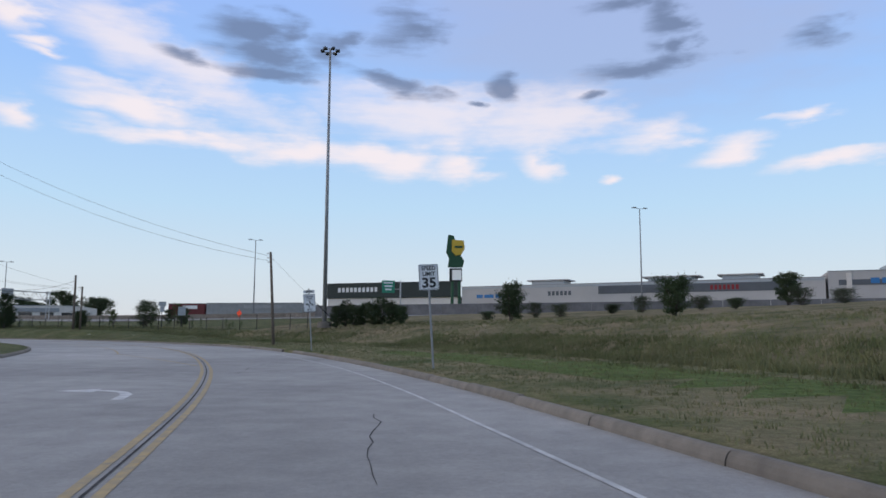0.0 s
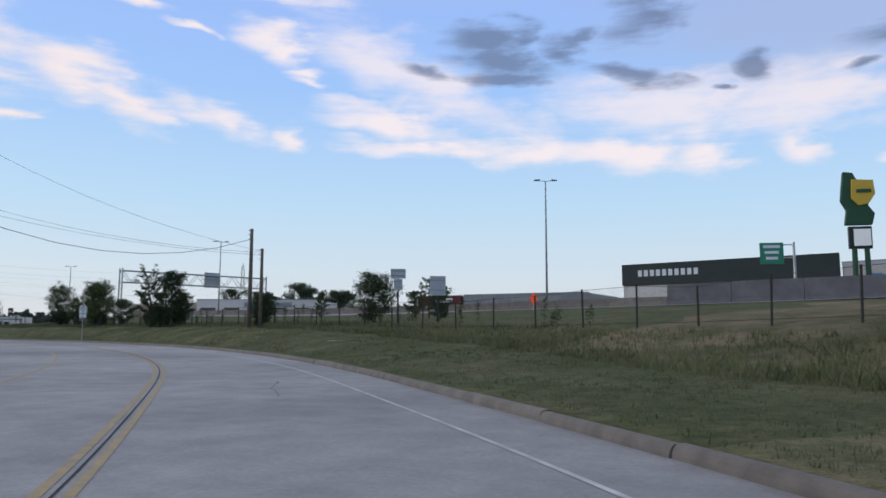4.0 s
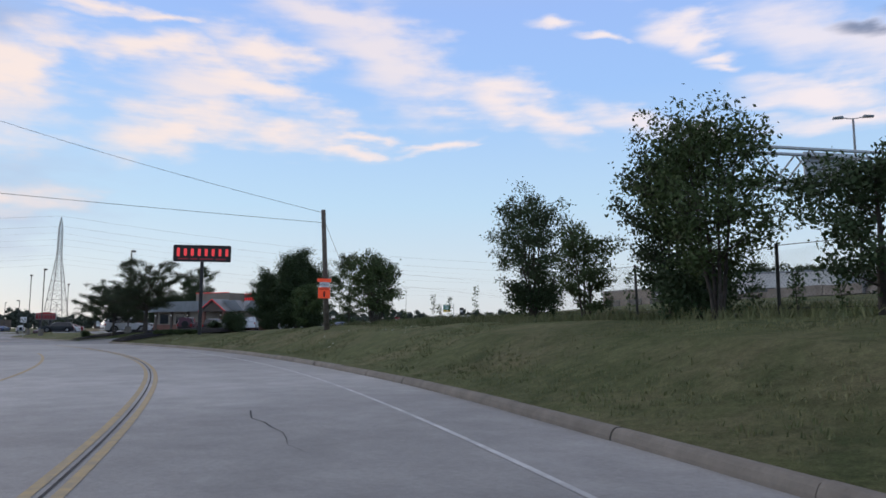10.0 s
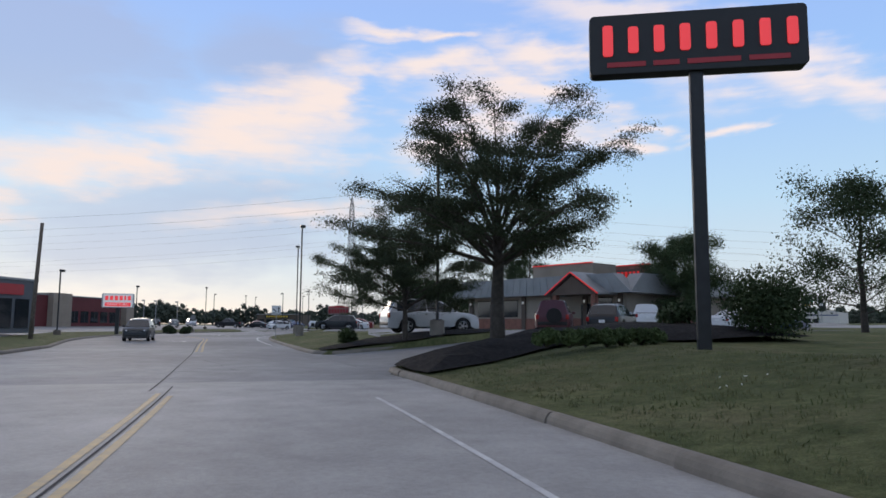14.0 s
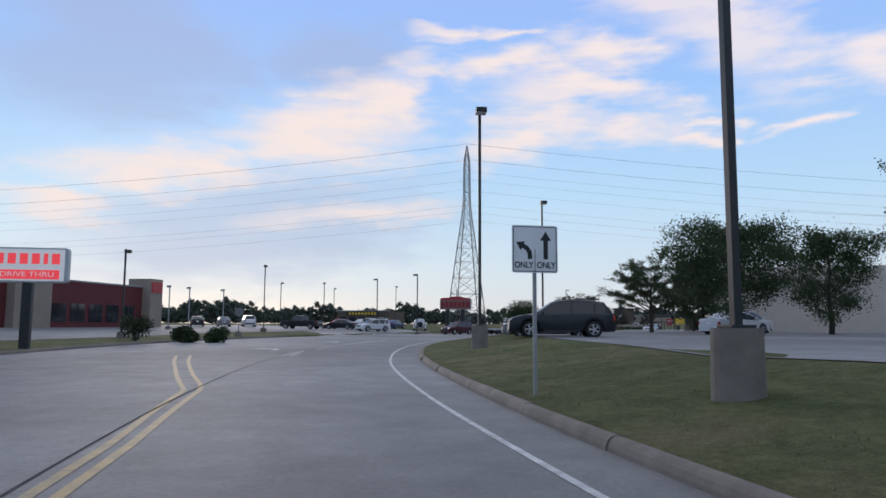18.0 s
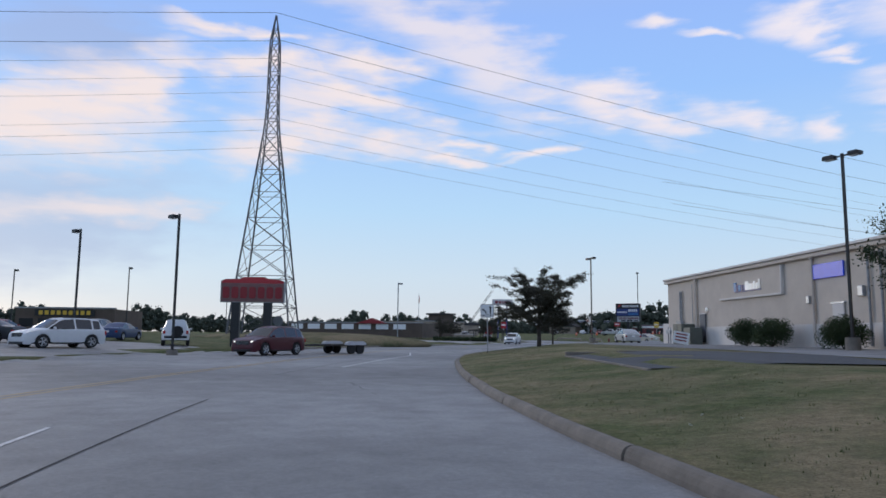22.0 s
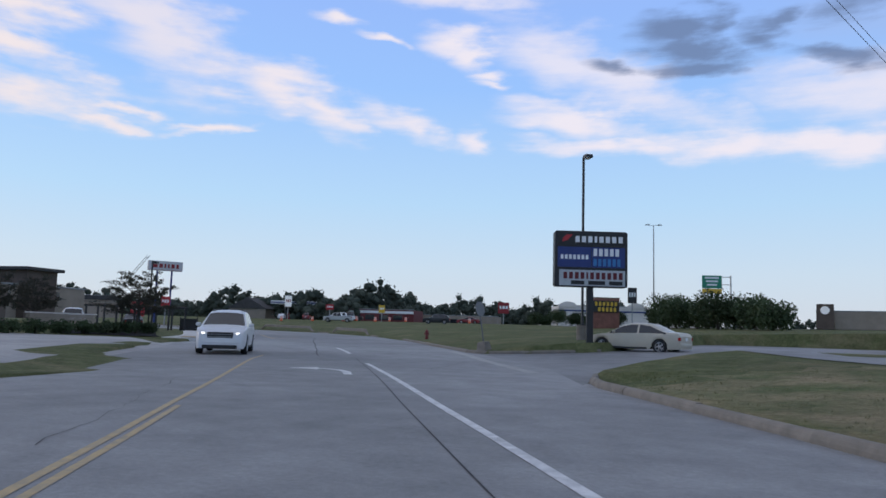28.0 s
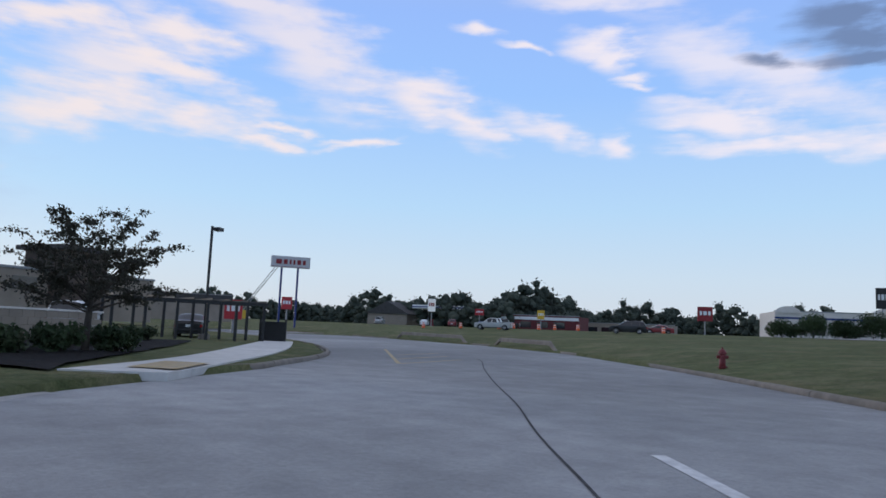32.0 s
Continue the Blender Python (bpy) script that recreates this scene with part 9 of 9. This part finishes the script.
# diner across the road, small lamps, crane
r_ = building("diner", "long low brown diner with a yellow lit fascia", (-326.0, 120.5), (-321.0, 131.0), 10, 1.0, 3.0, BROWNWALL)
part("fascia", cube(r_["ln"] * 0.6, 0.2, 0.8, r_["ln"] * 0.5, -0.11, 2.1), BLACK, r_)
bars(r_, SIGNYELLOW, r_["ln"] * 0.24, r_["ln"] * 0.76, 2.5, 0.5, -0.22, (1, 1, 1, 1, 1, 1, 1, 1, 1), name="lettering_shape")
for k in range(5):
    part("window", cube(1.6, 0.06, 1.0, 1.3 + 2.2 * k, -0.04, 0.8), GLASS, r_)
for x, y in ((-255.5, 100.0), (-258.5, 101.6), (-263.0, 104.8)):
    shoebox_lamp(x, y, 5.4, 200, "short pale lamp beside the coffee shop", 1, 0.3, DULLSTEEL)
for x, y, t in ((-300.0, 110.0, 8.4), (-318.0, 132.0, 9.0), (-330.0, 120.0, 9.0), (-345.0, 150.0, 9.5)):
    shoebox_lamp(x, y, t, 160, "slim dark lamp in a distant lot", 1, 0.3)
cr = thing("crane", "distant lattice crane boom above the trees", "crane", pose(-513.0, 300.5, 2.0, 0, 0, 30))
part("cab", cube(3, 4, 3, 0, 0, 0, 0.1), SIGNYELLOW, cr)
for dx in (-0.5, 0.5):
    part("boom", tube(B(), (dx, 0, 2.5), (dx + 14, 0, 20.0), 0.14, 0.08, 5), DULLSTEEL, cr)
for k in range(10):
    u = k / 10
    part("lacing", tube(B(), (-0.5 + 14 * u, 0, 2.5 + 17.5 * u), (0.5 + 14 * (u + 0.08), 0, 2.5 + 17.5 * (u + 0.08)), 0.06, n=4), DULLSTEEL, cr)

# grassy mound behind the red sign
md = B()
bmesh.ops.create_uvsphere(md, u_segments=28, v_segments=12, radius=1.0)
bmesh.ops.transform(md, matrix=Matrix.Translation((-303.0, 148.0, 0.2)) @ Matrix.Rotation(radians(40), 4, "Z") @ Matrix.Diagonal((16.0, 7.5, 1.25, 1)), verts=md.verts)
tagged(part("grass_mound", md, DRYGRASS, smooth=True), "low grassy mound behind the red sign", "grass", kind="structure")

# lawn sign and litter
ls = thing("lawn_sign", "small tilted white lawn sign in the grass", "sign", pose(-244.9, 143.9, ground(-244.9, 143.9) - 0.05, 0, 10, heading(316)))
part("board", cube(0.62, 0.01, 0.46, 0, 0, 0.35), SIGNWHITE, ls)
for k in range(3):
    part("lettering", cube(0.44, 0.004, 0.05, 0, -0.008, 0.45 + 0.12 * k), DULLRED, ls)
for sg in (-0.2, 0.2):
    part("wire_leg", tube(B(), (sg, 0, -0.15), (sg, 0, 0.4), 0.006, n=5), GALV, ls)


# far woods: a ring of uneven crowns out to the horizon, dense lumps with leafy outlines
def woods():
    rng = np.random.RandomState(9)
    blobs = []
    for row, step in ((0, 0.60), (1, 0.75)):
        for az in np.arange(-60, 300, step):
            east = -50 < az < 28
            r = 400 + 60 * math.sin(az * 0.11) + 40 * math.sin(az * 0.37) + 14 * row
            if east:
                if rng.rand() < 0.3:
                    continue
                r = 620
            tall = (9.6 + 2.6 * math.sin(az * 1.3) * math.sin(az * 0.45) + 1.2 * math.sin(az * 4.1 + 2 * math.sin(az)) + 3.0 * rng.rand() ** 1.5 - 1.2 * row) * (1.25 if east else 1.0)
            wide = 3.2 + 2.2 * rng.rand()
            x, y = -205 - r * math.sin(radians(az)), 110 + r * math.cos(radians(az))
            for k in range(26):
                f = (k + rng.rand()) / 26
                out = wide * math.sqrt(max(0.05, 1 - abs(2 * f - 0.9) ** 2.4)) * rng.rand() ** 0.5
                b = rng.uniform(0, 6.283)
                w = 1.3 + 0.9 * rng.rand()
                blobs.append((x + math.cos(b) * out, y + math.sin(b) * out, 1.0 + 0.8 * w + (tall - 1.6 * w) * f, w))
    ico = B()
    bmesh.ops.create_icosphere(ico, subdivisions=1, radius=0.74)
    base = np.array([v.co[:] for v in ico.verts])
    tri = np.array([[v.index for v in f.verts] for f in ico.faces])
    ico.free()
    V, F = [], []
    for i, (x, y, z, w) in enumerate(blobs):
        V.append(base * (w * (0.66 + 0.42 * rng.rand(len(base), 1))) * (1, 1, 0.9) + (x, y, z))
        F.append(tri + i * len(base))
    me = mesh_from("hazy_far_woods", np.concatenate(V), np.concatenate(F), HAZEWOODS)
    tagged(new("hazy_far_woods", me), "dark green belt of distant woods, haze in its colour", "trees", kind="stuff")
    tagged(new("hazy_far_woods", leaf_cloud("hazy_far_woods", blobs, 380000, 0.42, HAZEWOODS, 6)), "leafy outline of the distant woods", "trees", kind="stuff")


woods()

# dark shrubs beyond the plaza sign
for k in range(9):
    shrub("large wild dark shrub in the grass beyond the plaza", -300.0 - 1.9 * k, 229.0 + 2.2 * k + 1.5 * (k % 3), 4.2 + 0.5 * (k % 4), 2.6 + 0.45 * ((k * 5) % 4), LEAF, 140 + k, 3600, 0.13, name="wild_shrub")


# tufts of grass and weeds beside the road
def tufts():
    rng = np.random.RandomState(12)
    P, Hh = [], []
    for s0, s1, l0, l1, n, h in ((-5, 200, 0.4, 7.0, 24000, 0.055), (60, 175, 6.5, 13.0, 9000, 0.26), (-5, 75, 6.0, 24.0, 12000, 0.13), (0, 50, 8.0, 13.0, 9000, 0.20), (216, 335, 0.4, 5.0, 4500, 0.025), (335, 382, 0.4, 5.5, 2000, 0.025)):
        s, d = rng.uniform(s0, s1, n), l0 + (l1 - l0) * rng.rand(n) ** 1.2
        r = np.interp(s, RIGHT_S, RIGHT_L)
        xy = np.array([off(a, b + c) for a, b, c in zip(s, r, d)])
        P.append(xy)
        Hh.append(h * (0.5 + rng.rand(n)))
    P, Hh = np.concatenate(P), np.concatenate(Hh)
    z = ground(P[:, 0], P[:, 1])
    ok = z > 0.1
    P, Hh, z = P[ok], Hh[ok], z[ok]
    n = len(P)
    V = np.empty((n, 5, 3, 3))
    for k in range(5):
        a = rng.uniform(0, 6.283, n)
        o = rng.randn(n, 2) * 0.05
        bx, by = P[:, 0] + o[:, 0], P[:, 1] + o[:, 1]
        w = 0.010 + 0.035 * Hh
        lean = rng.randn(n, 2) * 0.35 * Hh[:, None]
        V[:, k, 0] = np.stack([bx - np.cos(a) * w, by - np.sin(a) * w, z - 0.02], 1)
        V[:, k, 1] = np.stack([bx + np.cos(a) * w, by + np.sin(a) * w, z - 0.02], 1)
        V[:, k, 2] = np.stack([bx + lean[:, 0], by + lean[:, 1], z + Hh * (0.6 + 0.5 * rng.rand(n))], 1)
    v = V.reshape(-1, 3)
    m = len(v) // 3
    me = bpy.data.meshes.new("grass_tufts")
    me.vertices.add(len(v))
    me.vertices.foreach_set("co", v.ravel())
    me.loops.add(len(v))
    me.loops.foreach_set("vertex_index", np.arange(len(v)))
    me.polygons.add(m)
    me.polygons.foreach_set("loop_start", np.arange(0, len(v), 3))
    me.update()
    me.materials.append(BLADE)
    tagged(new("grass_tufts", me), "tufts of grass and weeds along the verge", "grass", kind="stuff")


tufts()

# wildflowers, litter and tall weeds on the bank
wildflowers([(-70.4, 107.9), (-70.3, 108.6), (-70.4, 109.1), (-69.8, 108.9), (-68.7, 107.4), (-68.6, 106.6), (-69.8, 107.9), (-69.1, 106.8), (-68.7, 106.3), (-69.0, 106.3), (-74.3, 116.8), (-78.3, 116.6)], "scattered white wildflowers in the rough grass")
wildflowers([(-103.0, 119.4), (-102.2, 120.0), (-101.5, 118.7), (-99.9, 117.9), (-98.7, 119.7), (-97.6, 119.3), (-97.0, 120.0), (-94.8, 118.1), (-94.8, 125.6)], "scattered white wildflowers in the rough grass")
wildflowers([(-36.3, 85.9), (-36.2, 86.0), (-36.1, 85.8), (-36.4, 86.1), (-36.0, 85.9), (-36.3, 86.2), (-36.1, 86.1)], "dense clump of white wildflowers in the grass")
wildflowers([(-131.5, 121.6), (-131.8, 122.3), (-230.8, 128.6), (-46.4, 95.8), (-48.0, 94.0), (-45.1, 92.9)], "few white wildflowers in the grass")
rng_w = random.Random(31)
for k in range(46):
    s_ = rng_w.uniform(84, 172)
    weed(*off(s_, float(np.interp(s_, (84, 110, 150, 172), (17.5, 14.5, 13.0, 14.0))) + rng_w.uniform(-1.2, 1.2)), rng_w.uniform(0.7, 1.7), 300 + k)

# concrete edge of the sunken bay
bay = thing("bay_kerb", "low worn concrete edge round a parking bay", "kerb", kind="structure")
for (x0, y0), (x1, y1) in (((-244.5, 137.9), (-241.2, 136.15)), ((-241.2, 136.15), (-236.4, 133.5)), ((-244.5, 137.9), (-243.75, 144.3))):
    ln = math.hypot(x1 - x0, y1 - y0)
    for k in range(3):
        u = (k + 0.5) / 3
        x, y = x0 + (x1 - x0) * u, y0 + (y1 - y0) * u
        part("kerb_stone", cube(ln / 3 - 0.02, 0.10, 0.24, 0, 0, -0.2, 0.015), CONCRETE, bay, at=Matrix.Translation((x, y, ground(x, y))) @ Matrix.Rotation(math.atan2(y1 - y0, x1 - x0), 4, "Z"))
